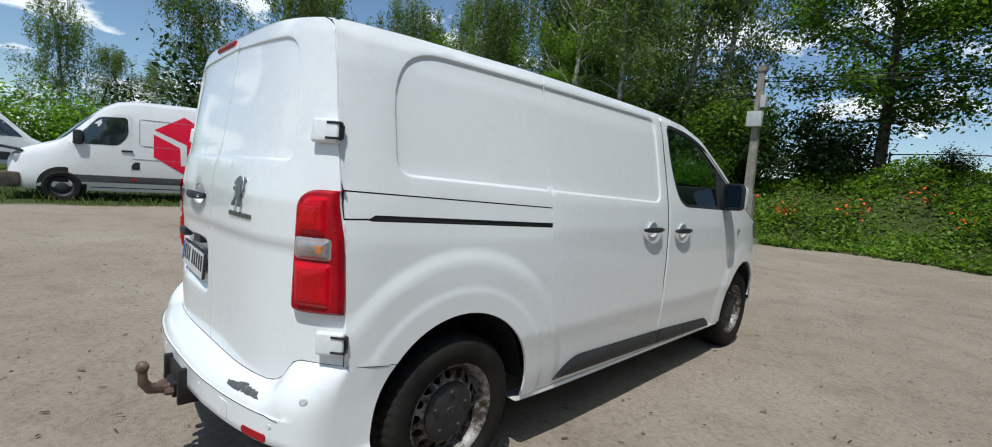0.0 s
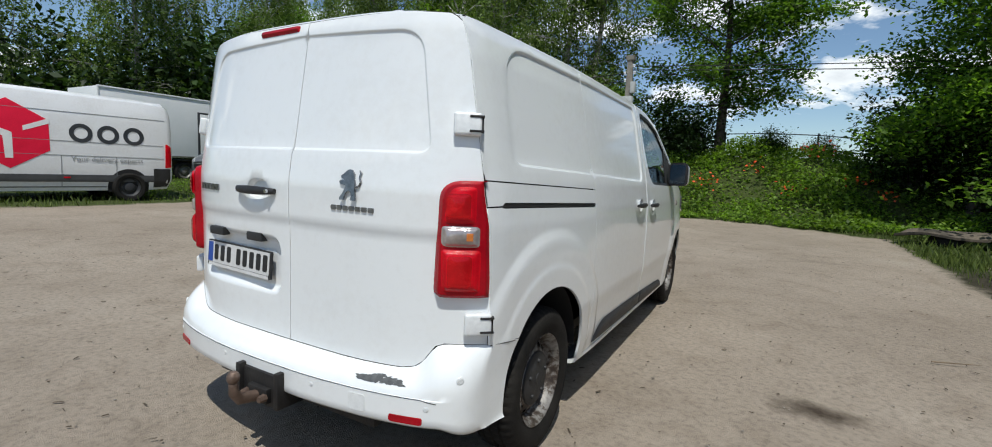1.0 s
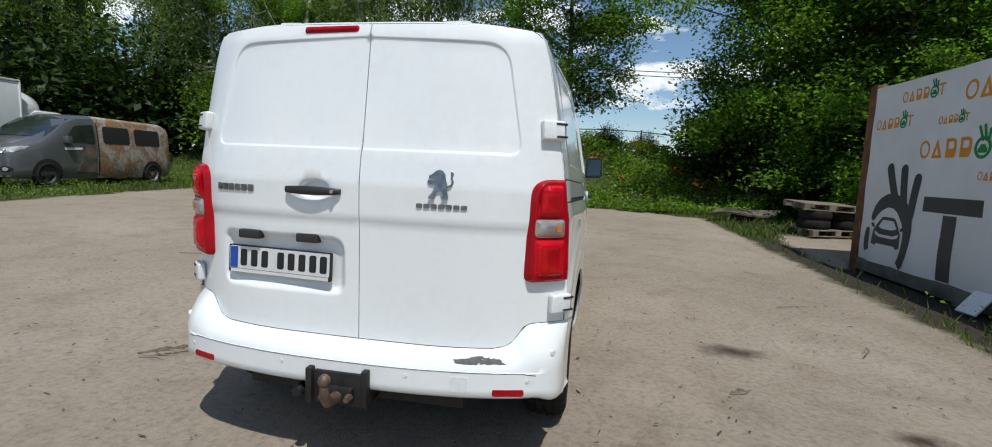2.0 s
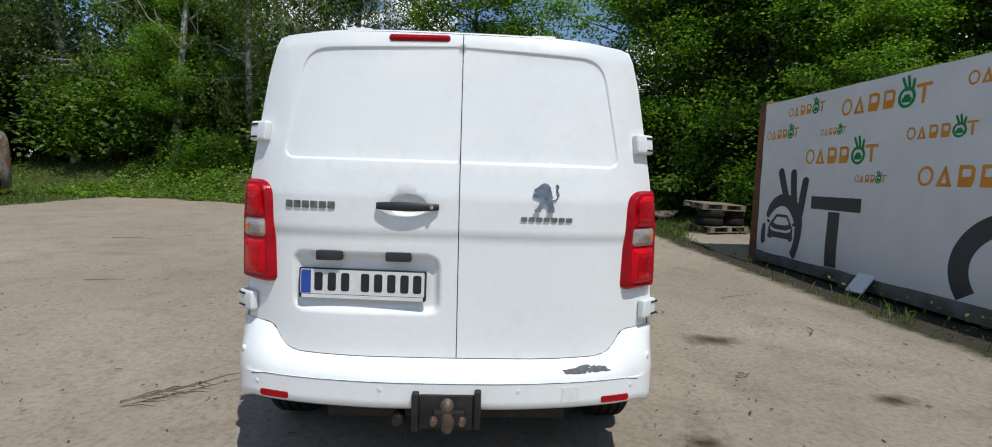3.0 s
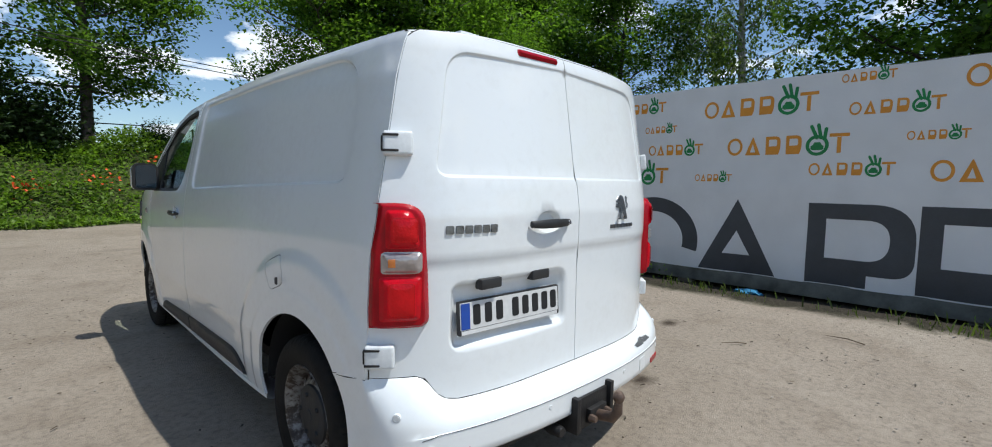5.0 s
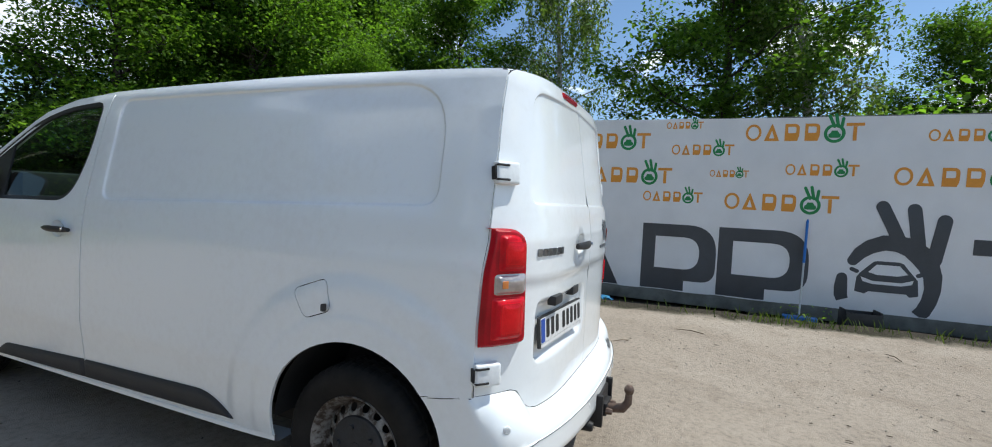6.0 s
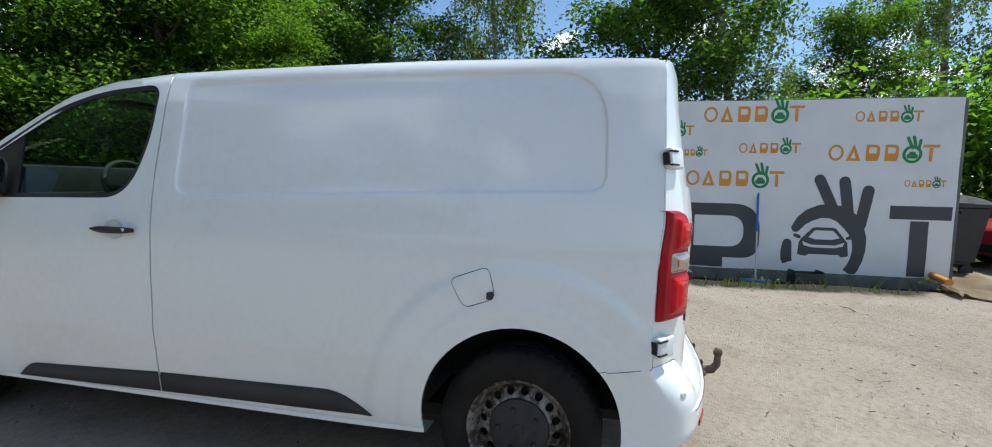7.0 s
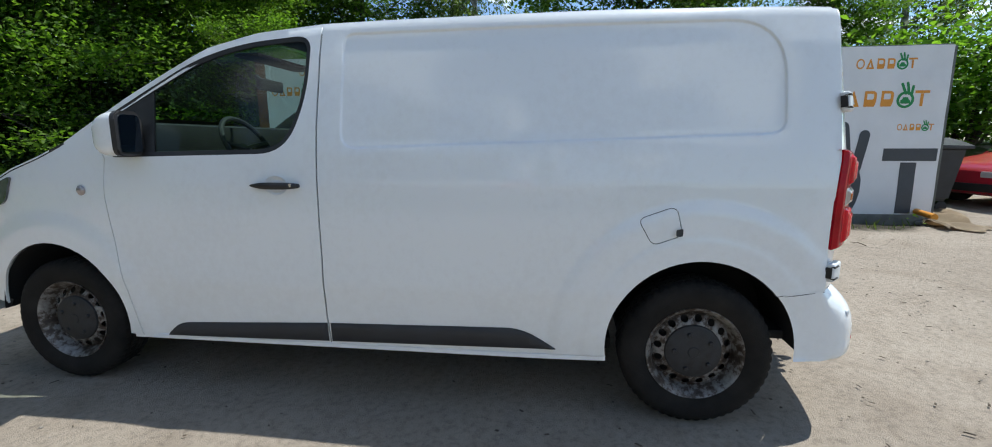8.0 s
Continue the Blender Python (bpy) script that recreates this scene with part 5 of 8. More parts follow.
def build_wheel(m):
    wheel = new("wheel")
    wheel.parent = van
    wheel.matrix_basis = m
    # tyre: lathed section whose tread blocks alternate
    prof = [(0.203, 0.045), (0.212, 0.085), (0.25, 0.103), (0.29, 0.108), (0.315, 0.100), (0.329, 0.088)]
    tread = [(0.337, 0.076), (0.339, 0.052), (0.331, 0.048), (0.331, 0.040), (0.340, 0.036), (0.340, 0.012), (0.331, 0.008), (0.331, -0.008)]
    half_ = prof + tread
    full = half_ + [(r, -h_) for r, h_ in reversed(half_[:-1])]
    n = 156
    V, F = [], []
    for k in range(n):
        a = k * math.tau / n
        for i, (r, h_) in enumerate(full):
            rr = r - (0.006 if (k % 3 == 0 and 0.3285 < r) else 0.0035 if (k % 3 == 0 and 0.312 < r) else 0.0)
            skew = 0.022 * abs(h_)
            V.append((h_, rr * math.cos(a + skew), rr * math.sin(a + skew)))
    k2 = len(full)
    for k in range(n):
        for i in range(k2 - 1):
            a, b = k * k2 + i, ((k + 1) % n) * k2 + i
            F.append((a, b, b + 1, a + 1))
    part("tyre", mesh_of("tyre", V, F), TYRE, wheel, "dusty black tyre", angle=30)
    # steel rim: dished disc with a ring of round holes, and the well
    outer = np.array([(0.181 * math.cos(a), 0.181 * math.sin(a)) for a in np.linspace(0, math.tau, 72, endpoint=False)])
    bore = np.array([(0.03 * math.cos(a), 0.03 * math.sin(a)) for a in np.linspace(0, math.tau, 16, endpoint=False)])

    def dish(P):
        r = np.hypot(P[:, 0], P[:, 1])
        return np.stack([np.interp(r, [0.0, 0.10, 0.122, 0.134, 0.172, 0.181], [0.044, 0.044, 0.054, 0.052, 0.030, 0.018]), P[:, 0], P[:, 1]], 1)
    rings = [np.array([(r * math.cos(a), r * math.sin(a)) for a in np.linspace(0, math.tau, 64, endpoint=False)]) for r in (0.122, 0.134)]
    rim = part("rim", sheet("rim", outer, dish, [bore, *RIM_HOLES], rings, 0.02, 0.006, lambda P: np.tile(np.array([-1.0, 0, 0]), (len(P), 1))), RIM, wheel, "grey steel rim with flaked paint and rust")
    bm = bmesh.new()
    lathe(bm, [(0.179, 0.018), (0.184, 0.034), (0.191, 0.050), (0.195, 0.066), (0.203, 0.076), (0.209, 0.088), (0.216, 0.092), (0.219, 0.084), (0.210, 0.074), (0.20, 0.03), (0.185, 0.0), (0.18, -0.08)], 72, "x")
    part("rim_well", bm, RIM, rim)
    bm = bmesh.new()
    lathe(bm, [(0.0, 0.076), (0.024, 0.076), (0.026, 0.073), (0.08, 0.071), (0.108, 0.068), (0.124, 0.062), (0.130, 0.048)], 48, "x")
    for k in range(5):
        a = k * math.tau / 5 + 0.3
        lathe(bm, [(0.0, 0.080), (0.008, 0.080), (0.0105, 0.076), (0.011, 0.066)], 10, "x", (0, 0.086 * math.cos(a), 0.086 * math.sin(a)))
    part("hub_cap", bm, HUB_PLASTIC, rim, "scuffed black plastic hub cap")
    bm = bmesh.new()
    lathe(bm, [(0.0, 0.0), (0.175, 0.0), (0.175, -0.08)], 32, "x")
    part("brake_drum", bm, DARK_METAL, wheel)
    return wheel


WHEEL_X = 0.812
w0 = build_wheel(pose(WHEEL_X, AXLE_R, HUB_Z))
for x, y, a in ((WHEEL_X, AXLE_F, 0), (-WHEEL_X, AXLE_R, 180), (-WHEEL_X, AXLE_F, 180)):
    copy_thing(w0, pose(x, y, HUB_Z + 0.002, 0, 0, a) @ pose(0, 0, 0, 40 * x + 60 * y))

# wheel wells
for s in (-1, 1):
    for cy in (AXLE_R, AXLE_F):
        V, F = [], []
        n = 26
        for k in range(n + 1):
            a = 0.02 + (math.pi - 0.04) * k / n
            for xx in (0.50, 0.905):
                V.append((s * xx, cy + (ARCH_R + 0.012) * math.cos(a), ARCH_Z + (ARCH_R + 0.012) * math.sin(a)))
        for k in range(n):
            F.append((2 * k, 2 * k + 1, 2 * k + 3, 2 * k + 2))
        F.append(tuple(2 * k for k in range(n + 1)))
        part("wheel_well", mesh_of("wheel_well", V, F), SEAL, van)

# -- door mirrors
def mirror_shell():
    """Rounded shell that narrows to the front."""
    ring = rounded([(-0.086, -0.104, 0.055), (0.086, -0.104, 0.055), (0.086, 0.104, 0.06), (-0.086, 0.104, 0.06)], 0.02)
    bm = bmesh.new()
    rows = []
    for k in range(9):
        t = k / 8
        f = (1 - t ** 2.6) ** 0.5 if k < 8 else 0.12
        rows.append([bm.verts.new((p[0] * f, -0.045 + 0.135 * t, p[1] * f - 0.012 * t)) for p in ring])
    n = len(ring)
    for a, b in zip(rows, rows[1:]):
        for q in range(n):
            bm.faces.new((a[q], a[(q + 1) % n], b[(q + 1) % n], b[q]))
    bm.faces.new(rows[0][::-1])
    bm.faces.new(rows[-1])
    return bm


for s in (-1, 1):
    mir = part("door_mirror", mirror_shell(), WHITE, doors[s], "white door mirror", m=pose(s * 1.022, 3.525, 1.34, 0, 0, s * -8))
    ring = rounded([(-0.083, -0.102, 0.04), (0.083, -0.102, 0.04), (0.083, 0.102, 0.05), (-0.083, 0.102, 0.05)], 0.02)
    bm = plate_mesh("mirror_rim", offset(ring, -0.003), 0.024, pose(0, -0.045, 0, 90, 0, 0), 0.006)
    part("mirror_rim", bm, BLACK_PLASTIC, mir)
    part("mirror_glass", plate_mesh("mirror_glass", offset(ring, 0.014), 0.004, pose(0, -0.0690, 0, 90, 0, 0)), MIRROR, mir)
    bm = bmesh.new()
    tube(bm, [(s * 0.88, 3.53, 1.262), (s * 0.93, 3.54, 1.262), (s * 0.99, 3.56, 1.27)], [0.05, 0.035, 0.03], 10)
    part("mirror_arm", bm, BLACK_PLASTIC, doors[s])

# -- cabin behind the glass
part("dashboard", boxed(-0.80, 0.80, 3.40, 3.95, 0.85, 1.25, bevel=0.06), SEAL, van)
part("dash_top", boxed(-0.77, 0.77, 3.60, 3.87, 1.19, 1.405, bevel=0.05), SEAL, van)
part("cabin_floor", boxed(-0.82, 0.82, 2.5, 4.0, 0.40, 0.44), CABIN, van)
bm = bmesh.new()
tube(bm, [(-0.40 + 0.185 * math.cos(a), 3.27 + 0.10 * math.sin(a), 1.27 + 0.165 * math.sin(a)) for a in np.linspace(0, math.tau, 33)], 0.015, 8, cap=False)
wheel_ = part("steering_wheel", bm, CABIN, van)
bm = bmesh.new()
for a in (0.1, 3.04, 4.71):
    tube(bm, [(-0.40, 3.285, 1.26), (-0.40 + 0.18 * math.cos(a), 3.27 + 0.10 * math.sin(a), 1.27 + 0.16 * math.sin(a))], 0.02, 6)
tube(bm, [(-0.40, 3.285, 1.26), (-0.40, 3.46, 1.14)], 0.04, 8)
part("steering_column", bm, BLACK_PLASTIC, wheel_)
part("rear_view_mirror", boxed(-0.13, 0.13, 3.34, 3.375, 1.63, 1.705, bevel=0.014), BLACK_PLASTIC, van)
bm = bmesh.new()
tube(bm, [(0, 3.37, 1.67), (0, 3.46, 1.735)], 0.014, 6)
part("mirror_stalk", bm, BLACK_PLASTIC, van)
part("sun_visor", boxed(-0.68, -0.1, 2.98, 3.12, 1.735, 1.755, bevel=0.008), CABIN, van)
for x in (-0.42, 0.40):
    seat = part("seat", boxed(x - 0.24, x + 0.24, 2.56, 3.06, 0.62, 0.78, bevel=0.05), CABIN, van)
    bm = boxed(-0.23, 0.23, -0.07, 0.07, 0.0, 0.56, bevel=0.05)
    bmesh.ops.transform(bm, matrix=pose(x, 2.66, 0.72, 10, 0, 0), verts=bm.verts)
    part("seat_back", bm, CABIN, seat)

# dark linings: doors inside, roof, pillars, bulkhead to the engine
for s in (-1, 1):
    fs = side_map(s)
    out_ = offset(poly(door_pts), 0.012)
    part("door_lining", sheet("door_lining", out_, lambda P: fs(P) + 0.03 * side_in(s)(P), [offset(WINDOW, -0.002)], (), 0.08, 0.0, None, (), (-s, 0, 0)), CABIN, doors[s], "dark inner door lining")
    out_ = offset(resample([(3.62, 0.45), (3.70, 1.03), (3.72, 1.28), (3.98, 1.22), (3.98, 0.80)], 0.05), 0.002)
    part("footwell_lining", sheet("footwell_lining", out_, lambda P: fs(P) + 0.03 * side_in(s)(P), (), (), 0.1, 0.0, None, (), (-s, 0, 0)), CABIN, van)
V, F = [], []
for i in range(13):
    for j in range(15):
        x, y, z = top_pt(2.48 + 0.55 * i / 12, -0.97 + 1.94 * j / 14)
        V.append((x * 0.985, y, z - 0.03))
for i in range(12):
    for j in range(14):
        a = i * 15 + j
        F.append((a, a + 15, a + 16, a + 1))
part("headlining", mesh_of("headlining", V, F), CABIN, van)
part("firewall", boxed(-0.80, 0.80, 3.96, 4.0, 0.40, 1.16), CABIN, van)

# ---- the container with the printed banner ----
BX, BY0, BY1 = 4.64, -3.72, 6.08
ORANGE = surface("orange_print", (0.66, 0.26, 0.02), (0.74, 0.31, 0.03), 4, (0.45, 0.55))
GREEN = surface("green_print", (0.01, 0.20, 0.05), (0.015, 0.26, 0.07), 4, (0.45, 0.55))
SLATE = surface("slate_print", (0.040, 0.046, 0.056), (0.055, 0.062, 0.074), 4, (0.42, 0.52))
CANVAS = surface("white_canvas", (0.70, 0.71, 0.73), (0.78, 0.79, 0.81), 2.5, (0.4, 0.55), bump=0.15, fine=400)
STEEL_GREY = surface("grey_steel_rail", (0.07, 0.075, 0.066), (0.19, 0.195, 0.175), 5, (0.55, 0.75), bump=0.3, fine=60)
BOX_STEEL = surface("container_steel", (0.22, 0.11, 0.06), (0.40, 0.40, 0.40), 4, (0.5, 0.7), bump=0.3, fine=40)


def canvas_bow(y, z):
    """The stretched canvas hangs in faint waves, more at the foot."""
    k = max(0.0, 1.0 - (z - 0.25) / 1.2)
    return 0.010 * math.sin(2.1 * y + 1.5 * z) * (0.3 + k) + 0.018 * k * k * math.sin(5.3 * y + 3 * math.sin(1.1 * y)) + 0.004 * math.sin(9 * z)


box_thing = thing("shipping_container", "old steel shipping container covered by a printed white banner", "container", pose(0.616, -0.060, -0.150) @ Matrix.Diagonal((1, 1.1205, 1.156, 1)))
# walls: corrugated back and ends, roof
V, F = [], []
n = 120
for i in range(n + 1):
    y = BY0 - 0.02 + (BY1 + 0.10 - BY0) * i / n
    x = BX + 0.06 + (0.03 if (i // 2) % 2 else 0.0)
    V += [(x, y, 0.24), (x, y, 2.44)]
F = [(2 * i, 2 * i + 2, 2 * i + 3, 2 * i + 1) for i in range(n)]
part("side_wall", mesh_of("side_wall", V, F), BOX_STEEL, box_thing, smooth=False)
V2 = [(x + 2.28 - 2 * (x - BX - 0.075), y, z) for x, y, z in V]
part("side_wall", mesh_of("side_wall", V2, F), BOX_STEEL, box_thing, smooth=False)
part("end_wall", boxed(BX + 0.08, BX + 2.36, BY0 - 0.03, BY0 + 0.0, 0.2, 2.44), BOX_STEEL, box_thing)
part("end_wall", boxed(BX + 0.08, BX + 2.36, BY1 + 0.06, BY1 + 0.09, 0.2, 2.5), BOX_STEEL, box_thing)
part("roof_sheet", boxed(BX + 0.06, BX + 2.38, BY0 - 0.02, BY1 + 0.08, 2.42, 2.45), BOX_STEEL, box_thing)
part("bottom_rail", boxed(BX - 0.01, BX + 0.10, BY0, BY1 + 0.02, 0.10, 0.262, bevel=0.008), STEEL_GREY, box_thing, "grey painted bottom rail")
part("top_rail", boxed(BX + 0.015, BX + 0.09, BY0, BY1, 2.40, 2.462, bevel=0.006), STEEL_GREY, box_thing)
part("corner_post", boxed(BX - 0.02, BX + 0.13, BY1 + 0.005, BY1 + 0.17, 0.06, 2.56, bevel=0.012), RUST, box_thing, "rusty corner post")
part("corner_post", boxed(BX + 0.03, BX + 0.15, BY0 - 0.06, BY0 - 0.005, 0.06, 2.44, bevel=0.01), STEEL_GREY, box_thing)
for y in (BY0 + 0.1, -1.0, 1.8, 4.2, BY1 - 0.02):
    part("footing", boxed(BX + 0.04, BX + 0.34, y - 0.1, y + 0.1, -0.05, 0.12, bevel=0.02), surface("footing_concrete", (0.12, 0.10, 0.08), (0.24, 0.22, 0.2), 6, (0.8, 0.9), bump=0.5), box_thing)


def top_of(y):
    return 2.450 + 0.06 * min(1.0, max(0.0, (y + 1.2) / 7.4))


ny, nz = 150, 34
V, F = [], []
for i in range(ny + 1):
    y = BY0 + (BY1 - BY0) * i / ny
    for j in range(nz + 1):
        z = 0.255 + (top_of(y) - 0.255) * j / nz
        if j == nz:
            z -= 0.006 * abs(math.sin(y * 3.7))
        V.append((BX - 0.016 + canvas_bow(y, z), y, z))
for i in range(ny):
    for j in range(nz):
        a = i * (nz + 1) + j
        F.append((a, a + 1, a + nz + 2, a + nz + 1))
banner = part("banner", mesh_of("banner", V, F), CANVAS, box_thing, "white canvas banner with orange, green and slate shapes")


def printed(name, outline, mat, label="", holes=(), lift=0.003):
    """A flat printed shape on the canvas; outline as (along -y, up)."""
    def fm(P):
        return np.array([(BX - 0.016 + canvas_bow(-p[0], p[1]) - lift, -p[0], p[1]) for p in P])
    return part(name, sheet(name, outline, fm, holes, (), 0.09, 0, None, (), (-1, 0, 0)), mat, banner, label)


def ring_shape(cu, cv, ru, rv, n=40, a0=0.0):
    return np.array([(cu + ru * math.cos(a), cv + rv * math.sin(a)) for a in np.linspace(a0, a0 + math.tau, n, endpoint=False)])


def cut_low(o, z=0.262):
    o = np.array([(p[0], max(p[1], z)) for p in o])
    return resample(o, 0.06)


def bar_shape(u0, v0, u1, v1, w, n=8):
    """A bar with round ends between two points."""
    a = math.atan2(v1 - v0, u1 - u0)
    pts = [(u1 + w * math.cos(a + t), v1 + w * math.sin(a + t)) for t in np.linspace(-math.pi / 2, math.pi / 2, n)]
    pts += [(u0 + w * math.cos(a + t), v0 + w * math.sin(a + t)) for t in np.linspace(math.pi / 2, 1.5 * math.pi, n)]
    return resample(pts, 0.05)


def stroke_shape(pts, wide):
    """A stroke of varying half width along points, with a round start."""
    p = np.array(pts, float)
    d = np.gradient(p, axis=0)
    d /= np.linalg.norm(d, axis=1)[:, None]
    n = np.stack([-d[:, 1], d[:, 0]], 1) * np.array(wide)[:, None]
    a0 = math.atan2(n[0, 1], n[0, 0])
    cap = [(p[0, 0] + wide[0] * math.cos(a0 + t), p[0, 1] + wide[0] * math.sin(a0 + t)) for t in np.linspace(math.pi, 0, 8)[1:-1]]
    return resample([tuple(q) for q in p + n] + [tuple(q) for q in (p - n)[::-1]] + cap, 0.05)


def hand_mark(u, v, h, mat, big=False):
    """The round mark: a thick open ring, three fingers over it and a small car front within. u, v: ring centre; h: ring height."""
    r = h / 2
    if big:
        def at(du, dv):
            return (u + du, max(0.262, v + dv))
        arm = [(-0.33, 0.20), (-0.27, 0.29), (-0.18, 0.365), (-0.05, 0.42), (0.08, 0.42), (0.20, 0.385), (0.30, 0.30), (0.37, 0.20), (0.415, 0.08), (0.42, -0.06), (0.395, -0.19), (0.35, -0.30), (0.305, -0.355)]
        wide = [0.055, 0.07, 0.08, 0.085, 0.09, 0.105, 0.11, 0.10, 0.085, 0.075, 0.072, 0.072, 0.07]
        printed("mark_palm", cut_low(stroke_shape([(u + a, v + b) for a, b in arm], wide)), mat)
        printed("mark_thumb", cut_low(stroke_shape([(u + a, v + b) for a, b in ((-0.425, 0.0), (-0.43, -0.10), (-0.425, -0.20), (-0.405, -0.25))], [0.055, 0.066, 0.066, 0.060])), mat)
        for (a0, b0), (a1, b1), w_ in (((0.09, 0.45), (-0.085, 0.82), 0.066), ((0.27, 0.38), (0.205, 0.80), 0.066), ((0.415, 0.26), (0.478, 0.69), 0.068)):
            printed("mark_finger", bar_shape(u + a0, v + b0, u + a1, v + b1, w_), mat, lift=0.0045)
        shell = [(-0.255, 0.07), (-0.13, 0.205), (-0.09, 0.215), (0.11, 0.215), (0.15, 0.20), (0.24, 0.085), (0.285, 0.03), (0.30, -0.14), (0.22, -0.16), (0.19, -0.13), (-0.16, -0.13), (-0.20, -0.16), (-0.295, -0.14), (-0.285, 0.02)]
        pane = [(-0.175, 0.085), (-0.10, 0.175), (0.115, 0.175), (0.195, 0.085), (0.10, 0.06), (-0.09, 0.06)]
        strip = [(-0.245, 0.03), (-0.13, -0.01), (0.14, -0.01), (0.25, 0.03), (0.235, -0.02), (0.14, -0.045), (-0.13, -0.045), (-0.225, -0.02)]
        printed("mark_car", resample([at(a, b) for a, b in shell], 0.06), mat, holes=[resample([at(a, b) for a, b in q], 0.05) for q in (pane, strip)])
        for sg in (-1, 1):
            printed("mark_mirror", bar_shape(u + sg * 0.285, v + 0.085, u + sg * 0.335, v + 0.105, 0.022, 6), mat)
        return
    printed("mark_ring", ring_shape(u, v, r, r, 24), mat, holes=[ring_shape(u, v, 0.68 * r, 0.70 * r, 20)])
    for du, dv, eu in ((-0.55, 1.85, -0.05), (0.05, 1.95, 0.3), (0.72, 1.55, 0.62)):
        printed("mark_finger", bar_shape(u + eu * r, v + 0.72 * r, u + du * r, v + dv * r, 0.155 * r, 6), mat, lift=0.0045)
    body = [(-0.56, -0.30), (-0.56, 0.0), (-0.40, 0.08), (-0.26, 0.36), (0.26, 0.36), (0.40, 0.08), (0.56, 0.0), (0.56, -0.30), (0.40, -0.40), (-0.40, -0.40)]
    o = resample([(u + a * r, max(0.262, v + b * r - 0.06 * r)) for a, b in body], 0.06)
    printed("mark_car", o, mat)


# large row of plain slate shapes along the foot of the banner (u = -y)
def big_ring(u0, u1):
    c, w = 0.5 * (u0 + u1), 0.5 * (u1 - u0)
    arc = [(c + w * math.cos(a), 0.575 + 0.545 * math.sin(a)) for a in np.linspace(math.radians(-12), math.radians(215), 36)]
    arc += [(c + (w - 0.20) * math.cos(a), 0.575 + 0.36 * math.sin(a)) for a in np.linspace(math.radians(215), math.radians(-12), 36)]
    printed("slate_arc", cut_low(arc), SLATE)


def big_wedge(u0, u1):
    c = 0.5 * (u0 + u1)
    printed("slate_wedge", resample([(u0, 0.27), (c, 1.13), (u1, 0.27)], 0.06), SLATE, holes=[resample([(c - 0.155, 0.48), (c + 0.155, 0.48), (c, 0.76)], 0.05)])


def big_block(u0, u1):
    o = rounded([(u0, 0.27, 0), (u0, 1.115, 0), (u1 - 0.02, 1.115, 0.40), (u1 - 0.02, 0.40, 0.34), (u0 + 0.55, 0.40, 0), (u0 + 0.55, 0.27, 0)], 0.05)
    printed("slate_block", o, SLATE, holes=[rounded([(u0 + 0.17, 0.545, 0), (u1 - 0.22, 0.545, 0.2), (u1 - 0.22, 0.955, 0.2), (u0 + 0.17, 0.955, 0)], 0.05)])


def big_post(u0, u1, v=1.14):
    printed("slate_bar", resample([(u0, v - 0.165), (u1, v - 0.165), (u1, v), (u0, v)], 0.07), SLATE)
    c = 0.5 * (u0 + u1)
    printed("slate_stem", resample([(c - 0.10, 0.27), (c + 0.10, 0.27), (c + 0.10, v - 0.185), (c - 0.10, v - 0.185)], 0.07), SLATE)


hand_mark(-5.47, 0.64, 1.02, SLATE, True)
big_post(-4.84, -3.98, 1.145)
big_ring(-2.86, -1.62)
big_wedge(-1.60, -0.72)
big_block(-0.42, 0.52)
big_block(0.52, 1.54)
hand_mark(2.285, 0.626, 1.00, SLATE, True)
big_post(3.02, 3.69)


def small_mark(u0, u1, v, h):
    """One of the repeated marks: four orange blocks, a green hand, one orange block. u0..u1 along, v foot, h block height."""
    w = u1 - u0
    v += 0.035
    cell = w / 6.05
    for i, kind in enumerate(("ring", "wedge", "block", "block", "hand", "bar")):
        a = u0 + i * cell * 1.01
        b = a + 0.80 * cell
        if kind == "ring":
            printed("orange_ring", ring_shape(a + 0.44 * cell, v + h / 2, 0.42 * cell, h / 2, 24), ORANGE, holes=[ring_shape(a + 0.44 * cell, v + h / 2, 0.29 * cell, 0.36 * h, 20)])
        elif kind == "wedge":
            c = 0.5 * (a + b)
            printed("orange_wedge", np.array([(a, v), (c - 0.02 * w / 6, v + h), (c + 0.02 * w / 6, v + h), (b, v)]), ORANGE, holes=[np.array([(a + 0.26 * cell, v + 0.0 * h + 0.16 * h), (b - 0.26 * cell, v + 0.16 * h), (c, v + 0.62 * h)])])
        elif kind == "block":
            o = rounded([(a + 0.06 * cell, v, 0), (a + 0.06 * cell, v + h, 0), (b, v + h, 0.3 * h), (b, v + 0.3 * h, 0.3 * h), (b - 0.1 * cell, v, 0)], 0.04)
            printed("orange_block", o, ORANGE, holes=[rounded([(a + 0.22 * cell, v + 0.46 * h, 0), (b - 0.17 * cell, v + 0.46 * h, 0.1 * h), (b - 0.17 * cell, v + 0.83 * h, 0.1 * h), (a + 0.22 * cell, v + 0.83 * h, 0)], 0.04)])
        elif kind == "hand":
            hand_mark(a + 0.5 * cell, v + 0.42 * h, 1.08 * h, GREEN)
        else:
            printed("orange_bar", resample([(a + 0.02 * cell, v + 0.83 * h), (b + 0.08 * cell, v + 0.83 * h), (b + 0.08 * cell, v + h), (a + 0.02 * cell, v + h)], 0.08), ORANGE)
            c = 0.5 * (a + b) + 0.05 * cell
            printed("orange_stem", resample([(c - 0.09 * cell, v), (c + 0.09 * cell, v), (c + 0.09 * cell, v + 0.81 * h), (c - 0.09 * cell, v + 0.81 * h)], 0.08), ORANGE)


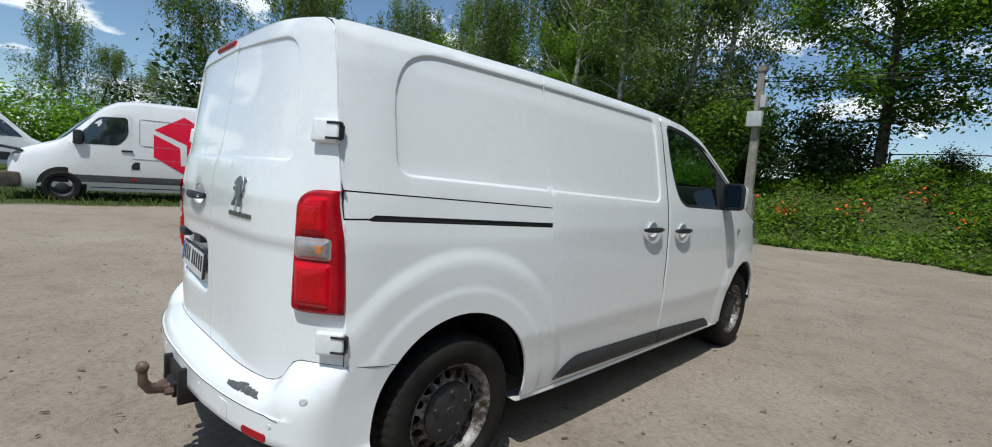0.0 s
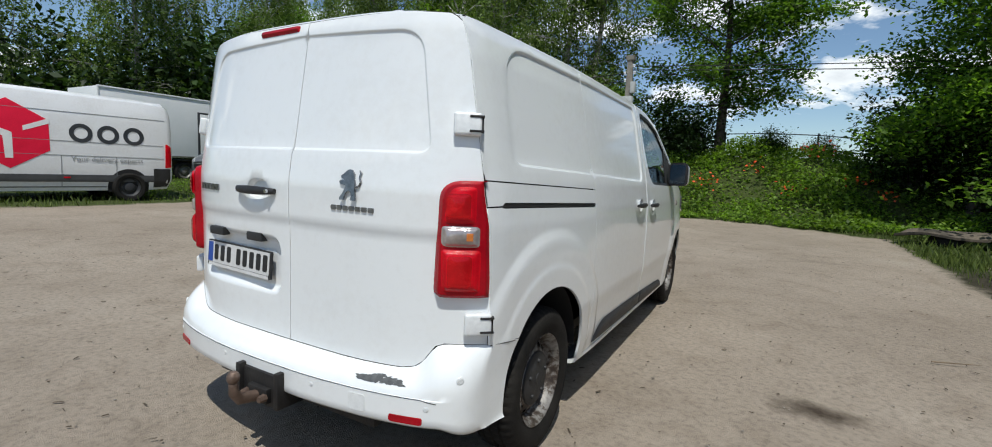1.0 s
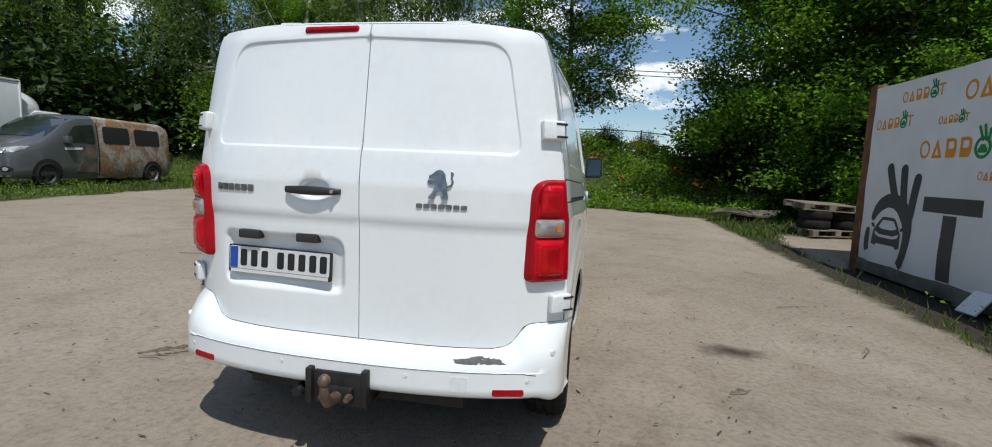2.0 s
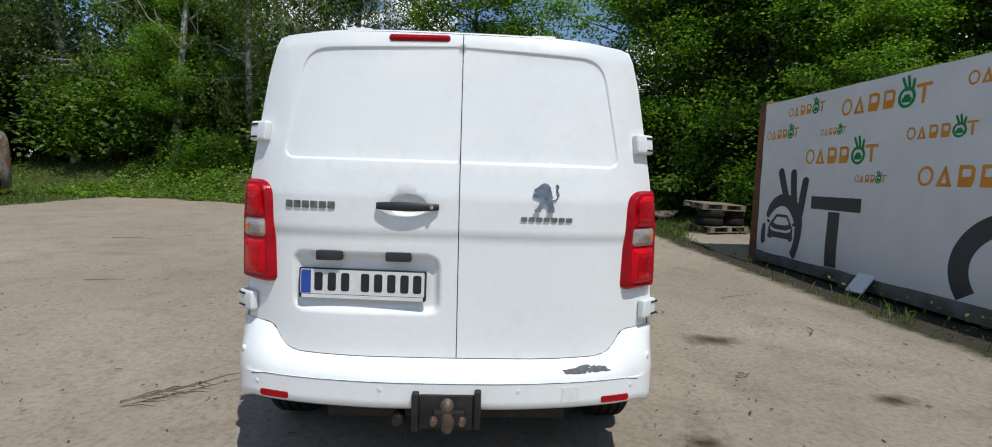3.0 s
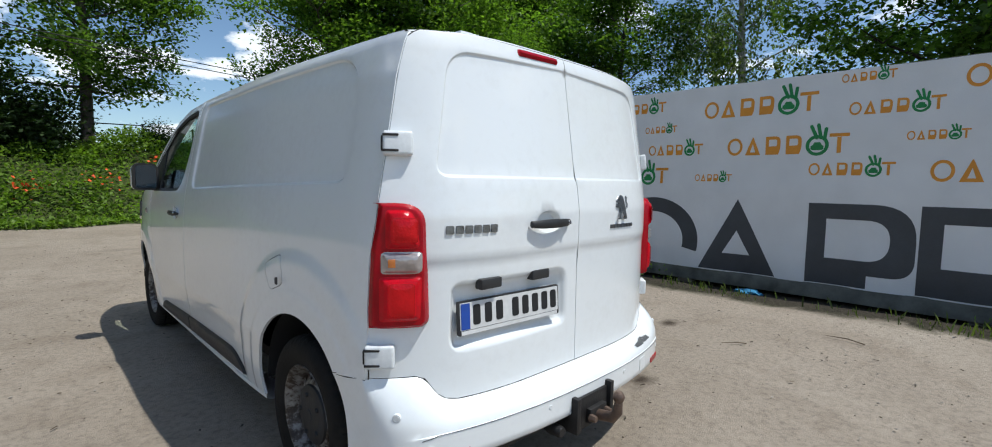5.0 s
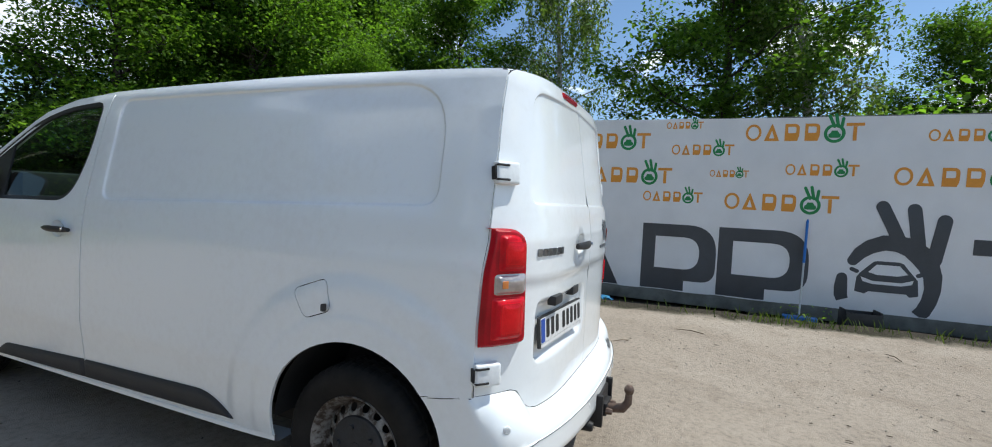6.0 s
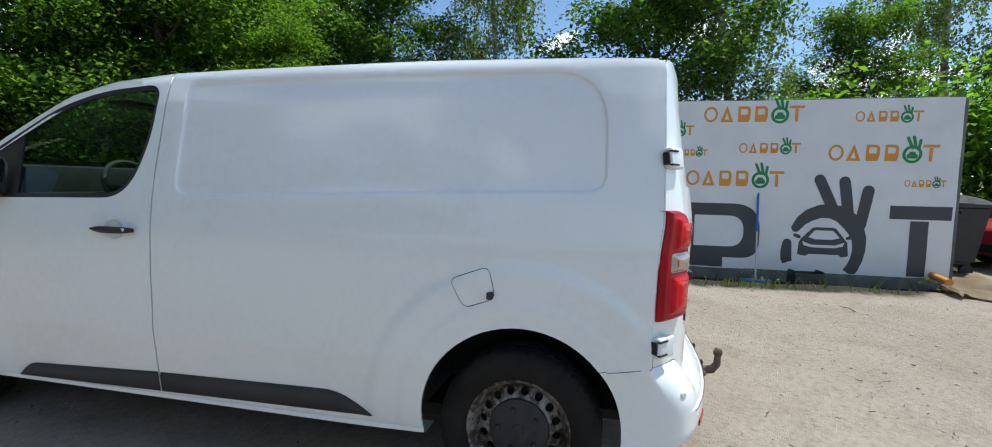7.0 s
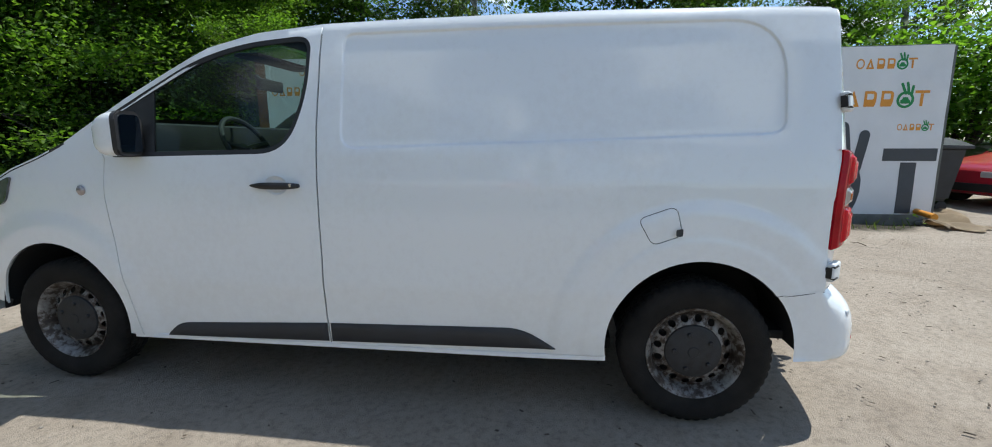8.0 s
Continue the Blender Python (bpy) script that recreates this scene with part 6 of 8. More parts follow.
# wide, middle and narrow marks: start, foot
for u, v in ((-4.46, 2.10), (-5.05, 1.53), (-1.62, 2.05), (-1.32, 1.60), (0.74, 2.14), (0.55, 1.31), (2.27, 1.65), (-3.29, 1.27)):
    small_mark(u, u + 1.25, v, 0.20)
for u, v in ((-5.99, 1.92), (-5.51, 2.21), (-3.47, 1.74), (-2.88, 2.19), (-2.36, 1.63), (-0.12, 1.97), (-0.45, 1.37), (1.20, 1.74), (2.55, 2.13)):
    small_mark(u, u + 0.76, v, 0.13)
for u, v in ((-4.79, 1.89), (-4.12, 1.30), (-2.42, 1.92), (-1.70, 1.30), (-0.2, 2.30), (0.36, 1.70), (3.15, 1.34)):
    small_mark(u, u + 0.46, v, 0.085)

# ---- other vehicles in the yard ----
DARK_GLASS = surface("dark_car_glass", (0.012, 0.018, 0.018), (0.03, 0.038, 0.036), 2, (0.04, 0.08), spec=0.8, coat=1.0)
CRIMSON = surface("crimson_print", (0.70, 0.006, 0.040), (0.78, 0.008, 0.050), 4, (0.55, 0.65), spec=0.25)
CHARCOAL = surface("charcoal_print", (0.03, 0.033, 0.038), (0.045, 0.048, 0.054), 4, (0.35, 0.45))
PALE_PRINT = surface("pale_print", (0.70, 0.70, 0.70), (0.78, 0.78, 0.78), 4, (0.35, 0.45))
def burnt_metal():
    """Body sheet after a fire: ash, soot, brown scale and orange rust in large blotches."""
    m, nt, b = mat_new("burnt_metal")
    n1, n2, n3 = noise_node(nt, 1.5, 6, 0.62, distortion=0.8), noise_node(nt, 14, 5, 0.7), noise_node(nt, 70, 3, 0.6)
    big = ramp_node(nt, n1.outputs["Fac"], [(0.30, (0.12, 0.12, 0.125)), (0.42, (0.40, 0.36, 0.31)), (0.53, (0.24, 0.15, 0.095)), (0.64, (0.36, 0.15, 0.045)), (0.74, (0.10, 0.05, 0.03))])
    small = ramp_node(nt, n2.outputs["Fac"], [(0.35, (0.55,) * 3), (0.6, (1.1,) * 3)])
    nt.links.new(mix_node(nt, 1.0, big.outputs[0], small.outputs[0], "MULTIPLY"), b.inputs["Base Color"])
    b.inputs["Roughness"].default_value = 0.85
    bump_node(nt, b, n3.outputs["Fac"], 0.4, 0.004)
    return m


BURNT = burnt_metal()
SOOT = surface("sooty_metal", (0.02, 0.018, 0.016), (0.16, 0.13, 0.10), 3.5, (0.8, 0.95), bump=0.5, fine=30)
BOX_WHITE = surface("box_body_white", (0.74, 0.76, 0.77), (0.82, 0.83, 0.84), 1.2, (0.4, 0.55))
LAMP_GLASS = lens_mat("head_lamp", (0.62, 0.64, 0.66))


def section(hw, zb, zt):
    """Right half of a cross-section, foot to crown."""
    h = zt - zb
    return [(hw * 0.93, zb), (hw * 0.985, zb + 0.10 * h), (hw, zb + 0.30 * h), (hw * 0.995, zb + 0.46 * h), (hw * 0.965, zb + 0.70 * h), (hw * 0.925, zb + 0.86 * h),
            (hw * 0.86, zb + 0.95 * h), (hw * 0.70, zb + 0.99 * h), (hw * 0.35, zt + 0.004), (0.0, zt + 0.010)]


def body_loft(stations):
    V, F, k = [], [], 0
    for y, hw, zb, zt in stations:
        half_ = section(hw, zb, zt)
        ring = [(x, y, z) for x, z in half_] + [(-x, y, z) for x, z in reversed(half_[:-1])]
        k = len(ring)
        V += ring
    for i in range(len(stations) - 1):
        for j in range(k):
            a, b = i * k + j, i * k + (j + 1) % k
            F.append((a, b, b + k, a + k))
    F.append(tuple(range(k)))
    F.append(tuple(reversed(range(len(V) - k, len(V)))))
    return mesh_of("body", V, F)


def side_at(stations, y, z):
    ys = [s[0] for s in stations]
    hw, zb, zt = (float(np.interp(y, ys, [s[i] for s in stations])) for i in (1, 2, 3))
    sec = section(hw, zb, zt)
    return float(np.interp(z, [p[1] for p in sec], [p[0] for p in sec]))


def on_side(name, stations, s, outline, mat, parent, label="", lift=0.008, holes=()):
    """A panel laid on the side of a lofted body; outline as (along, up)."""
    o = resample(outline, 0.12)

    def fm(P):
        return np.array([(s * (side_at(stations, p[0], p[1]) + lift), p[0], p[1]) for p in P])
    return part(name, sheet(name, o, fm, holes, (), 0.15, 0.02, lambda P: np.tile(np.array([-s, 0.0, 0.0]), (len(P), 1))), mat, parent, label)


def on_front(st, length, outline, lift):
    """A panel that hugs the nose of a lofted body, front at +y; outline as (across, up), stations from the front."""
    ys = np.linspace(0.0, 1.2, 241)
    o = np.array(resample(outline, 0.04))

    def fm(P):
        out = []
        for x, z in P:
            deep = next((y for y in ys if side_at(st, y, z) >= abs(x) and np.interp(y, [q[0] for q in st], [q[3] for q in st]) >= z), 1.2)
            k = min(1.0, abs(x) / 0.95) ** 4
            out.append((x + math.copysign(lift * k, x), length - deep + lift * (1 - 0.5 * k), z))
        return np.array(out)
    return sheet("panel", o, fm, (), (), 0.04, 0.02, lambda P: np.tile(np.array([0.0, -1.0, 0.0]), (len(P), 1)))


def plain_wheel(parent, x, y, r, s, cap=GREY_PLASTIC):
    w = new("wheel")
    w.parent = parent
    w.matrix_basis = pose(x, y, r, 0, 0, 0 if s > 0 else 180)
    bm = bmesh.new()
    lathe(bm, [(0.62 * r, 0.06), (0.70 * r, 0.10), (0.88 * r, 0.11), (0.97 * r, 0.09), (r, 0.05), (r, -0.05), (0.97 * r, -0.10), (0.6 * r, -0.10)], 36, "x")
    part("tyre", bm, TYRE, w)
    bm = bmesh.new()
    lathe(bm, [(0.0, 0.07), (0.12 * r, 0.075), (0.30 * r, 0.055), (0.34 * r, 0.03), (0.48 * r, 0.02), (0.52 * r, 0.05), (0.62 * r, 0.085), (0.65 * r, 0.07)], 30, "x")
    part("rim", bm, cap, w)
    return w


def arch_plate(st, parent, s, y, r, z):
    pts = [(y + r * math.cos(a), z + r * math.sin(a)) for a in np.linspace(-0.3, math.pi + 0.3, 20)]
    # a flat black plate puts the shade of the wheel opening into colour
    on_side("arch_shade", st, s, pts, SEAL, parent, lift=0.004)


MOULD_GREY = surface("grey_rubber_moulding", (0.050, 0.052, 0.056), (0.080, 0.082, 0.086), 6, (0.6, 0.75))
# grey of the door joints, and of crease shade put into colour
FAINT_LINE = surface("grey_joint_and_crease_shade", (0.20, 0.21, 0.22), (0.27, 0.28, 0.29), 6, (0.6, 0.7))
# delivery van: front towards local +y
def delivery_van():
    L = 6.2
    st = [(0.0, 0.70, 0.40, 0.90), (0.06, 0.80, 0.33, 1.02), (0.25, 0.92, 0.28, 1.16), (0.75, 0.99, 0.27, 1.36), (0.95, 0.99, 0.27, 1.52), (1.30, 0.99, 0.27, 1.92), (1.60, 0.99, 0.27, 2.22), (1.85, 0.99, 0.27, 2.37), (2.2, 0.99, 0.27, 2.44), (3.2, 0.99, 0.27, 2.47), (5.5, 0.98, 0.27, 2.47), (6.02, 0.96, 0.30, 2.44), (6.12, 0.93, 0.45, 2.36), (6.16, 0.90, 0.5, 2.25)]
    st = [(L - 0.0 - y, hw, zb, zt) for y, hw, zb, zt in reversed(st)]
    f = lambda y: L - y  # from the front
    v = thing("delivery_van", "white high-roof delivery van with a crimson cube print, front end damaged", "van", pose(-12.5, 5.68, 0.16, 0, 0, 180 - 4.3))
    part("body", body_loft(st), WHITE_OLD, v)
    for s in (1, -1):
        win = rounded([(f(1.02), 1.32, 0.05), (f(1.12), 1.48, 0.06), (f(1.50), 1.96, 0.10), (f(2.02), 2.00, 0.08), (f(2.04), 1.58, 0.14), (f(1.85), 1.34, 0.10)], 0.1)
        d = on_side("front_door", st, s, rounded([(f(0.98), 0.42, 0.05), (f(0.96), 1.36, 0.05), (f(1.48), 2.04, 0.1), (f(2.09), 2.08, 0.06), (f(2.09), 0.42, 0.05)], 0.1), WHITE_OLD, v, lift=0.006)
        on_side("window_pane", st, s, win, DARK_GLASS, d, lift=0.012)
        on_side("side_moulding", st, s, rounded([(f(1.02), 0.47, 0.04), (f(1.02), 0.63, 0.05), (f(5.95), 0.63, 0.01), (f(5.95), 0.47, 0.01)], 0.1), MOULD_GREY, v, lift=0.014)
        on_side("sill_line", st, s, [(f(1.35), 0.345), (f(1.35), 0.365), (f(4.76), 0.365), (f(4.76), 0.345)], SEAL, v, lift=0.004)
        for y in (2.14, 4.04):
            on_side("side_marker", st, s, rounded([(f(y - 0.06), 0.550, 0.015), (f(y - 0.06), 0.585, 0.015), (f(y + 0.06), 0.585, 0.015), (f(y + 0.06), 0.550, 0.015)], 0.03), RED_LENS, v, lift=0.022)
        on_side("rear_quarter_trim", st, s, [(f(5.72), 0.34), (f(5.72), 0.80), (f(6.1), 0.80), (f(6.1), 0.5), (f(6.02), 0.36)], BLACK_PLASTIC, v, lift=0.02)
        on_side("tail_lamp", st, s, rounded([(f(5.98), 0.82, 0.02), (f(6.0), 1.42, 0.02), (f(6.12), 1.36, 0.03), (f(6.13), 0.84, 0.02)], 0.1), RED_LENS, v, lift=0.02)
        # grey strips paint the shade along the pressed creases
        for y0, y1, z in ((2.32, 6.0, 1.99), (2.32, 5.95, 1.36), (2.12, 5.95, 1.05)):
            on_side("crease_shade_line", st, s, [(f(y0), z), (f(y0), z + 0.008), (f(y1), z + 0.008), (f(y1), z)], FAINT_LINE, v, lift=0.0085)
        # thin grey outline paints the shaded edge of the pressed field
        field = rounded([(f(2.24), 1.37, 0.06), (f(2.24), 2.00, 0.06), (f(2.98), 2.00, 0.04), (f(2.98), 1.37, 0.04)], 0.05)
        on_side("pressed_field", st, s, field, FAINT_LINE, v, lift=0.004, holes=[offset(resample(field, 0.05), 0.011)])
        for y in (3.95, 4.95):
            on_side("door_joint", st, s, [(f(y), 0.35), (f(y), 1.05), (f(y + 0.010), 1.05), (f(y + 0.010), 0.35)], FAINT_LINE, v, lift=0.0085)
        # crimson cube: hexagon, with three pale seams
        c, w, zc, hh = 3.15, 0.63, 1.455, 0.71
        hexa = [(f(c), zc + hh), (f(c + w), zc + 0.32), (f(c + w), zc - 0.32), (f(c), zc - hh), (f(c - w), zc - 0.32), (f(c - w), zc + 0.32)]
        cube = on_side("crimson_hexagon", st, s, hexa, CRIMSON, v, "crimson hexagon print", lift=0.007)
        on_side("pale_seam", st, s, [(f(c - w - 0.01), zc + 0.33), (f(c - w), zc + 0.22), (f(c - 0.09), zc - 0.06), (f(c - 0.07), zc - 0.5), (f(c + 0.05), zc - 0.5), (f(c + 0.05), zc + 0.02)], PALE_PRINT, cube, lift=0.011)
        on_side("pale_seam", st, s, [(f(c + 0.22), zc + 0.07), (f(c + 0.22), zc + 0.17), (f(c + w + 0.01), zc + 0.36), (f(c + w + 0.01), zc + 0.25)], PALE_PRINT, cube, lift=0.011)
        # dark print as three plain rings
        for i in range(3):
            y = 4.10 + 0.50 * i
            on_side("print_ring", st, s, ring_shape(f(y + 0.22), 1.55, 0.21, 0.21, 24), CHARCOAL, v, lift=0.0095, holes=[ring_shape(f(y + 0.22), 1.55, 0.125, 0.125, 16)])
        on_side("door_handle", st, s, rounded([(f(1.90), 1.20, 0.02), (f(1.90), 1.245, 0.02), (f(2.12), 1.245, 0.02), (f(2.12), 1.20, 0.02)], 0.05), BLACK_PLASTIC, v, lift=0.03)
        on_side("fuel_flap", st, s, [(f(2.10), 0.80), (f(2.10), 0.90), (f(2.16), 0.98), (f(2.25), 0.98), (f(2.25), 0.80)], BLACK_PLASTIC, v, lift=0.008)
        for y in (0.87, 5.20):
            arch_plate(st, v, s, f(y), 0.42, 0.36)
            plain_wheel(v, s * 0.92, f(y), 0.345, s)
        part("door_mirror", boxed(s * 1.02 - 0.07, s * 1.02 + 0.1, f(1.22), f(1.05), 1.30, 1.62, bevel=0.05), BLACK_PLASTIC, v)
        part("head_lamp", boxed(s * 0.72 - 0.12, s * 0.72 + 0.13, f(0.34), f(0.10), 0.82, 1.02, bevel=0.05), LAMP_GLASS, v)
        # slogan below the print
        if s == 1:
            cu = bpy.data.curves.new("slogan", "FONT")
            cu.body, cu.size, cu.extrude, cu.align_x = "Your delivery experts", 0.155, 0.002, "LEFT"
            tmp = new("slogan_text", cu)
            dg = bpy.context.evaluated_depsgraph_get()
            dg.update()
            me = bpy.data.meshes.new_from_object(tmp.evaluated_get(dg))
            bpy.data.objects.remove(tmp)
            part("slogan", me, surface("grey_print", (0.30, 0.31, 0.32), (0.36, 0.37, 0.38), 4, (0.4, 0.5)), v, smooth=False, m=Matrix.Translation((-(0.985 + 0.008), f(4.12), 0.93)) @ pose(0, 0, 0, 90, 0, -90))
    # windscreen, missing bumper with bare parts
    V = []
    for y, hw, zt in ((0.80, 0.88, 1.40), (1.30, 0.86, 1.93), (1.72, 0.80, 2.29)):
        V += [(-hw * 0.93, f(y), zt - 0.045), (-hw * 0.4, f(y) + 0.02, zt + 0.012), (hw * 0.4, f(y) + 0.02, zt + 0.012), (hw * 0.93, f(y), zt - 0.045)]
    part("windscreen", mesh_of("windscreen", V, [(i * 4 + j, i * 4 + j + 1, i * 4 + j + 5, i * 4 + j + 4) for i in range(2) for j in range(3)]), DARK_GLASS, v)
    bm = boxed(-0.75, 0.75, f(0.02), f(-0.10), 0.34, 0.55, bevel=0.04)
    box(bm, 0.45, 0.95, f(0.20), f(-0.14), 0.30, 0.62, bevel=0.05)
    box(bm, -0.95, -0.45, f(0.20), f(-0.14), 0.30, 0.62, bevel=0.05)
    part("bare_front", bm, SOOT, v, "torn front with bare black parts")
    bm = bmesh.new()
    vs = [bm.verts.new(p) for p in ((-0.85, f(0.25), 1.10), (0.85, f(0.25), 1.10), (0.85, f(-0.22), 1.18), (-0.85, f(-0.22), 1.18), (-0.85, f(0.25), 1.06), (0.85, f(0.25), 1.06), (0.85, f(-0.22), 1.14), (-0.85, f(-0.22), 1.14))]
    for q in ((0, 1, 2, 3), (7, 6, 5, 4), (0, 4, 5, 1), (2, 6, 7, 3), (1, 5, 6, 2), (0, 3, 7, 4)):
        bm.faces.new([vs[i] for i in q])
    part("bonnet_edge", bm, GREY_PLASTIC, v)
    return v


delivery_van()


def minivan():
    """Grey minivan, its rear half burnt out. Front towards local +y."""
    L = 5.3
    st = [(0.0, 0.60, 0.34, 0.80), (0.04, 0.74, 0.28, 0.93), (0.12, 0.83, 0.25, 1.00), (0.35, 0.92, 0.24, 1.11), (0.85, 0.96, 0.23, 1.25), (1.15, 0.96, 0.23, 1.46), (1.55, 0.96, 0.23, 1.76), (1.9, 0.95, 0.23, 1.90), (2.4, 0.95, 0.23, 1.95), (5.0, 0.94, 0.24, 1.93), (5.22, 0.90, 0.30, 1.84), (5.28, 0.85, 0.45, 1.6)]
    f = lambda y: L - y
    front = [s for s in st if s[0] <= 2.4]
    rear = [(2.4, 0.95, 0.23, 1.95)] + [s for s in st if s[0] > 2.4]
    flip = lambda q: [(L - y, hw, zb, zt) for y, hw, zb, zt in reversed(q)]
    sta = flip(st)
    v = thing("minivan", "burnt-out grey minivan with a rusted rear half on the grass", "van", pose(-14.5, 13.08, 0.24, 0, 0, 180 + 4.8) @ Matrix.Diagonal((1, 1, 1.06, 1)))
    part("front_body", body_loft(flip(front)), GREY_PAINT, v, "grey painted front")
    part("rear_body", body_loft(flip(rear)), BURNT, v, "rusted and burnt rear body")
    for s in (1, -1):
        on_side("window_pane", sta, s, rounded([(f(1.38), 1.20, 0.05), (f(1.75), 1.62, 0.1), (f(2.32), 1.70, 0.06), (f(2.34), 1.18, 0.06)], 0.1), DARK_GLASS, v)
        # black panels: the shade inside the empty windows put into colour
        for y0, y1 in ((2.62, 3.55), (3.75, 4.75)):
            on_side("shaded_window_panel", sta, s, rounded([(f(y0), 1.20, 0.1), (f(y0), 1.68, 0.1), (f(y1), 1.68, 0.1), (f(y1), 1.20, 0.1)], 0.1), SEAL, v, "black panel standing for the shade inside an empty window")
        on_side("scorched_door", sta, s, [(f(2.36), 0.35), (f(2.36), 1.12), (f(1.80), 1.10), (f(1.95), 0.75), (f(1.70), 0.36)], SOOT, v, "scorched door")
        on_side("door_joint", sta, s, [(f(2.42), 0.3), (f(2.42), 1.75), (f(2.46), 1.75), (f(2.46), 0.3)], SEAL, v)
        on_side("name_plate", sta, s, [(f(1.42), 0.98), (f(1.42), 1.04), (f(1.95), 1.06), (f(1.95), 1.0)], PALE_PRINT, v)
        for y in (0.93, 4.42):
            arch_plate(sta, v, s, f(y), 0.40, 0.34)
            plain_wheel(v, s * 0.87, f(y), 0.325, s, STEEL if y > 2 else GREY_PLASTIC)
        part("door_mirror", boxed(s * 1.0 - 0.08, s * 1.0 + 0.1, f(1.55), f(1.38), 1.15, 1.35, bevel=0.05), GREY_PAINT, v)
    V = []
    for y, hw, zt in ((0.92, 0.88, 1.29), (1.30, 0.86, 1.585), (1.70, 0.80, 1.835)):
        V += [(-hw * 0.93, f(y), zt - 0.045), (-hw * 0.4, f(y) + 0.03, zt + 0.012), (hw * 0.4, f(y) + 0.03, zt + 0.012), (hw * 0.93, f(y), zt - 0.045)]
    part("windscreen", mesh_of("windscreen", V, [(i * 4 + j, i * 4 + j + 1, i * 4 + j + 5, i * 4 + j + 4) for i in range(2) for j in range(3)]), DARK_GLASS, v)
    # nose: grille with bright bars, lamps round the corners, lower intake, fog lamps
    part("grille", on_front(st, L, [(-0.50, 0.66), (-0.56, 0.84), (-0.30, 0.88), (0.30, 0.88), (0.56, 0.84), (0.50, 0.66)], 0.006), SEAL, v)
    for i in range(3):
        z = 0.69 + 0.055 * i
        part("grille_bar", on_front(st, L, [(-0.50 - 0.02 * i, z), (-0.50 - 0.02 * i, z + 0.020), (0.50 + 0.02 * i, z + 0.020), (0.50 + 0.02 * i, z)], 0.022), STEEL_GREY if i == 2 else BLACK_PLASTIC, v)
    part("lower_grille", on_front(st, L, [(-0.58, 0.36), (-0.62, 0.47), (0.62, 0.47), (0.58, 0.36)], 0.010), BLACK_PLASTIC, v)
    part("bumper_lip", on_front(st, L, [(-0.80, 0.285), (-0.80, 0.33), (0.80, 0.33), (0.80, 0.285)], 0.030), STEEL_GREY, v)
    for s in (1, -1):
        q = [(s * 0.50, 0.86), (s * 0.54, 0.94), (s * 0.72, 0.99), (s * 0.86, 1.04), (s * 0.87, 0.97), (s * 0.81, 0.87), (s * 0.62, 0.83)]
        lamp = part("head_lamp", on_front(st, L, q[::s], 0.014), LAMP_GLASS, v)
        part("reflector", on_front(st, L, ring_shape(s * 0.68, 0.90, 0.05, 0.045, 16), 0.030), CHROME, lamp)
        part("fog_lamp_pit", on_front(st, L, ring_shape(s * 0.74, 0.47, 0.10, 0.07, 20), 0.012), SEAL, v)
        part("fog_lamp", on_front(st, L, ring_shape(s * 0.74, 0.47, 0.045, 0.045, 16), 0.022), LAMP_GLASS, v)
    part("emblem", on_front(st, L, [(0.0, 0.74), (-0.065, 0.84), (0.0, 0.94), (0.065, 0.84)], 0.035), CHROME, v)
    return v


minivan()


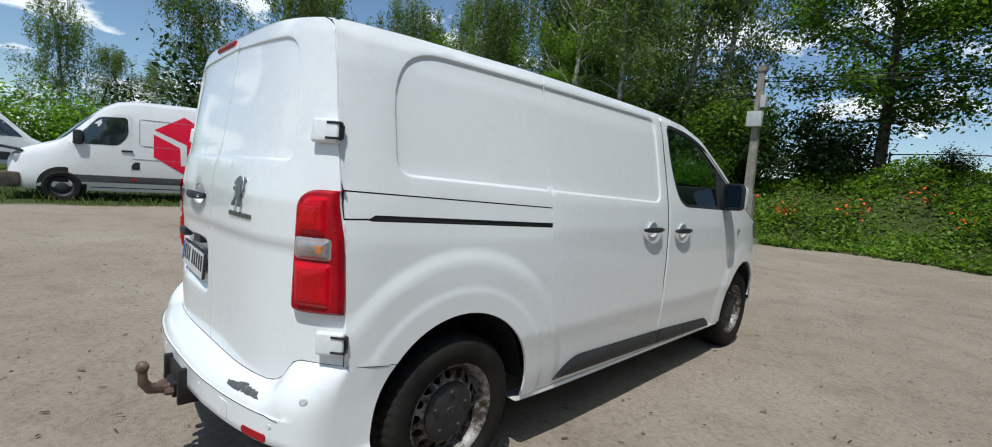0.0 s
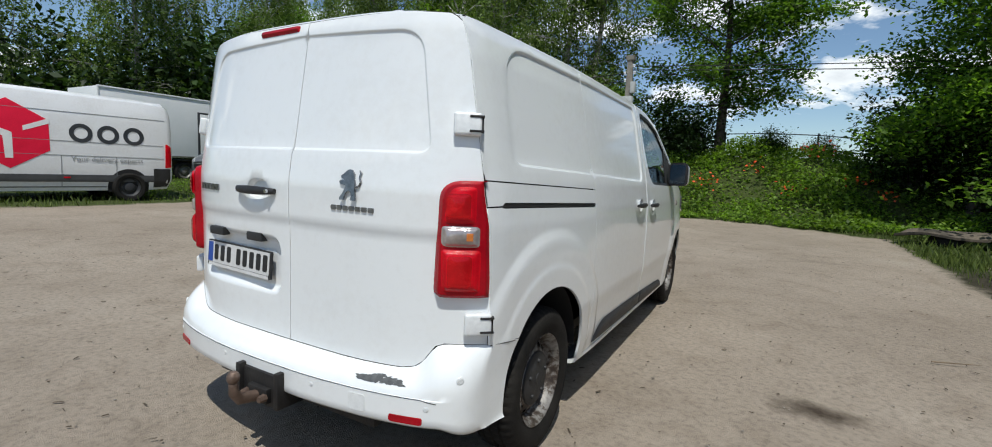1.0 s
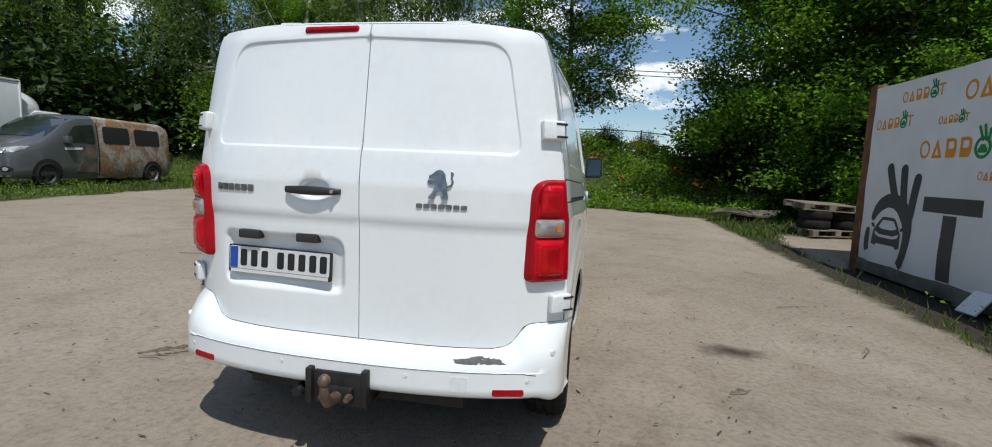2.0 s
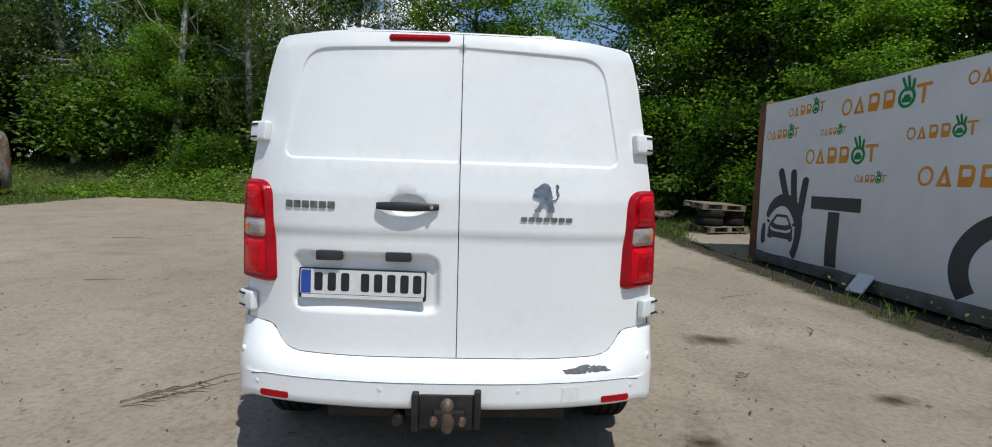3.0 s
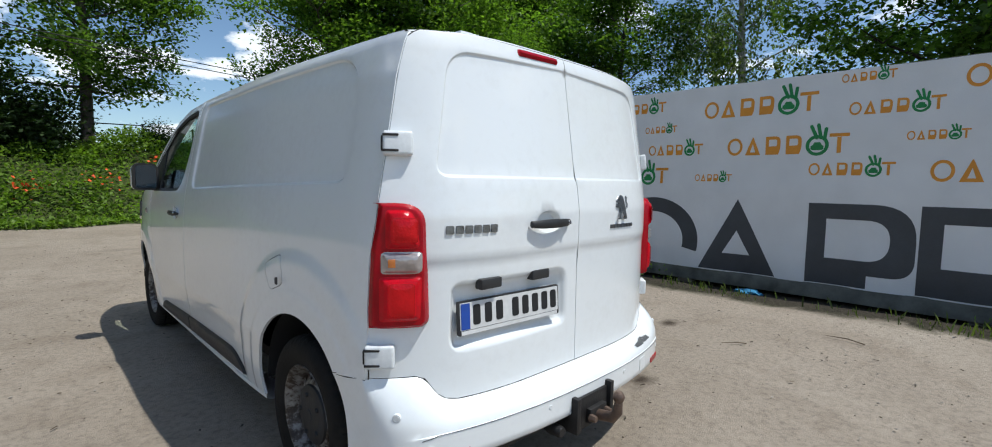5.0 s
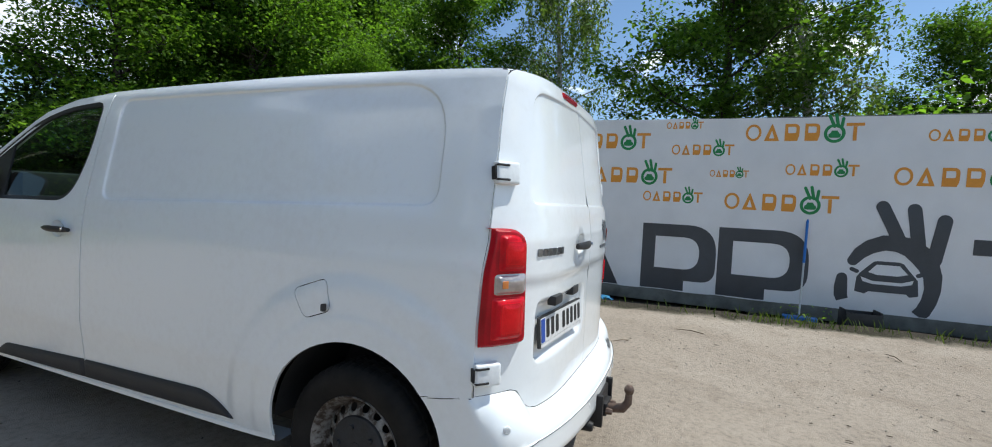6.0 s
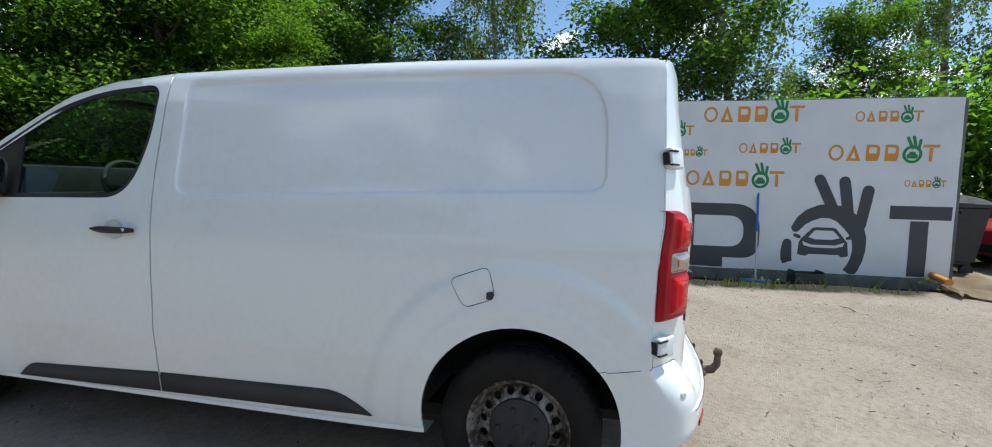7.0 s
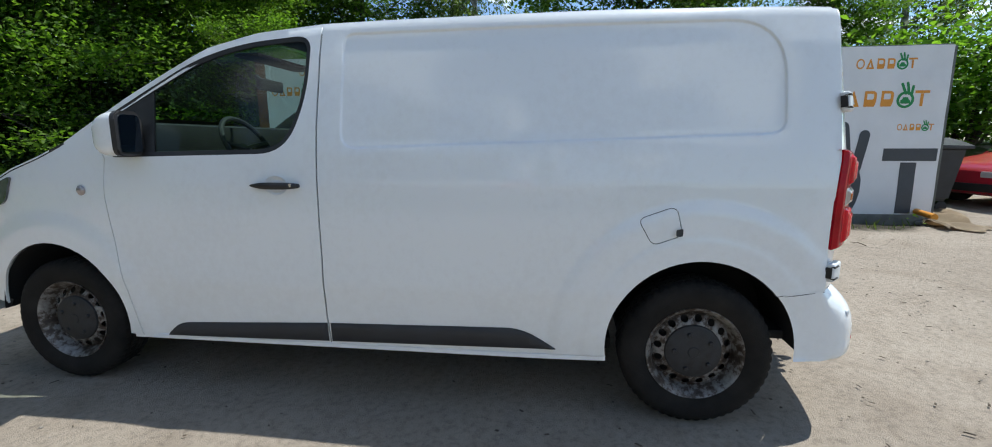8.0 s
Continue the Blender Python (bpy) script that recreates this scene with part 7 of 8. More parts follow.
def box_truck():
    t = thing("box_truck", "white box truck with a side door, parked by the birch wood", "truck", pose(-18.9, 1.7, 0.28, 0, 0, 0))
    body = part("box_body", boxed(-2.3, 0.0, 5.2, 10.62, 0.95, 3.35, bevel=0.03), BOX_WHITE, t)
    for z in (0.97, 3.31):
        part("edge_rail", boxed(-0.04, 0.03, 5.2, 10.62, z, z + 0.06, bevel=0.01), BOX_WHITE if z > 2 else STEEL_GREY, body)
    for y in (5.2, 10.57):
        part("corner_rail", boxed(-0.04, 0.025, y, y + 0.05, 1.03, 3.31, bevel=0.01), BOX_WHITE, body)
    part("side_door_frame", boxed(0.0, 0.035, 8.60, 9.74, 1.04, 2.84, bevel=0.01), CHARCOAL, body)
    door = part("side_door", boxed(0.02, 0.06, 8.69, 9.65, 1.06, 2.76, bevel=0.01), BOX_WHITE, body)
    part("door_latch", boxed(0.06, 0.08, 8.82, 9.10, 1.42, 1.53, bevel=0.01), CHARCOAL, door)
    for z in (1.30, 2.42):
        part("door_hinge", boxed(0.055, 0.085, 9.54, 9.76, z, z + 0.07, bevel=0.01), SOOT, door)
    part("chassis", boxed(-1.6, -0.5, 5.3, 12.9, 0.55, 0.92, bevel=0.02), SOOT, t)
    part("under_rail", boxed(-0.30, -0.08, 8.6, 10.5, 0.66, 0.80, bevel=0.02), SOOT, t)
    bm = bmesh.new()
    ring = [(10.95, 0.55), (10.95, 2.28), (11.15, 2.40), (12.0, 2.38), (12.35, 2.20), (12.85, 1.45), (12.98, 1.15), (13.0, 0.55)]
    lo, hi = ([bm.verts.new((x, y, z)) for y, z in ring] for x in (-2.12, -0.12))
    bm.faces.new(lo)
    bm.faces.new(hi[::-1])
    for k in range(len(ring)):
        bm.faces.new((lo[k - 1], lo[k], hi[k], hi[k - 1]))
    bmesh.ops.recalc_face_normals(bm, faces=bm.faces)
    bmesh.ops.bevel(bm, geom=list(bm.edges), offset=0.06, segments=3, affect="EDGES")
    part("cab", bm, WHITE_OLD, t)
    part("cab_window", boxed(-0.14, -0.11, 11.55, 12.45, 1.45, 2.02, bevel=0.01), DARK_GLASS, t)
    bm = bmesh.new()
    lathe(bm, [(0.0, 1.0), (0.45, 0.93), (0.80, 0.68), (0.97, 0.35), (1.0, 0.0)], 28, "y", (0, 0, 0))
    bmesh.ops.transform(bm, matrix=pose(-1.1, 10.72, 2.36) @ Matrix.Diagonal((0.98, 1.05, 0.78, 1)), verts=bm.verts)
    part("wind_deflector", bm, WHITE_OLD, t, "rounded white wind deflector on the cab roof")
    for y in (8.12, 11.9):
        for s in (1, -1):
            plain_wheel(t, -1.15 + s * 0.98, y, 0.40, s, STEEL)
            part("mud_guard", boxed(-1.15 + s * 0.98 - 0.13, -1.15 + s * 0.98 + 0.13, y - 0.5, y + 0.5, 0.84, 0.90, bevel=0.02), BLACK_PLASTIC, t)


box_truck()


def far_van():
    L = 5.9
    st = [(0.0, 0.70, 0.40, 0.95), (0.08, 0.85, 0.30, 1.05), (0.7, 0.97, 0.28, 1.35), (1.25, 0.98, 0.28, 1.9), (1.7, 0.98, 0.28, 2.35), (2.1, 0.98, 0.28, 2.55), (3.0, 0.98, 0.28, 2.62), (5.8, 0.97, 0.3, 2.6), (5.88, 0.92, 0.45, 2.5)]
    sta = [(L - y, hw, zb, zt) for y, hw, zb, zt in reversed(st)]
    f = lambda y: L - y
    v = thing("white_van", "white high-roof van far across the yard", "van", pose(-24.6, -5.1, 0.32, 0, 0, 0))
    part("body", body_loft(sta), WHITE_OLD, v)
    for s in (1, -1):
        on_side("window_pane", sta, s, rounded([(f(0.95), 1.35, 0.05), (f(1.5), 1.95, 0.1), (f(2.0), 2.0, 0.06), (f(2.0), 1.36, 0.06)], 0.1), DARK_GLASS, v)
        on_side("side_moulding", sta, s, [(f(1.3), 0.45), (f(1.3), 0.75), (f(5.7), 0.75), (f(5.7), 0.45)], CHARCOAL, v)
        on_side("pressed_field", sta, s, rounded([(f(2.5), 1.30, 0.1), (f(2.5), 2.15, 0.1), (f(4.2), 2.15, 0.1), (f(4.2), 1.30, 0.1)], 0.15), PALE_PRINT, v, lift=0.004)
        on_side("door_handle", sta, s, [(f(2.05), 1.10), (f(2.05), 1.22), (f(2.2), 1.22), (f(2.2), 1.10)], BLACK_PLASTIC, v, lift=0.02)
        on_side("door_handle", sta, s, [(f(2.32), 1.10), (f(2.32), 1.22), (f(2.46), 1.22), (f(2.46), 1.10)], BLACK_PLASTIC, v, lift=0.02)
        for y in (0.95, 4.6):
            arch_plate(sta, v, s, f(y), 0.42, 0.36)
            plain_wheel(v, s * 0.90, f(y), 0.345, s)
    part("roof_vent", boxed(-0.3, 0.3, 2.2, 3.0, 2.58, 2.74, bevel=0.04), WHITE_OLD, v)


far_van()


def red_car():
    L = 4.4
    st = [(0.0, 0.66, 0.26, 0.62), (0.06, 0.78, 0.22, 0.70), (0.3, 0.85, 0.2, 0.78), (1.2, 0.88, 0.2, 0.93), (1.9, 0.88, 0.2, 1.38), (2.5, 0.88, 0.2, 1.43), (3.5, 0.87, 0.2, 1.30), (4.1, 0.84, 0.25, 0.98), (4.36, 0.75, 0.35, 0.90)]
    sta = [(L - y, hw, zb, zt) for y, hw, zb, zt in reversed(st)]
    f = lambda y: L - y
    v = thing("red_car", "red damaged car parked behind the wheeled bin", "car", pose(7.48, -9.78, 0.14, 0, 0, 13))
    part("body", body_loft(sta), RED_PAINT, v)
    for s in (1, -1):
        on_side("window_pane", sta, s, rounded([(f(1.45), 0.97, 0.03), (f(1.95), 1.30, 0.06), (f(3.2), 1.28, 0.06), (f(3.3), 0.97, 0.03)], 0.1), DARK_GLASS, v)
        on_side("head_lamp", sta, s, rounded([(f(0.06), 0.54, 0.03), (f(0.10), 0.63, 0.03), (f(0.50), 0.70, 0.03), (f(0.42), 0.56, 0.03)], 0.06), LAMP_GLASS, v, lift=0.015)
        for y in (0.85, 3.45):
            arch_plate(sta, v, s, f(y), 0.36, 0.30)
            plain_wheel(v, s * 0.80, f(y), 0.30, s)
    V = []
    for y, hw, zt in ((1.22, 0.80, 0.97), (1.55, 0.78, 1.185), (1.85, 0.72, 1.37)):
        V += [(-hw * 0.9, f(y), zt - 0.03), (-hw * 0.4, f(y) + 0.02, zt + 0.012), (hw * 0.4, f(y) + 0.02, zt + 0.012), (hw * 0.9, f(y), zt - 0.03)]
    part("windscreen", mesh_of("windscreen", V, [(i * 4 + j, i * 4 + j + 1, i * 4 + j + 5, i * 4 + j + 4) for i in range(2) for j in range(3)]), DARK_GLASS, v)
    part("head_lamp", boxed(0.28, 0.70, f(0.14), f(-0.02), 0.52, 0.63, bevel=0.03), LAMP_GLASS, v)
    part("head_lamp", boxed(-0.70, -0.28, f(0.14), f(-0.02), 0.52, 0.63, bevel=0.03), LAMP_GLASS, v)
    part("lower_grille", boxed(-0.55, 0.55, f(0.12), f(-0.03), 0.28, 0.42, bevel=0.02), SEAL, v)


red_car()

# ---- trees and undergrowth ----
BARK_DARK = surface("dark_bark", (0.035, 0.028, 0.022), (0.10, 0.085, 0.068), 6, (0.85, 0.95), bump=0.9, fine=40)
BARK_BIRCH = surface("birch_bark", (0.10, 0.09, 0.08), (0.62, 0.60, 0.56), 5, (0.7, 0.85), bump=0.5, fine=30)
LEAF_BIRCH = leaf_mat("birch_leaves", (0.062, 0.105, 0.032), (0.160, 0.220, 0.078), 0.5)
LEAF_MAPLE = leaf_mat("maple_leaves", (0.040, 0.090, 0.016), (0.125, 0.215, 0.042), 0.55)
LEAF_ASH = leaf_mat("ash_leaves", (0.052, 0.115, 0.016), (0.155, 0.265, 0.044), 0.54)
LEAF_LIGHT = leaf_mat("light_leaves", (0.055, 0.125, 0.017), (0.165, 0.285, 0.046), 0.62)
LEAF_WEED = leaf_mat("weed_leaves", (0.060, 0.125, 0.016), (0.190, 0.300, 0.045), 0.45)
GRASS = leaf_mat("grass_blades", (0.045, 0.075, 0.018), (0.130, 0.175, 0.045), 0.3)


def leaf_cloud(name, pts, size, rng, hang=0.0, slim=0.55, face=1.1):
    """Small bent leaves at the given places, as one mesh; most lie with a face to the sky, or hang."""
    n = len(pts)
    s = size[0] + (size[1] - size[0]) * rng.random(n)
    f = rng.normal(size=(n, 3)) * 0.6 + np.array([0, 0, face])
    f /= np.linalg.norm(f, axis=1)[:, None]
    d = rng.normal(size=(n, 3))
    d[:, 2] -= hang * 2.6
    d -= (1 - min(1.0, hang)) * f * (d * f).sum(1)[:, None]
    d /= np.linalg.norm(d, axis=1)[:, None] + 1e-9
    e = np.cross(d, f + 0.01 * rng.normal(size=(n, 3)))
    e /= np.linalg.norm(e, axis=1)[:, None] + 1e-9
    f = np.cross(e, d)
    P = np.empty((n, 4, 3))
    P[:, 0] = pts
    P[:, 1] = pts + s[:, None] * (0.5 * d + slim * 0.5 * e + 0.10 * f)
    P[:, 2] = pts + s[:, None] * d
    P[:, 3] = pts + s[:, None] * (0.5 * d - slim * 0.5 * e + 0.10 * f)
    me = bpy.data.meshes.new(name)
    me.vertices.add(4 * n)
    me.vertices.foreach_set("co", P.reshape(-1))
    me.loops.add(4 * n)
    me.loops.foreach_set("vertex_index", np.arange(4 * n))
    me.polygons.add(n)
    me.polygons.foreach_set("loop_start", np.arange(0, 4 * n, 4))
    me.update(calc_edges=True)
    return me


def build_tree(kind, height, seed, leaves, m):
    rng = np.random.default_rng(seed)
    birch = kind == "birch"
    names = {"birch": ("birch_tree", "birch with a pale trunk and drooping twigs on the bank", BARK_BIRCH, LEAF_BIRCH),
             "maple": ("maple_tree", "broad dark green maple on the overgrown bank", BARK_DARK, LEAF_MAPLE),
             "ash": ("ash_tree", "light green leafy tree with low boughs by the yard", BARK_DARK, LEAF_ASH)}[kind]
    tree = thing(names[0], names[1], "tree", m, group=names[0] + "s")
    bm = bmesh.new()
    r0 = height * (0.013 if birch else 0.018)
    lean = rng.normal(size=2) * (0.05 if birch else 0.03)
    path = [Vector((lean[0] * height * t * t + 0.06 * math.sin(5 * t + seed), lean[1] * height * t * t + 0.06 * math.cos(4 * t + seed), height * t - 0.3)) for t in np.linspace(0, 0.95, 10)]
    tube(bm, path, [r0 * (1.25 - 1.15 * i / 9) for i in range(10)], 9)
    segs = []
    nb = 30
    lo = {"birch": 0.2, "maple": 0.24, "ash": 0.13}[kind]
    for i in range(nb):
        t = lo + (0.96 - lo) * ((i + rng.random()) / nb)
        base = path[min(9, int(t / 0.95 * 9))].lerp(path[min(9, int(t / 0.95 * 9) + 1)], (t / 0.95 * 9) % 1)
        a = i * 2.4 + rng.normal() * 0.4
        env = math.sin(math.pi * min(1, (t - lo) / (1.05 - lo)) ** (0.75 if birch else 0.6)) ** 0.7
        ln = height * (0.20 if birch else 0.33) * (0.25 + env) * (0.75 + 0.5 * rng.random())
        up = (0.9 if birch else 0.55) - 0.5 * (1 - t)
        pts = [base]
        d = Vector((math.cos(a), math.sin(a), up)).normalized()
        for k in range(4):
            d = (d + Vector(rng.normal(size=3)) * 0.22 + Vector((0, 0, -0.30 * (k > 1) if birch else 0.02))).normalized()
            pts.append(pts[-1] + d * ln / 4)
        rr = r0 * 0.34 * (1.1 - 0.75 * t)
        tube(bm, pts, [rr, rr * 0.75, rr * 0.5, rr * 0.3, rr * 0.12], 5, cap=False)
        for k in range(1, 4):
            for _ in range(2):
                a2 = rng.random() * math.tau
                d2 = (d * 0.5 + Vector((math.cos(a2), math.sin(a2), 0.25))).normalized()
                q = [pts[k], pts[k] + d2 * ln * 0.22]
                q.append(q[-1] + (d2 + Vector((0, 0, -0.9 if birch else 0.1))).normalized() * ln * 0.2)
                tube(bm, q, [rr * 0.35, rr * 0.2, rr * 0.07], 4, cap=False)
                segs.append(q)
        segs.append(pts[1:])
        segs.append(pts[2:])
    part("trunk", bm, names[2], tree, "pale birch trunk and limbs" if birch else "")
    # leaves: twigs that hang in strings, or flat clumps round the twigs
    per = 30 if birch else 72
    clumps = max(1, leaves // (per * len(segs)))
    P = []
    for q in segs:
        for _ in range(clumps):
            t = rng.random() ** 0.8
            k = min(len(q) - 2, int(t * (len(q) - 1)))
            c = np.array(q[k].lerp(q[k + 1], (t * (len(q) - 1)) % 1)) + rng.normal(size=3) * (0.20 if birch else 0.25)
            if birch:
                ln = rng.uniform(0.8, 2.4)
                w = rng.random(per) * ln
                sway = rng.normal(size=2) * 0.10
                off = np.stack([0.07 * rng.normal(size=per) + sway[0] * w, 0.07 * rng.normal(size=per) + sway[1] * w, -w + 0.25], 1)
            else:
                off = rng.normal(size=(per, 3)) * np.array([0.34, 0.34, 0.19]) * rng.uniform(0.7, 1.4)
            P.append(c + off)
    P = np.concatenate(P)
    P = P[P[:, 2] > 0.5]
    part("crown", leaf_cloud("crown", P, (0.085, 0.16) if birch else (0.10, 0.18) if kind == "ash" else (0.12, 0.23), rng, 0.6 if birch else 0.12, 0.6), names[3], tree, smooth=False)
    return tree


def stand(x, y, s=1.0, a=0.0, sz=None):
    return pose(x, y, ground_z(x, y) - 0.05, 0, 0, a) @ Matrix.Diagonal((s, s, sz or s, 1))


PLANTED = {"birch": [(-6.3, 18.6, 1.0, 10), (-8.8, 17.6, 0.95, 80), (-12.8, 19.0, 1.05, 200), (-5.3, 19.0, 0.95, 140), (-16.8, 19.5, 1.0, 300), (-10.4, 22, 1.1, 33),
                     (-27, 12, 1.15, 15), (-25.5, 17, 1.1, 190), (-24, 25, 1.15, 260), (-19, 27, 1.2, 120), (-31, 8.5, 1.1, 310), (-29, 15, 1.2, 45), (-22, 21.5, 1.0, 75), (-14, 25, 1.2, 222),
                     (-46, 2.5, 1.0, 20), (-48, 6.0, 0.85, 100), (-50, 9.5, 0.8, 250), (14.6, 4.4, 0.95, 200), (12.6, -2.9, 0.88, 110), (16.8, -10.3, 0.95, 290)],
           "maple": [(-0.05, 19.4, 0.84, 0), (13.6, -0.9, 0.88, 40), (14.0, 8.6, 0.74, 100), (13.2, 17.0, 0.82, 150), (13.6, -6.3, 0.48, 20), (16, 15, 1.1, 260)],
           "ash": [(6.6, 16.2, 1.0, 0), (9.6, 14.0, 1.0, 120), (9.0, 18.5, 1.1, 240), (10.2, 9.8, 0.55, 60), (-14.0, 21.0, 0.9, 45), (12.6, 13.5, 1.05, 300), (-36, 26, 1.3, 10), (-11.4, 18.4, 0.62, 20)]}
PROTO = {"birch": (11.5, 24000, (3, 8)), "maple": (11.0, 48000, (5, 12)), "ash": (10.0, 56000, (6, 21))}
for kind, places in PLANTED.items():
    h_, lv, seeds = PROTO[kind]
    protos = []
    for i, (x, y, s, a) in enumerate(places):
        if i < len(seeds):
            protos.append(build_tree(kind, h_, seeds[i], lv, stand(x, y, s, a)))
        else:
            src = protos[i % len(protos)]
            t = copy_thing(src, Matrix.Identity(4))
            t.matrix_basis = stand(x, y, s, a)


# a dead birch, bare and white, over the green crowns
r_ = np.random.default_rng(14)
dead = thing("dead_birch", "bare dead birch with white limbs above the bank", "tree", stand(-11.6, 17.6, 1.0, 0))
bm = bmesh.new()
path = [Vector((0.25 * math.sin(2 * t) + 1.1 * t * t, 0.2 * t, 12.5 * t - 0.3)) for t in (i / 11 for i in range(12))]
tube(bm, path, [0.15 * (1.1 - t) + 0.01 for t in np.linspace(0, 1, 12)], 9)
for i in range(15):
    k = 4 + (i % 7)
    a = 2.4 * i
    d = Vector((math.cos(a), math.sin(a), float(0.9 + 0.4 * r_.random())))
    ln = float(0.8 + 1.2 * r_.random())
    q = [path[k], path[k] + d * ln * 0.5, path[k] + d * ln + Vector(r_.normal(size=3)) * 0.2, path[k] + d * ln * 1.45 + Vector(r_.normal(size=3)) * 0.3]
    tube(bm, q, [0.045, 0.032, 0.02, 0.007], 6)
    tube(bm, [q[1], q[1] + Vector((d.y, -d.x, 0.8)) * ln * 0.4, q[1] + Vector((d.y, -d.x, 1.2)) * ln * 0.7], [0.02, 0.012, 0.004], 5)
part("trunk", bm, BARK_BIRCH, dead)

# ---- undergrowth, grass and flowers ----
def blades(name, pts, h, rng, wide=0.012):
    """Upright bent blades of grass as one mesh."""
    n = len(pts)
    hh = h[0] + (h[1] - h[0]) * rng.random(n) ** 1.5
    a = rng.random(n) * math.tau
    e = np.stack([np.cos(a), np.sin(a), np.zeros(n)], 1)
    b = rng.random(n) * math.tau
    d = np.stack([np.cos(b), np.sin(b), np.zeros(n)], 1) * (0.15 + 0.5 * rng.random(n))[:, None]
    w = (wide * (0.6 + 0.8 * rng.random(n)))[:, None]
    P = np.empty((n, 4, 3))
    P[:, 0] = pts - e * w
    P[:, 1] = pts + e * w
    P[:, 2] = pts + hh[:, None] * (np.array([0, 0, 0.6]) + 0.35 * d) + e * w * 0.7
    P[:, 3] = pts + hh[:, None] * (np.array([0, 0, 1.0]) + d)
    me = bpy.data.meshes.new(name)
    me.vertices.add(4 * n)
    me.vertices.foreach_set("co", P.reshape(-1))
    me.loops.add(4 * n)
    me.loops.foreach_set("vertex_index", np.arange(4 * n))
    me.polygons.add(n)
    me.polygons.foreach_set("loop_start", np.arange(0, 4 * n, 4))
    me.update(calc_edges=True)
    return me


def scatter(n, x0, x1, y0, y1, rng, keep=None, rise=None):
    out = []
    while len(out) < n:
        x, y = x0 + (x1 - x0) * rng.random(), y0 + (y1 - y0) * rng.random()
        if yard_edge(x, y) < -0.05 + 0.25 * noise.noise((0.8 * x, 0.8 * y, 7.7)):
            n -= 1
            continue
        k = 1.0 if keep is None else keep(x, y)
        if rng.random() > k:
            n -= 1
            continue
        out.append((x, y, ground_z(x, y) + 0.02 + (0.0 if rise is None else rise(x, y, rng))))
    return np.array(out)


rng = np.random.default_rng(77)


def tuft(x, y):
    return 0.25 + 0.75 * float(smooth01(np.array(0.5 + 1.4 * noise.noise((0.7 * x, 0.7 * y, 1.1)))))


def weeds_rise(x, y, rng):
    h = 0.10 + 0.55 * max(0.0, 0.35 + noise.noise((0.55 * x, 0.55 * y, 3.3))) * min(1.0, max(0.1, yard_edge(x, y) / 1.6))
    return h * rng.random() ** 0.7


P = scatter(95000, -13, 8.5, 13.2, 20.5, rng, tuft, weeds_rise)
solo("bank_weeds", leaf_cloud("bank_weeds", P, (0.06, 0.16), rng, -0.2, 0.6), LEAF_WEED, "dense green weeds and nettles over the bank", "weeds", kind="stuff", smooth=False)
P = scatter(46000, -24, -11, 5.0, 26, rng, tuft, lambda x, y, r: 0.42 * weeds_rise(x, y, r))
solo("verge_weeds", leaf_cloud("verge_weeds", P, (0.035, 0.09), rng, -0.2, 0.5), LEAF_WEED, "low green weeds along the wood", "weeds", kind="stuff", smooth=False)
P = scatter(60000, -24, -10.8, -8, 24, rng, tuft)
solo("verge_grass", blades("verge_grass", P, (0.05, 0.19), rng, 0.010), GRASS, "uneven grass on the verge by the parked vans", "grass", kind="stuff", smooth=False)
P = scatter(22000, -12, 9.5, 8.5, 15.5, rng, tuft)
solo("bank_grass", blades("bank_grass", P, (0.05, 0.24), rng, 0.012), GRASS, "short grass at the foot of the bank", "grass", kind="stuff", smooth=False)
P = scatter(36000, 4.0, 5.30, -4.2, 13, rng, lambda x, y: (0.05 + 0.6 * max(0, noise.noise((1.3 * x, 1.1 * y, 4.4)) + 0.05)) * (0.03 if 4.5 < x and y < 6.9 else 0.5 if y < 7.5 else 1.0))
solo("strip_grass", blades("strip_grass", P, (0.03, 0.15), rng, 0.006), GRASS, "thin grass along the foot of the container", "grass", kind="stuff", smooth=False)
P = scatter(1500, 4.45, 5.26, -4.0, 6.7, rng, lambda x, y: max(0, noise.noise((2.3, 0.9 * y, 9.4)) + (0.35 if y < -1.5 else 0.0)), lambda x, y, r: 0.22 * r.random())
solo("strip_weeds", leaf_cloud("strip_weeds", P, (0.03, 0.07), rng, -0.2, 0.5), LEAF_WEED, "small weeds under the container rail", "weeds", kind="stuff", smooth=False)


def build_bush(seed, n, m, mat, label, leaf=(0.09, 0.17)):
    r = np.random.default_rng(seed)
    b = thing("bush", label, "bush", m, group="bushes")
    bm = bmesh.new()
    C = []
    for i in range(14):
        a = r.random() * math.tau
        ln = 0.6 + 0.9 * r.random()
        tip = Vector((math.cos(a) * ln * 0.8, math.sin(a) * ln * 0.8, 0.5 + 1.5 * r.random()))
        tube(bm, [(0.1 * math.cos(a), 0.1 * math.sin(a), -0.1), tip * 0.55 + Vector((0, 0, 0.2)), tip], [0.03, 0.018, 0.006], 5, cap=False)
        C += [np.array(tip), np.array(tip) * 0.7, np.array(tip) * np.array([0.8, 0.8, 0.4])]
    part("stem", bm, BARK_DARK, b)
    P = np.concatenate([c + r.normal(size=(n // len(C), 3)) * np.array([0.30, 0.30, 0.24]) for c in C])
    P = P[P[:, 2] > 0.02]
    part("foliage", leaf_cloud("foliage", P, leaf, r, 0.1), mat, b, smooth=False)
    return b


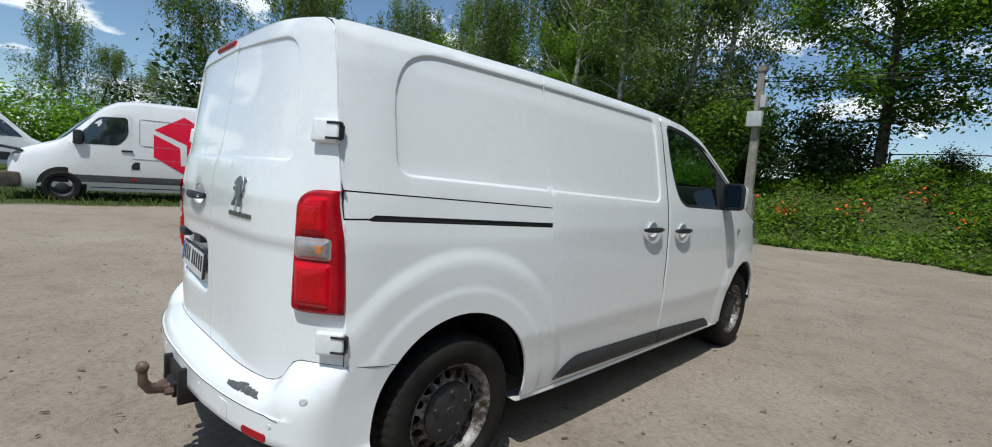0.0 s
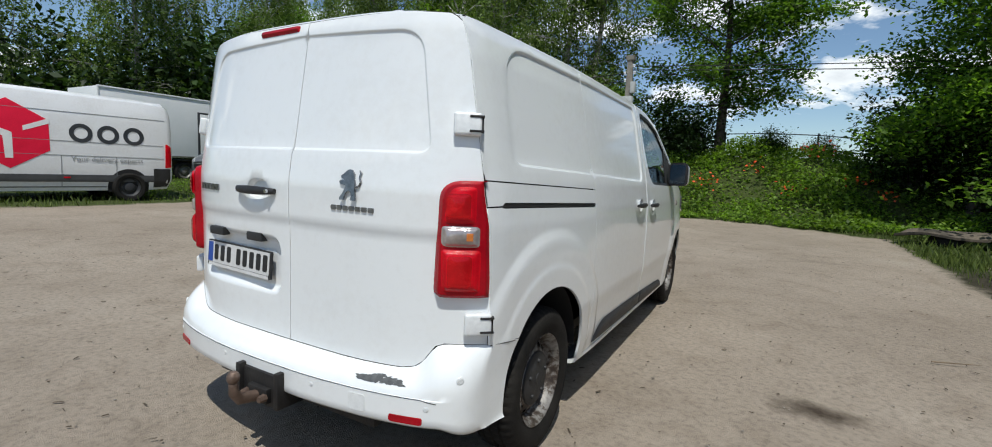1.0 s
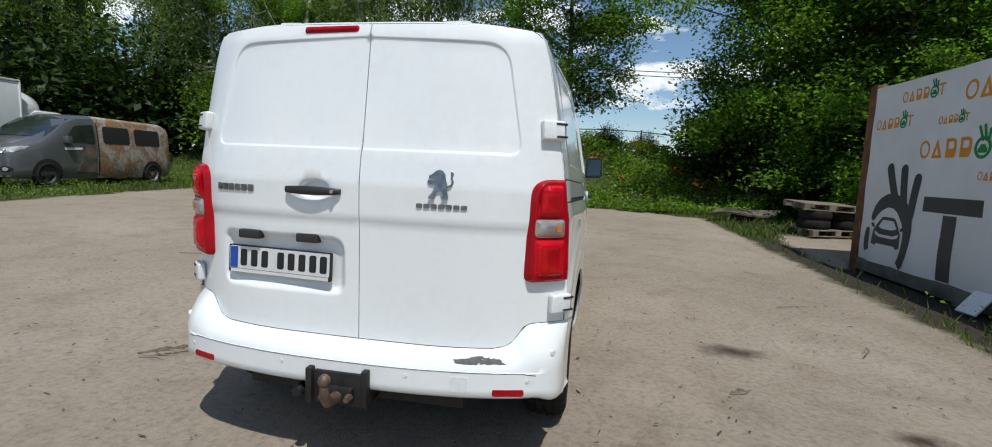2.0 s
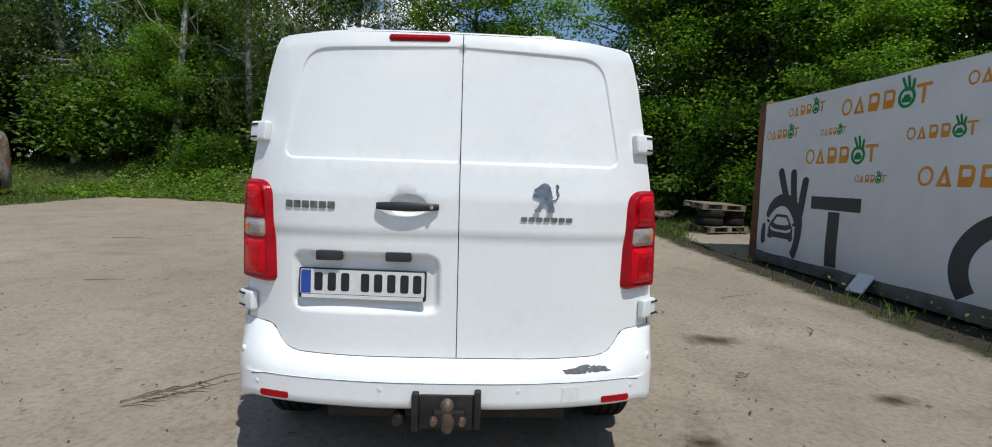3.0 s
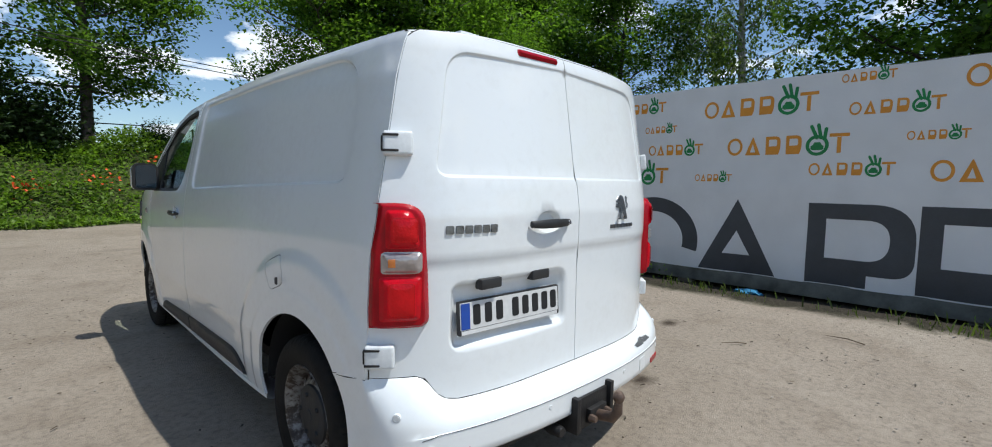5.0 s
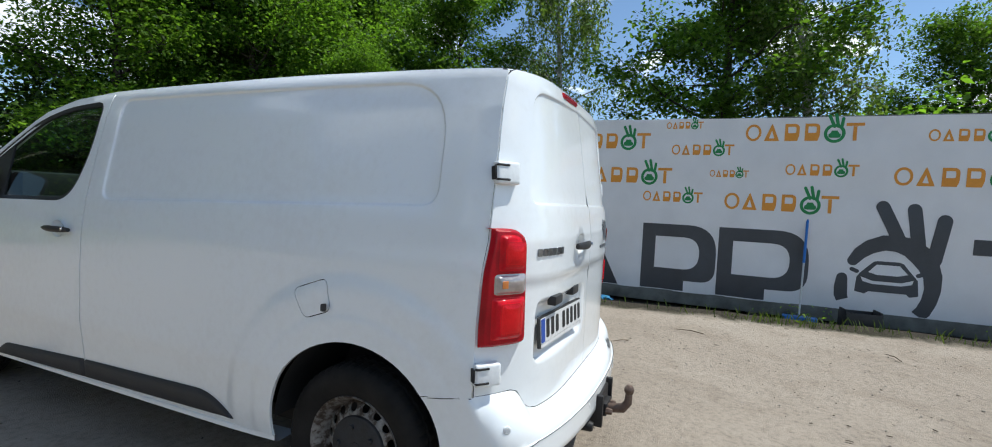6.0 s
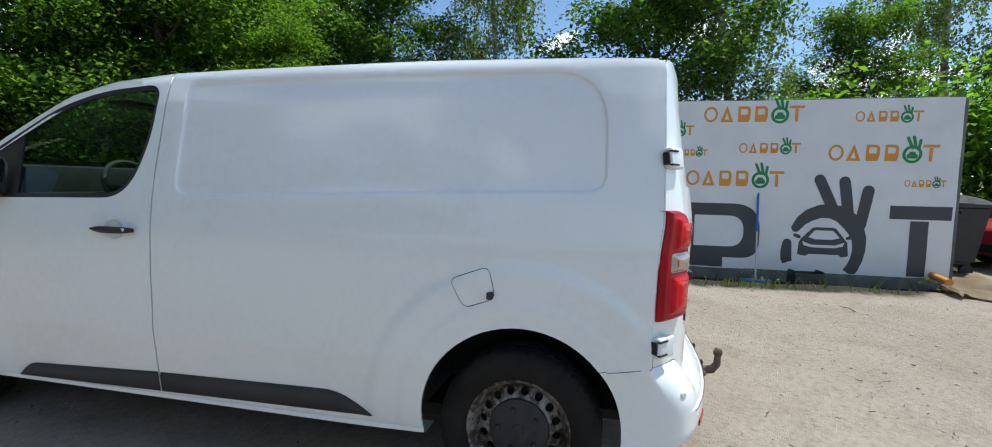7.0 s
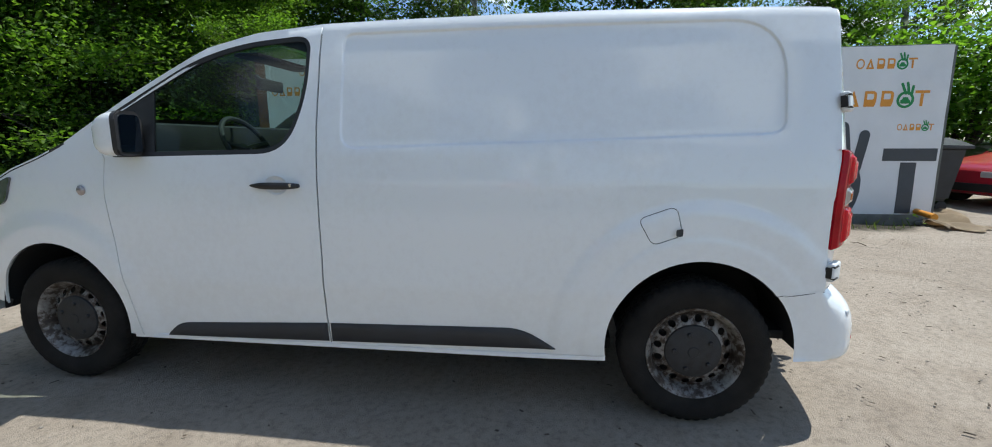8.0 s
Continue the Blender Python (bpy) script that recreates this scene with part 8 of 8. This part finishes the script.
# dark tone also puts the shade under the trees into the leaf colour
LEAF_DARK_SHADE = leaf_mat("dark_shade_shrub_leaves", (0.016, 0.036, 0.010), (0.040, 0.075, 0.020), 0.3)
b0 = build_bush(1, 5200, stand(1.6, 18.6, 0.5, 0), LEAF_DARK_SHADE, "dark leafy shrub on the bank")
b1 = build_bush(2, 5200, stand(8.2, 11.4, 1.0, 90), LEAF_LIGHT, "light green shrub beside the container")
# the first two take the dark leaves in place of tree shade
for i, (x, y, s) in enumerate(((7.4, 13.4, 0.9), (9.2, 10.2, 1.2), (-1.2, 19.2, 1.2), (-3.6, 18.0, 1.1), (3.3, 19.6, 0.4), (5.4, 17.4, 1.2), (7.4, 16.6, 1.4), (8.6, 14.6, 1.4), (9.6, 12.9, 1.4), (-6.8, 19.6, 1.5), (-9.6, 19.2, 1.5), (-12, 20.4, 1.5),
                              (-14.6, 21.5, 1.4), (-1.8, 21.0, 1.0), (10.6, 11.2, 1.5), (10.8, 16.0, 1.8), (7.0, 19.5, 1.6), (-8.2, 22.4, 1.9), (-11, 23.5, 1.9), (-5.0, 22.5, 1.7), (9.8, 8.6, 1.3), (-17.5, 23, 1.8), (-21, 24, 1.9), (-24, 19, 1.9), (-26.5, 14.5, 1.9), (-28, 10, 1.9), (-30, 5, 1.9), (-24.5, 16.5, 3.3), (-27, 20, 3.6), (-22, 19.5, 3.0), (-29.5, 13, 3.4), (-32, 9, 3.2), (-19.5, 24.5, 3.2))):
    copy_thing(b0, stand(x, y, 1, 47 * i)).matrix_basis = stand(x, y, s, 47 * i, s * 1.05)
for i, (x, y, s) in enumerate(((12.2, -4.8, 1.5), (13.6, -8.0, 1.8), (13.2, -10.2, 1.8), (-4.8, 16.8, 0.7), (-10.6, 17.0, 0.8), (-36, -3, 2.2), (-38, 1.5, 2.2), (-34, -9, 2.2))):
    copy_thing(b1, stand(x, y, 1, 61 * i)).matrix_basis = stand(x, y, s, 61 * i)

MID = leaf_mat("shrub_leaves", (0.050, 0.110, 0.016), (0.140, 0.230, 0.040), 0.45)
b2 = build_bush(3, 6400, stand(-6.0, 18.2, 1.2, 0), MID, "full green shrub under the birches")
for i, (x, y, s) in enumerate(((-8.0, 18.0, 1.4), (-10.2, 18.4, 0.9), (-12.4, 18.2, 1.5), (-14.8, 19.0, 1.5), (-4.4, 18.3, 1.2), (-16.8, 20.2, 1.8), (-7.0, 20.6, 1.9), (-13.6, 21.0, 1.9), (-18.8, 22.2, 2.0), (-9.2, 16.9, 0.6))):
    copy_thing(b2, stand(x, y, 1, 53 * i)).matrix_basis = stand(x, y, s, 53 * i, s * 1.1)

# poppies on the bank
POPPY = surface("poppy_petals", (0.62, 0.055, 0.012), (0.80, 0.13, 0.02), 12, (0.5, 0.6))
spots = [(-1.75, 15.6), (-1.5, 15.7), (-0.2, 15.9), (0.1, 16.0), (-2.9, 16.4), (2.6, 18.0), (3.0, 18.3), (3.4, 17.8), (-4.4, 16.2), (-4.9, 15.8), (1.2, 16.6), (4.0, 16.2), (4.6, 15.5), (2.2, 15.6), (-3.4, 15.6)]
pts = np.concatenate([np.array([(x + 0.18 * rng.normal(), y + 0.18 * rng.normal(), 0) for _ in range(16)]) for x, y in spots])
pts[:, 2] = [ground_z(p[0], p[1]) + 0.45 + 0.25 * rng.random() for p in pts]
solo("poppies", leaf_cloud("poppies", pts, (0.07, 0.12), rng, 0.0, 0.9), POPPY, "orange-red poppies among the weeds on the bank", "flowers", kind="stuff", smooth=False)

# ---- pole, wires, fence ----
CONCRETE = surface("weathered_concrete", (0.17, 0.155, 0.13), (0.33, 0.31, 0.27), 5, (0.8, 0.92), bump=0.5, fine=60)
LIGHT_GREY = surface("light_grey_box", (0.42, 0.44, 0.44), (0.52, 0.54, 0.54), 5, (0.5, 0.6))
WOOD_GREY = surface("weathered_wood", (0.12, 0.095, 0.07), (0.27, 0.225, 0.175), 9, (0.8, 0.92), bump=0.5, fine=70)
PX_, PY_ = -2.68, 15.5
pz = ground_z(PX_, PY_)
pole = thing("utility_pole", "weathered concrete utility pole with grey boxes and wires", "pole", pose(PX_, PY_, pz))


def taper_post(w0, w1, z0, z1, bevel=0.02):
    bm = bmesh.new()
    a = [bm.verts.new((sx * w0, sy * w0 * 0.8, z0)) for sx, sy in ((-1, -1), (1, -1), (1, 1), (-1, 1))]
    b = [bm.verts.new((sx * w1, sy * w1 * 0.8, z1)) for sx, sy in ((-1, -1), (1, -1), (1, 1), (-1, 1))]
    bm.faces.new(a[::-1])
    bm.faces.new(b)
    for i in range(4):
        bm.faces.new((a[i], a[(i + 1) % 4], b[(i + 1) % 4], b[i]))
    bmesh.ops.bevel(bm, geom=list(bm.edges), offset=bevel, segments=2, affect="EDGES")
    return bm


part("shaft", taper_post(0.125, 0.09, 1.0, 4.75), CONCRETE, pole)
part("foot", taper_post(0.19, 0.18, -0.3, 1.05, 0.03), CONCRETE, pole)
part("inspection_hatch", boxed(-0.07, 0.07, -0.165, -0.135, 0.42, 0.86, bevel=0.01), RUST, pole, "rusty open hatch")
part("meter_box", boxed(-0.22, 0.20, -0.27, -0.09, 3.05, 3.50, bevel=0.015), LIGHT_GREY, pole)
part("small_box", boxed(0.09, 0.24, -0.20, -0.02, 3.62, 3.98, bevel=0.012), LIGHT_GREY, pole)
part("pole_cap", taper_post(0.13, 0.15, 4.70, 4.86, 0.015), CONCRETE, pole)
for i, (dx, dz) in enumerate(((-0.16, 4.3), (0.16, 4.3), (-0.14, 4.05), (0.13, 4.52))):
    bm = bmesh.new()
    lathe(bm, [(0.0, 0.05), (0.03, 0.045), (0.045, 0.01), (0.03, -0.01), (0.04, -0.04), (0.0, -0.05)], 12, "z", (dx, -0.02, dz))
    part("insulator", bm, WHITE_PLASTIC, pole)


def sag(a, b, drop, n=24):
    a, b = Vector(a), Vector(b)
    return [a.lerp(b, t) - Vector((0, 0, 4 * drop * t * (1 - t))) for t in np.linspace(0, 1, n)]


for (bx, by, bz), dz, dr in (((34, 24, 6.6), 4.52, 0.5), ((34, 24.3, 6.45), 4.40, 0.55), ((-46, 24, 7.4), 4.3, 0.9), ((-46, 24.6, 7.1), 4.05, 0.9)):
    bm = bmesh.new()
    tube(bm, sag((PX_, PY_, pz + dz), (bx, by, bz), dr), 0.014, 5)
    solo("overhead_wire", bm, SEAL, "thin black overhead wire strung from the concrete pole", "wire", group="overhead wires")

fence = thing("fence", "dark metal fence along the top of the bank", "fence", pose(0, 0, 0))
fy = 20.9
prev = None
for i in range(22):
    x = -16 + i * 1.6
    z = ground_z(x, fy)
    bm = boxed(x - 0.03, x + 0.03, fy - 0.03, fy + 0.03, z - 0.2, z + 1.15, bevel=0.006)
    part("post", bm, DARK_METAL, fence)
    if prev:
        for h_ in (1.08, 0.55):
            bm = bmesh.new()
            tube(bm, [(prev[0], fy, prev[1] + h_), (x, fy, z + h_)], 0.022, 6)
            part("rail", bm, DARK_METAL, fence)
    prev = (x, z)

# ---- tyres and pallets at the end of the container ----
def lying_tyre(x, y, z, r=0.32, w=0.20, tilt=(0, 0, 0)):
    t = thing("old_tyre", "worn black car tyre lying on its side in the tyre pile", "tyre", pose(x, y, z, *tilt), group="old tyres")
    bm = bmesh.new()
    lathe(bm, [(0.58 * r, 0.02), (0.66 * r, 0.0), (0.88 * r, 0.0), (0.97 * r, 0.035), (r, 0.06), (r, w - 0.06), (0.97 * r, w - 0.035), (0.88 * r, w), (0.66 * r, w), (0.58 * r, w - 0.02), (0.60 * r, w / 2), (0.58 * r, 0.02)], 40, "z")
    part("tread", bm, TYRE, t)
    return t


def pallet(x, y, z, rz, tilt=(0, 0), label="weathered wooden pallet under the old tyres"):
    p = thing("pallet", label, "pallet", pose(x, y, z, tilt[0], tilt[1], rz), group="pallets")
    for i in range(6):
        part("board", boxed(-0.6, 0.6, -0.4 + i * 0.137, -0.4 + i * 0.137 + 0.10, 0.122, 0.144, bevel=0.003, seg=1), WOOD_GREY, p)
    for yy in (-0.4, -0.05, 0.3):
        part("runner", boxed(-0.6, 0.6, yy, yy + 0.1, 0.0, 0.022, bevel=0.003, seg=1), WOOD_GREY, p)
        for xx in (-0.6, -0.07, 0.46):
            part("block", boxed(xx, xx + 0.14, yy, yy + 0.1, 0.022, 0.122, bevel=0.004, seg=1), WOOD_GREY, p)
    return p


tz = ground_z(6.1, 10.1)
pallet(6.14, 9.95, tz + 0.03, 18)
for dx, dy, k in ((-0.28, -0.12, 2), (0.36, 0.10, 2)):
    for i in range(k):
        lying_tyre(6.14 + dx + 0.02 * i, 9.95 + dy, tz + 0.176 + 0.202 * i, tilt=(0, 0, 31 * i))
pallet(6.04, 10.0, tz + 0.585, 10, (3, 2), "broken grey wooden pallet lying on the old tyres")
lying_tyre(5.05, 11.9, ground_z(5.05, 11.9) + 0.03, 0.31)
bm = bmesh.new()
V = [Vector((0.85 * math.cos(a) + 0.05 * math.sin(5 * a), 0.36 * math.sin(a), 0.05 + 0.05 * math.cos(3 * a))) for a in np.linspace(0, math.tau, 26, endpoint=False)]
top = [bm.verts.new(v + Vector((0, 0, 0.05))) for v in V]
bot = [bm.verts.new(v) for v in V]
c1, c0 = bm.verts.new((0, 0, 0.16)), bm.verts.new((0, 0, 0.09))
for i in range(26):
    j = (i + 1) % 26
    bm.faces.new((top[i], top[j], c1))
    bm.faces.new((bot[j], bot[i], c0))
    bm.faces.new((top[j], top[i], bot[i], bot[j]))
solo("wrecked_bumper", bm, SOOT, "torn dark car bumper lying over an old tyre", "car part", pose(5.05, 11.9, ground_z(5.05, 11.9) + 0.20, 4, -3, -12))

# ---- wheeled bin, tarpaulin and litter at the near end ----
BIN = surface("bin_plastic", (0.018, 0.019, 0.021), (0.035, 0.036, 0.04), 6, (0.5, 0.65), bump=0.2, fine=150)
bz_ = ground_z(6.6, -4.42)
wbin = thing("wheeled_bin", "large black plastic wheeled bin with a pale lid edge", "bin", pose(6.60, -4.62, bz_, 0, 0, 4))
bm = bmesh.new()
a = [bm.verts.new((sx * 0.55, sy * 0.40, 0.20)) for sx, sy in ((-1, -1), (1, -1), (1, 1), (-1, 1))]
b = [bm.verts.new((sx * 0.66, sy * 0.50, 1.12)) for sx, sy in ((-1, -1), (1, -1), (1, 1), (-1, 1))]
bm.faces.new(a[::-1])
bm.faces.new(b)
for i in range(4):
    bm.faces.new((a[i], a[(i + 1) % 4], b[(i + 1) % 4], b[i]))
bmesh.ops.bevel(bm, geom=list(bm.edges), offset=0.05, segments=3, affect="EDGES")
part("tub", bm, BIN, wbin)
part("rim", boxed(-0.71, 0.71, -0.54, 0.54, 1.08, 1.14, bevel=0.02), BIN, wbin)
bm = bmesh.new()
rows = []
for i in range(9):
    u = -0.5 + i / 8
    rows.append([bm.verts.new((x, u * 1.04, 1.14 + 0.14 * math.cos(u * math.pi) * (1 - 0.1 * abs(x)))) for x in (-0.68, -0.3, 0.3, 0.68)])
for r0, r1 in zip(rows, rows[1:]):
    for j in range(3):
        bm.faces.new((r0[j], r0[j + 1], r1[j + 1], r1[j]))
bmesh.ops.solidify(bm, geom=list(bm.faces), thickness=0.02)
part("lid", bm, LIGHT_GREY, wbin, "grey curved lid")
for sx in (-1, 1):
    for sy in (-1, 1):
        bm = bmesh.new()
        lathe(bm, [(0.0, 0.025), (0.07, 0.025), (0.095, 0.02), (0.10, 0.0), (0.095, -0.02), (0.07, -0.025), (0.0, -0.025)], 20, "x", (sx * 0.45, sy * 0.33, 0.10))
        tube(bm, [(sx * 0.45, sy * 0.33, 0.10), (sx * 0.45, sy * 0.33 + 0.02, 0.22)], 0.02, 6)
        part("castor", bm, DARK_METAL, wbin)
    bm = bmesh.new()
    tube(bm, [(sx * 0.66, 0, 1.02), (sx * 0.78, 0, 1.02)], 0.03, 8)
    part("lifting_pin", bm, BIN, wbin)

TAN = surface("tan_sheet", (0.30, 0.22, 0.13), (0.44, 0.34, 0.22), 4, (0.6, 0.75), bump=0.3, fine=40)
bm = bmesh.new()
n1, n2 = 36, 14
rows = []
for i in range(n1 + 1):
    row = []
    for j in range(n2 + 1):
        u, v = i / n1, j / n2
        x = 4.15 + 2.3 * u + 0.10 * math.sin(9 * v)
        y = -3.75 - 0.75 * u - 0.62 * v + 0.10 * math.sin(7 * u)
        z = ground_z(x, y) + 0.02 + 0.10 * max(0.0, noise.noise((2.2 * x, 2.6 * y, 0.7)) + 0.25) * math.sin(math.pi * min(1, max(0, u))) ** 0.5 + 0.05 * math.exp(-((v - 0.1) / 0.1) ** 2)
        row.append(bm.verts.new((x, y, z)))
    rows.append(row)
for r0, r1 in zip(rows, rows[1:]):
    for j in range(n2):
        bm.faces.new((r0[j], r0[j + 1], r1[j + 1], r1[j]))
bmesh.ops.solidify(bm, geom=list(bm.faces), thickness=0.006)
solo("tarpaulin", bm, TAN, "crumpled tan tarpaulin lying on the sand by the container", "tarpaulin")
bm = bmesh.new()
tube(bm, [(4.70, -3.92, 0.19), (5.25, -4.02, 0.20)], 0.045, 12)
solo("pipe_offcut", bm, ORANGE, "short orange plastic pipe by the container end", "pipe")
BLOCK = surface("rubble_grey", (0.16, 0.15, 0.14), (0.34, 0.33, 0.31), 12, (0.8, 0.9), bump=0.5)
rr = random.Random(9)
for i in range(7):
    x, y = 4.95 + 0.13 * i + rr.uniform(-0.05, 0.05), -4.0 - 0.05 * i + rr.uniform(-0.08, 0.08)
    s_ = rr.uniform(0.05, 0.11)
    solo("rubble_piece", boxed(-s_, s_, -0.7 * s_, 0.7 * s_, -0.35 * s_, 0.4 * s_, bevel=0.22 * s_), BLOCK, "grey broken rubble piece beside the container", "rubble", pose(x, y, ground_z(x, y) + 0.05, rr.uniform(-20, 20), rr.uniform(-20, 20), rr.uniform(0, 180)), group="rubble")

# broom, crate, rag and board at the foot of the banner
BLUE_PAINT = surface("blue_handle", (0.01, 0.12, 0.42), (0.02, 0.17, 0.52), 8, (0.35, 0.45))
broom = thing("broom", "blue and white broom leaning on the banner", "broom", pose(0, 0, 0))
a, b = Vector((4.78, -1.62, 0.05)), Vector((5.27, -1.72, 1.37))
bm = bmesh.new()
tube(bm, [a.lerp(b, 0.52), b], 0.017, 10)
part("handle", bm, BLUE_PAINT, broom)
bm = bmesh.new()
tube(bm, [a, a.lerp(b, 0.52)], 0.012, 10)
part("pole", bm, LIGHT_GREY, broom)
part("brush", boxed(4.70, 4.86, -1.82, -1.44, 0.02, 0.07, bevel=0.012), BLUE_PAINT, broom)
crate = thing("crate", "small black plastic crate on the grass by the banner", "crate", pose(4.78, -2.26, 0.01, 0, 0, 6))
for s_ in (-1, 1):
    part("long_side", boxed(s_ * 0.12 - 0.01, s_ * 0.12 + 0.01, -0.19, 0.19, 0.0, 0.20, bevel=0.004), BLACK_PLASTIC, crate)
    part("short_side", boxed(-0.11, 0.11, s_ * 0.18 - 0.01, s_ * 0.18 + 0.01, 0.0, 0.23, bevel=0.004), BLACK_PLASTIC, crate)
part("base", boxed(-0.11, 0.11, -0.17, 0.17, 0.0, 0.02), BLACK_PLASTIC, crate)
bm = bmesh.new()
bmesh.ops.create_icosphere(bm, subdivisions=3, radius=0.14)
for v in bm.verts:
    k = 1 + 0.5 * noise.noise(v.co * 9) + 0.3 * noise.noise(v.co * 22)
    v.co = Vector((v.co.x * k * 0.7, v.co.y * k, max(-0.02, v.co.z * 0.34 * k)))
solo("blue_rag", bm, surface("blue_rag", (0.02, 0.16, 0.32), (0.05, 0.26, 0.45), 14, (0.8, 0.9), bump=0.4), "crumpled blue rag lying at the foot of the banner", "rag", pose(4.62, 0.84, 0.03))
solo("white_board", boxed(-0.012, 0.012, -0.11, 0.11, 0.0, 0.30, bevel=0.003), PALE_PRINT, "small white board leaning on the container rail", "board", pose(5.02, 4.12, -0.03, 0, 42, 12))

# red scrap by the pole
bm = bmesh.new()
bmesh.ops.create_icosphere(bm, subdivisions=2, radius=0.2)
for v in bm.verts:
    v.co = Vector((v.co.x * 1.2, v.co.y * 0.7, max(-0.03, v.co.z * 0.45)))
solo("red_scrap", bm, surface("faded_red", (0.50, 0.06, 0.03), (0.62, 0.10, 0.05), 8, (0.5, 0.6)), "faded red plastic scrap lying by the pole", "scrap", pose(-3.25, 15.75, ground_z(-3.25, 15.75) + 0.08))

# ---- things on the sand: twigs, pebbles, leaves ----
TWIG = surface("dead_wood", (0.10, 0.075, 0.05), (0.22, 0.17, 0.12), 20, (0.85, 0.95), bump=0.4)
branch = thing("dead_branch", "dry dead branch lying on the sand", "branch", pose(0, 0, 0))
rr = random.Random(21)
base = Vector((-1.78, 0.74, 0.025))
for i in range(9):
    p0 = base + Vector((0.035 * i, 0.03 * i, 0.0))
    d = Vector((0.9, 0.5 + rr.uniform(-0.5, 0.4), rr.uniform(0.0, 0.05)))
    ln = rr.uniform(0.10, 0.28)
    bm = bmesh.new()
    tube(bm, [p0, p0 + d * ln * 0.5 + Vector((0, 0, 0.015)), p0 + d * ln + Vector((rr.uniform(-0.05, 0.05), rr.uniform(-0.05, 0.05), -0.005))], [0.007, 0.005, 0.002], 5)
    part("twig", bm, TWIG, branch)

for i, (x, y, ln, a_) in enumerate(((2.95, 3.5, 0.35, 0.4), (3.1, 2.2, 0.25, 1.1), (-4.2, 3.6, 0.4, 0.2), (-3.4, 6.2, 0.5, 0.6), (1.9, 1.25, 0.16, 0.5), (3.3, -0.5, 0.3, 1.4), (3.2, -2.2, 0.22, 0.3), (-1.9, 3.9, 0.22, 1.9), (-6.0, 6.5, 0.6, 0.1), (2.6, 0.2, 0.2, 2.3))):
    bm = bmesh.new()
    z0 = ground_z(x, y) + 0.012
    d = Vector((math.cos(a_), math.sin(a_), 0)) * ln
    tube(bm, [Vector((x, y, z0)), Vector((x, y, z0 + 0.008)) + d * 0.5 + Vector((0.02, -0.02, 0)), Vector((x, y, z0)) + d], [0.006, 0.005, 0.002], 5)
    solo("twig", bm, TWIG, "thin dry twig lying on the sand", "twig", group="twigs")
rngp = np.random.default_rng(5)
V, F = [], []
for i in range(2600):
    x, y = rngp.uniform(-9, 4.1), rngp.uniform(-5, 13)
    if i < 1200:
        x, y = rngp.uniform(-4, 4.1), rngp.uniform(-3.5, 5)
    if yard_edge(x, y) > 0:
        continue
    s_ = 0.004 + 0.010 * rngp.random() ** 3
    z = ground_z(x, y)
    a = rngp.random() * 6.28
    k = len(V)
    ca, sa = math.cos(a), math.sin(a)
    for u, v, w in ((1, 0, 0.2), (0, 0.7, 0.2), (-1, 0, 0.2), (0, -0.7, 0.2), (0, 0, 0.9), (0, 0, -0.6)):
        V.append((x + s_ * (u * ca - v * sa), y + s_ * (u * sa + v * ca), z + 0.6 * s_ * w))
    F += [(k, k + 1, k + 4), (k + 1, k + 2, k + 4), (k + 2, k + 3, k + 4), (k + 3, k, k + 4), (k + 1, k, k + 5), (k + 2, k + 1, k + 5), (k + 3, k + 2, k + 5), (k, k + 3, k + 5)]
solo("pebbles", mesh_of("pebbles", V, F), surface("pebble_stone", (0.09, 0.075, 0.06), (0.40, 0.36, 0.31), 0.9, (0.8, 0.9)), "small pebbles and crumbs of soil on the sand", "pebbles", kind="stuff", smooth=False)
V, F = [], []
for i in range(1700):
    x, y = rngp.uniform(-7, 4.1), rngp.uniform(-5, 10)
    if yard_edge(x, y) > 0:
        continue
    ln, wd, a = 0.005 + 0.022 * rngp.random() ** 3, 0.003 + 0.006 * rngp.random(), rngp.random() * math.pi
    z, k, h = ground_z(x, y) + 0.004, len(V), 0.002 + 0.004 * rngp.random()
    ca, sa = math.cos(a), math.sin(a)
    for u, v, w in ((-1, -0.5, 0), (0.9, -0.8, 0), (1.1, 0.6, 0), (-0.8, 0.9, 0), (-0.7, -0.2, 1), (0.6, -0.4, 0.8), (0.7, 0.3, 1.1), (-0.5, 0.5, 0.7)):
        V.append((x + ln * u * ca - wd * v * sa, y + ln * u * sa + wd * v * ca, z + h * w))
    F += [(k + 4, k + 5, k + 6, k + 7)] + [(k + q, k + (q + 1) % 4, k + 4 + (q + 1) % 4, k + 4 + q) for q in range(4)]
solo("bark_crumbs", mesh_of("bark_crumbs", V, F), surface("bark_crumb", (0.035, 0.026, 0.018), (0.15, 0.115, 0.08), 0.8, (0.85, 0.95)), "dark bark crumbs and dry leaf bits on the sand", "crumbs", kind="stuff", smooth=False)
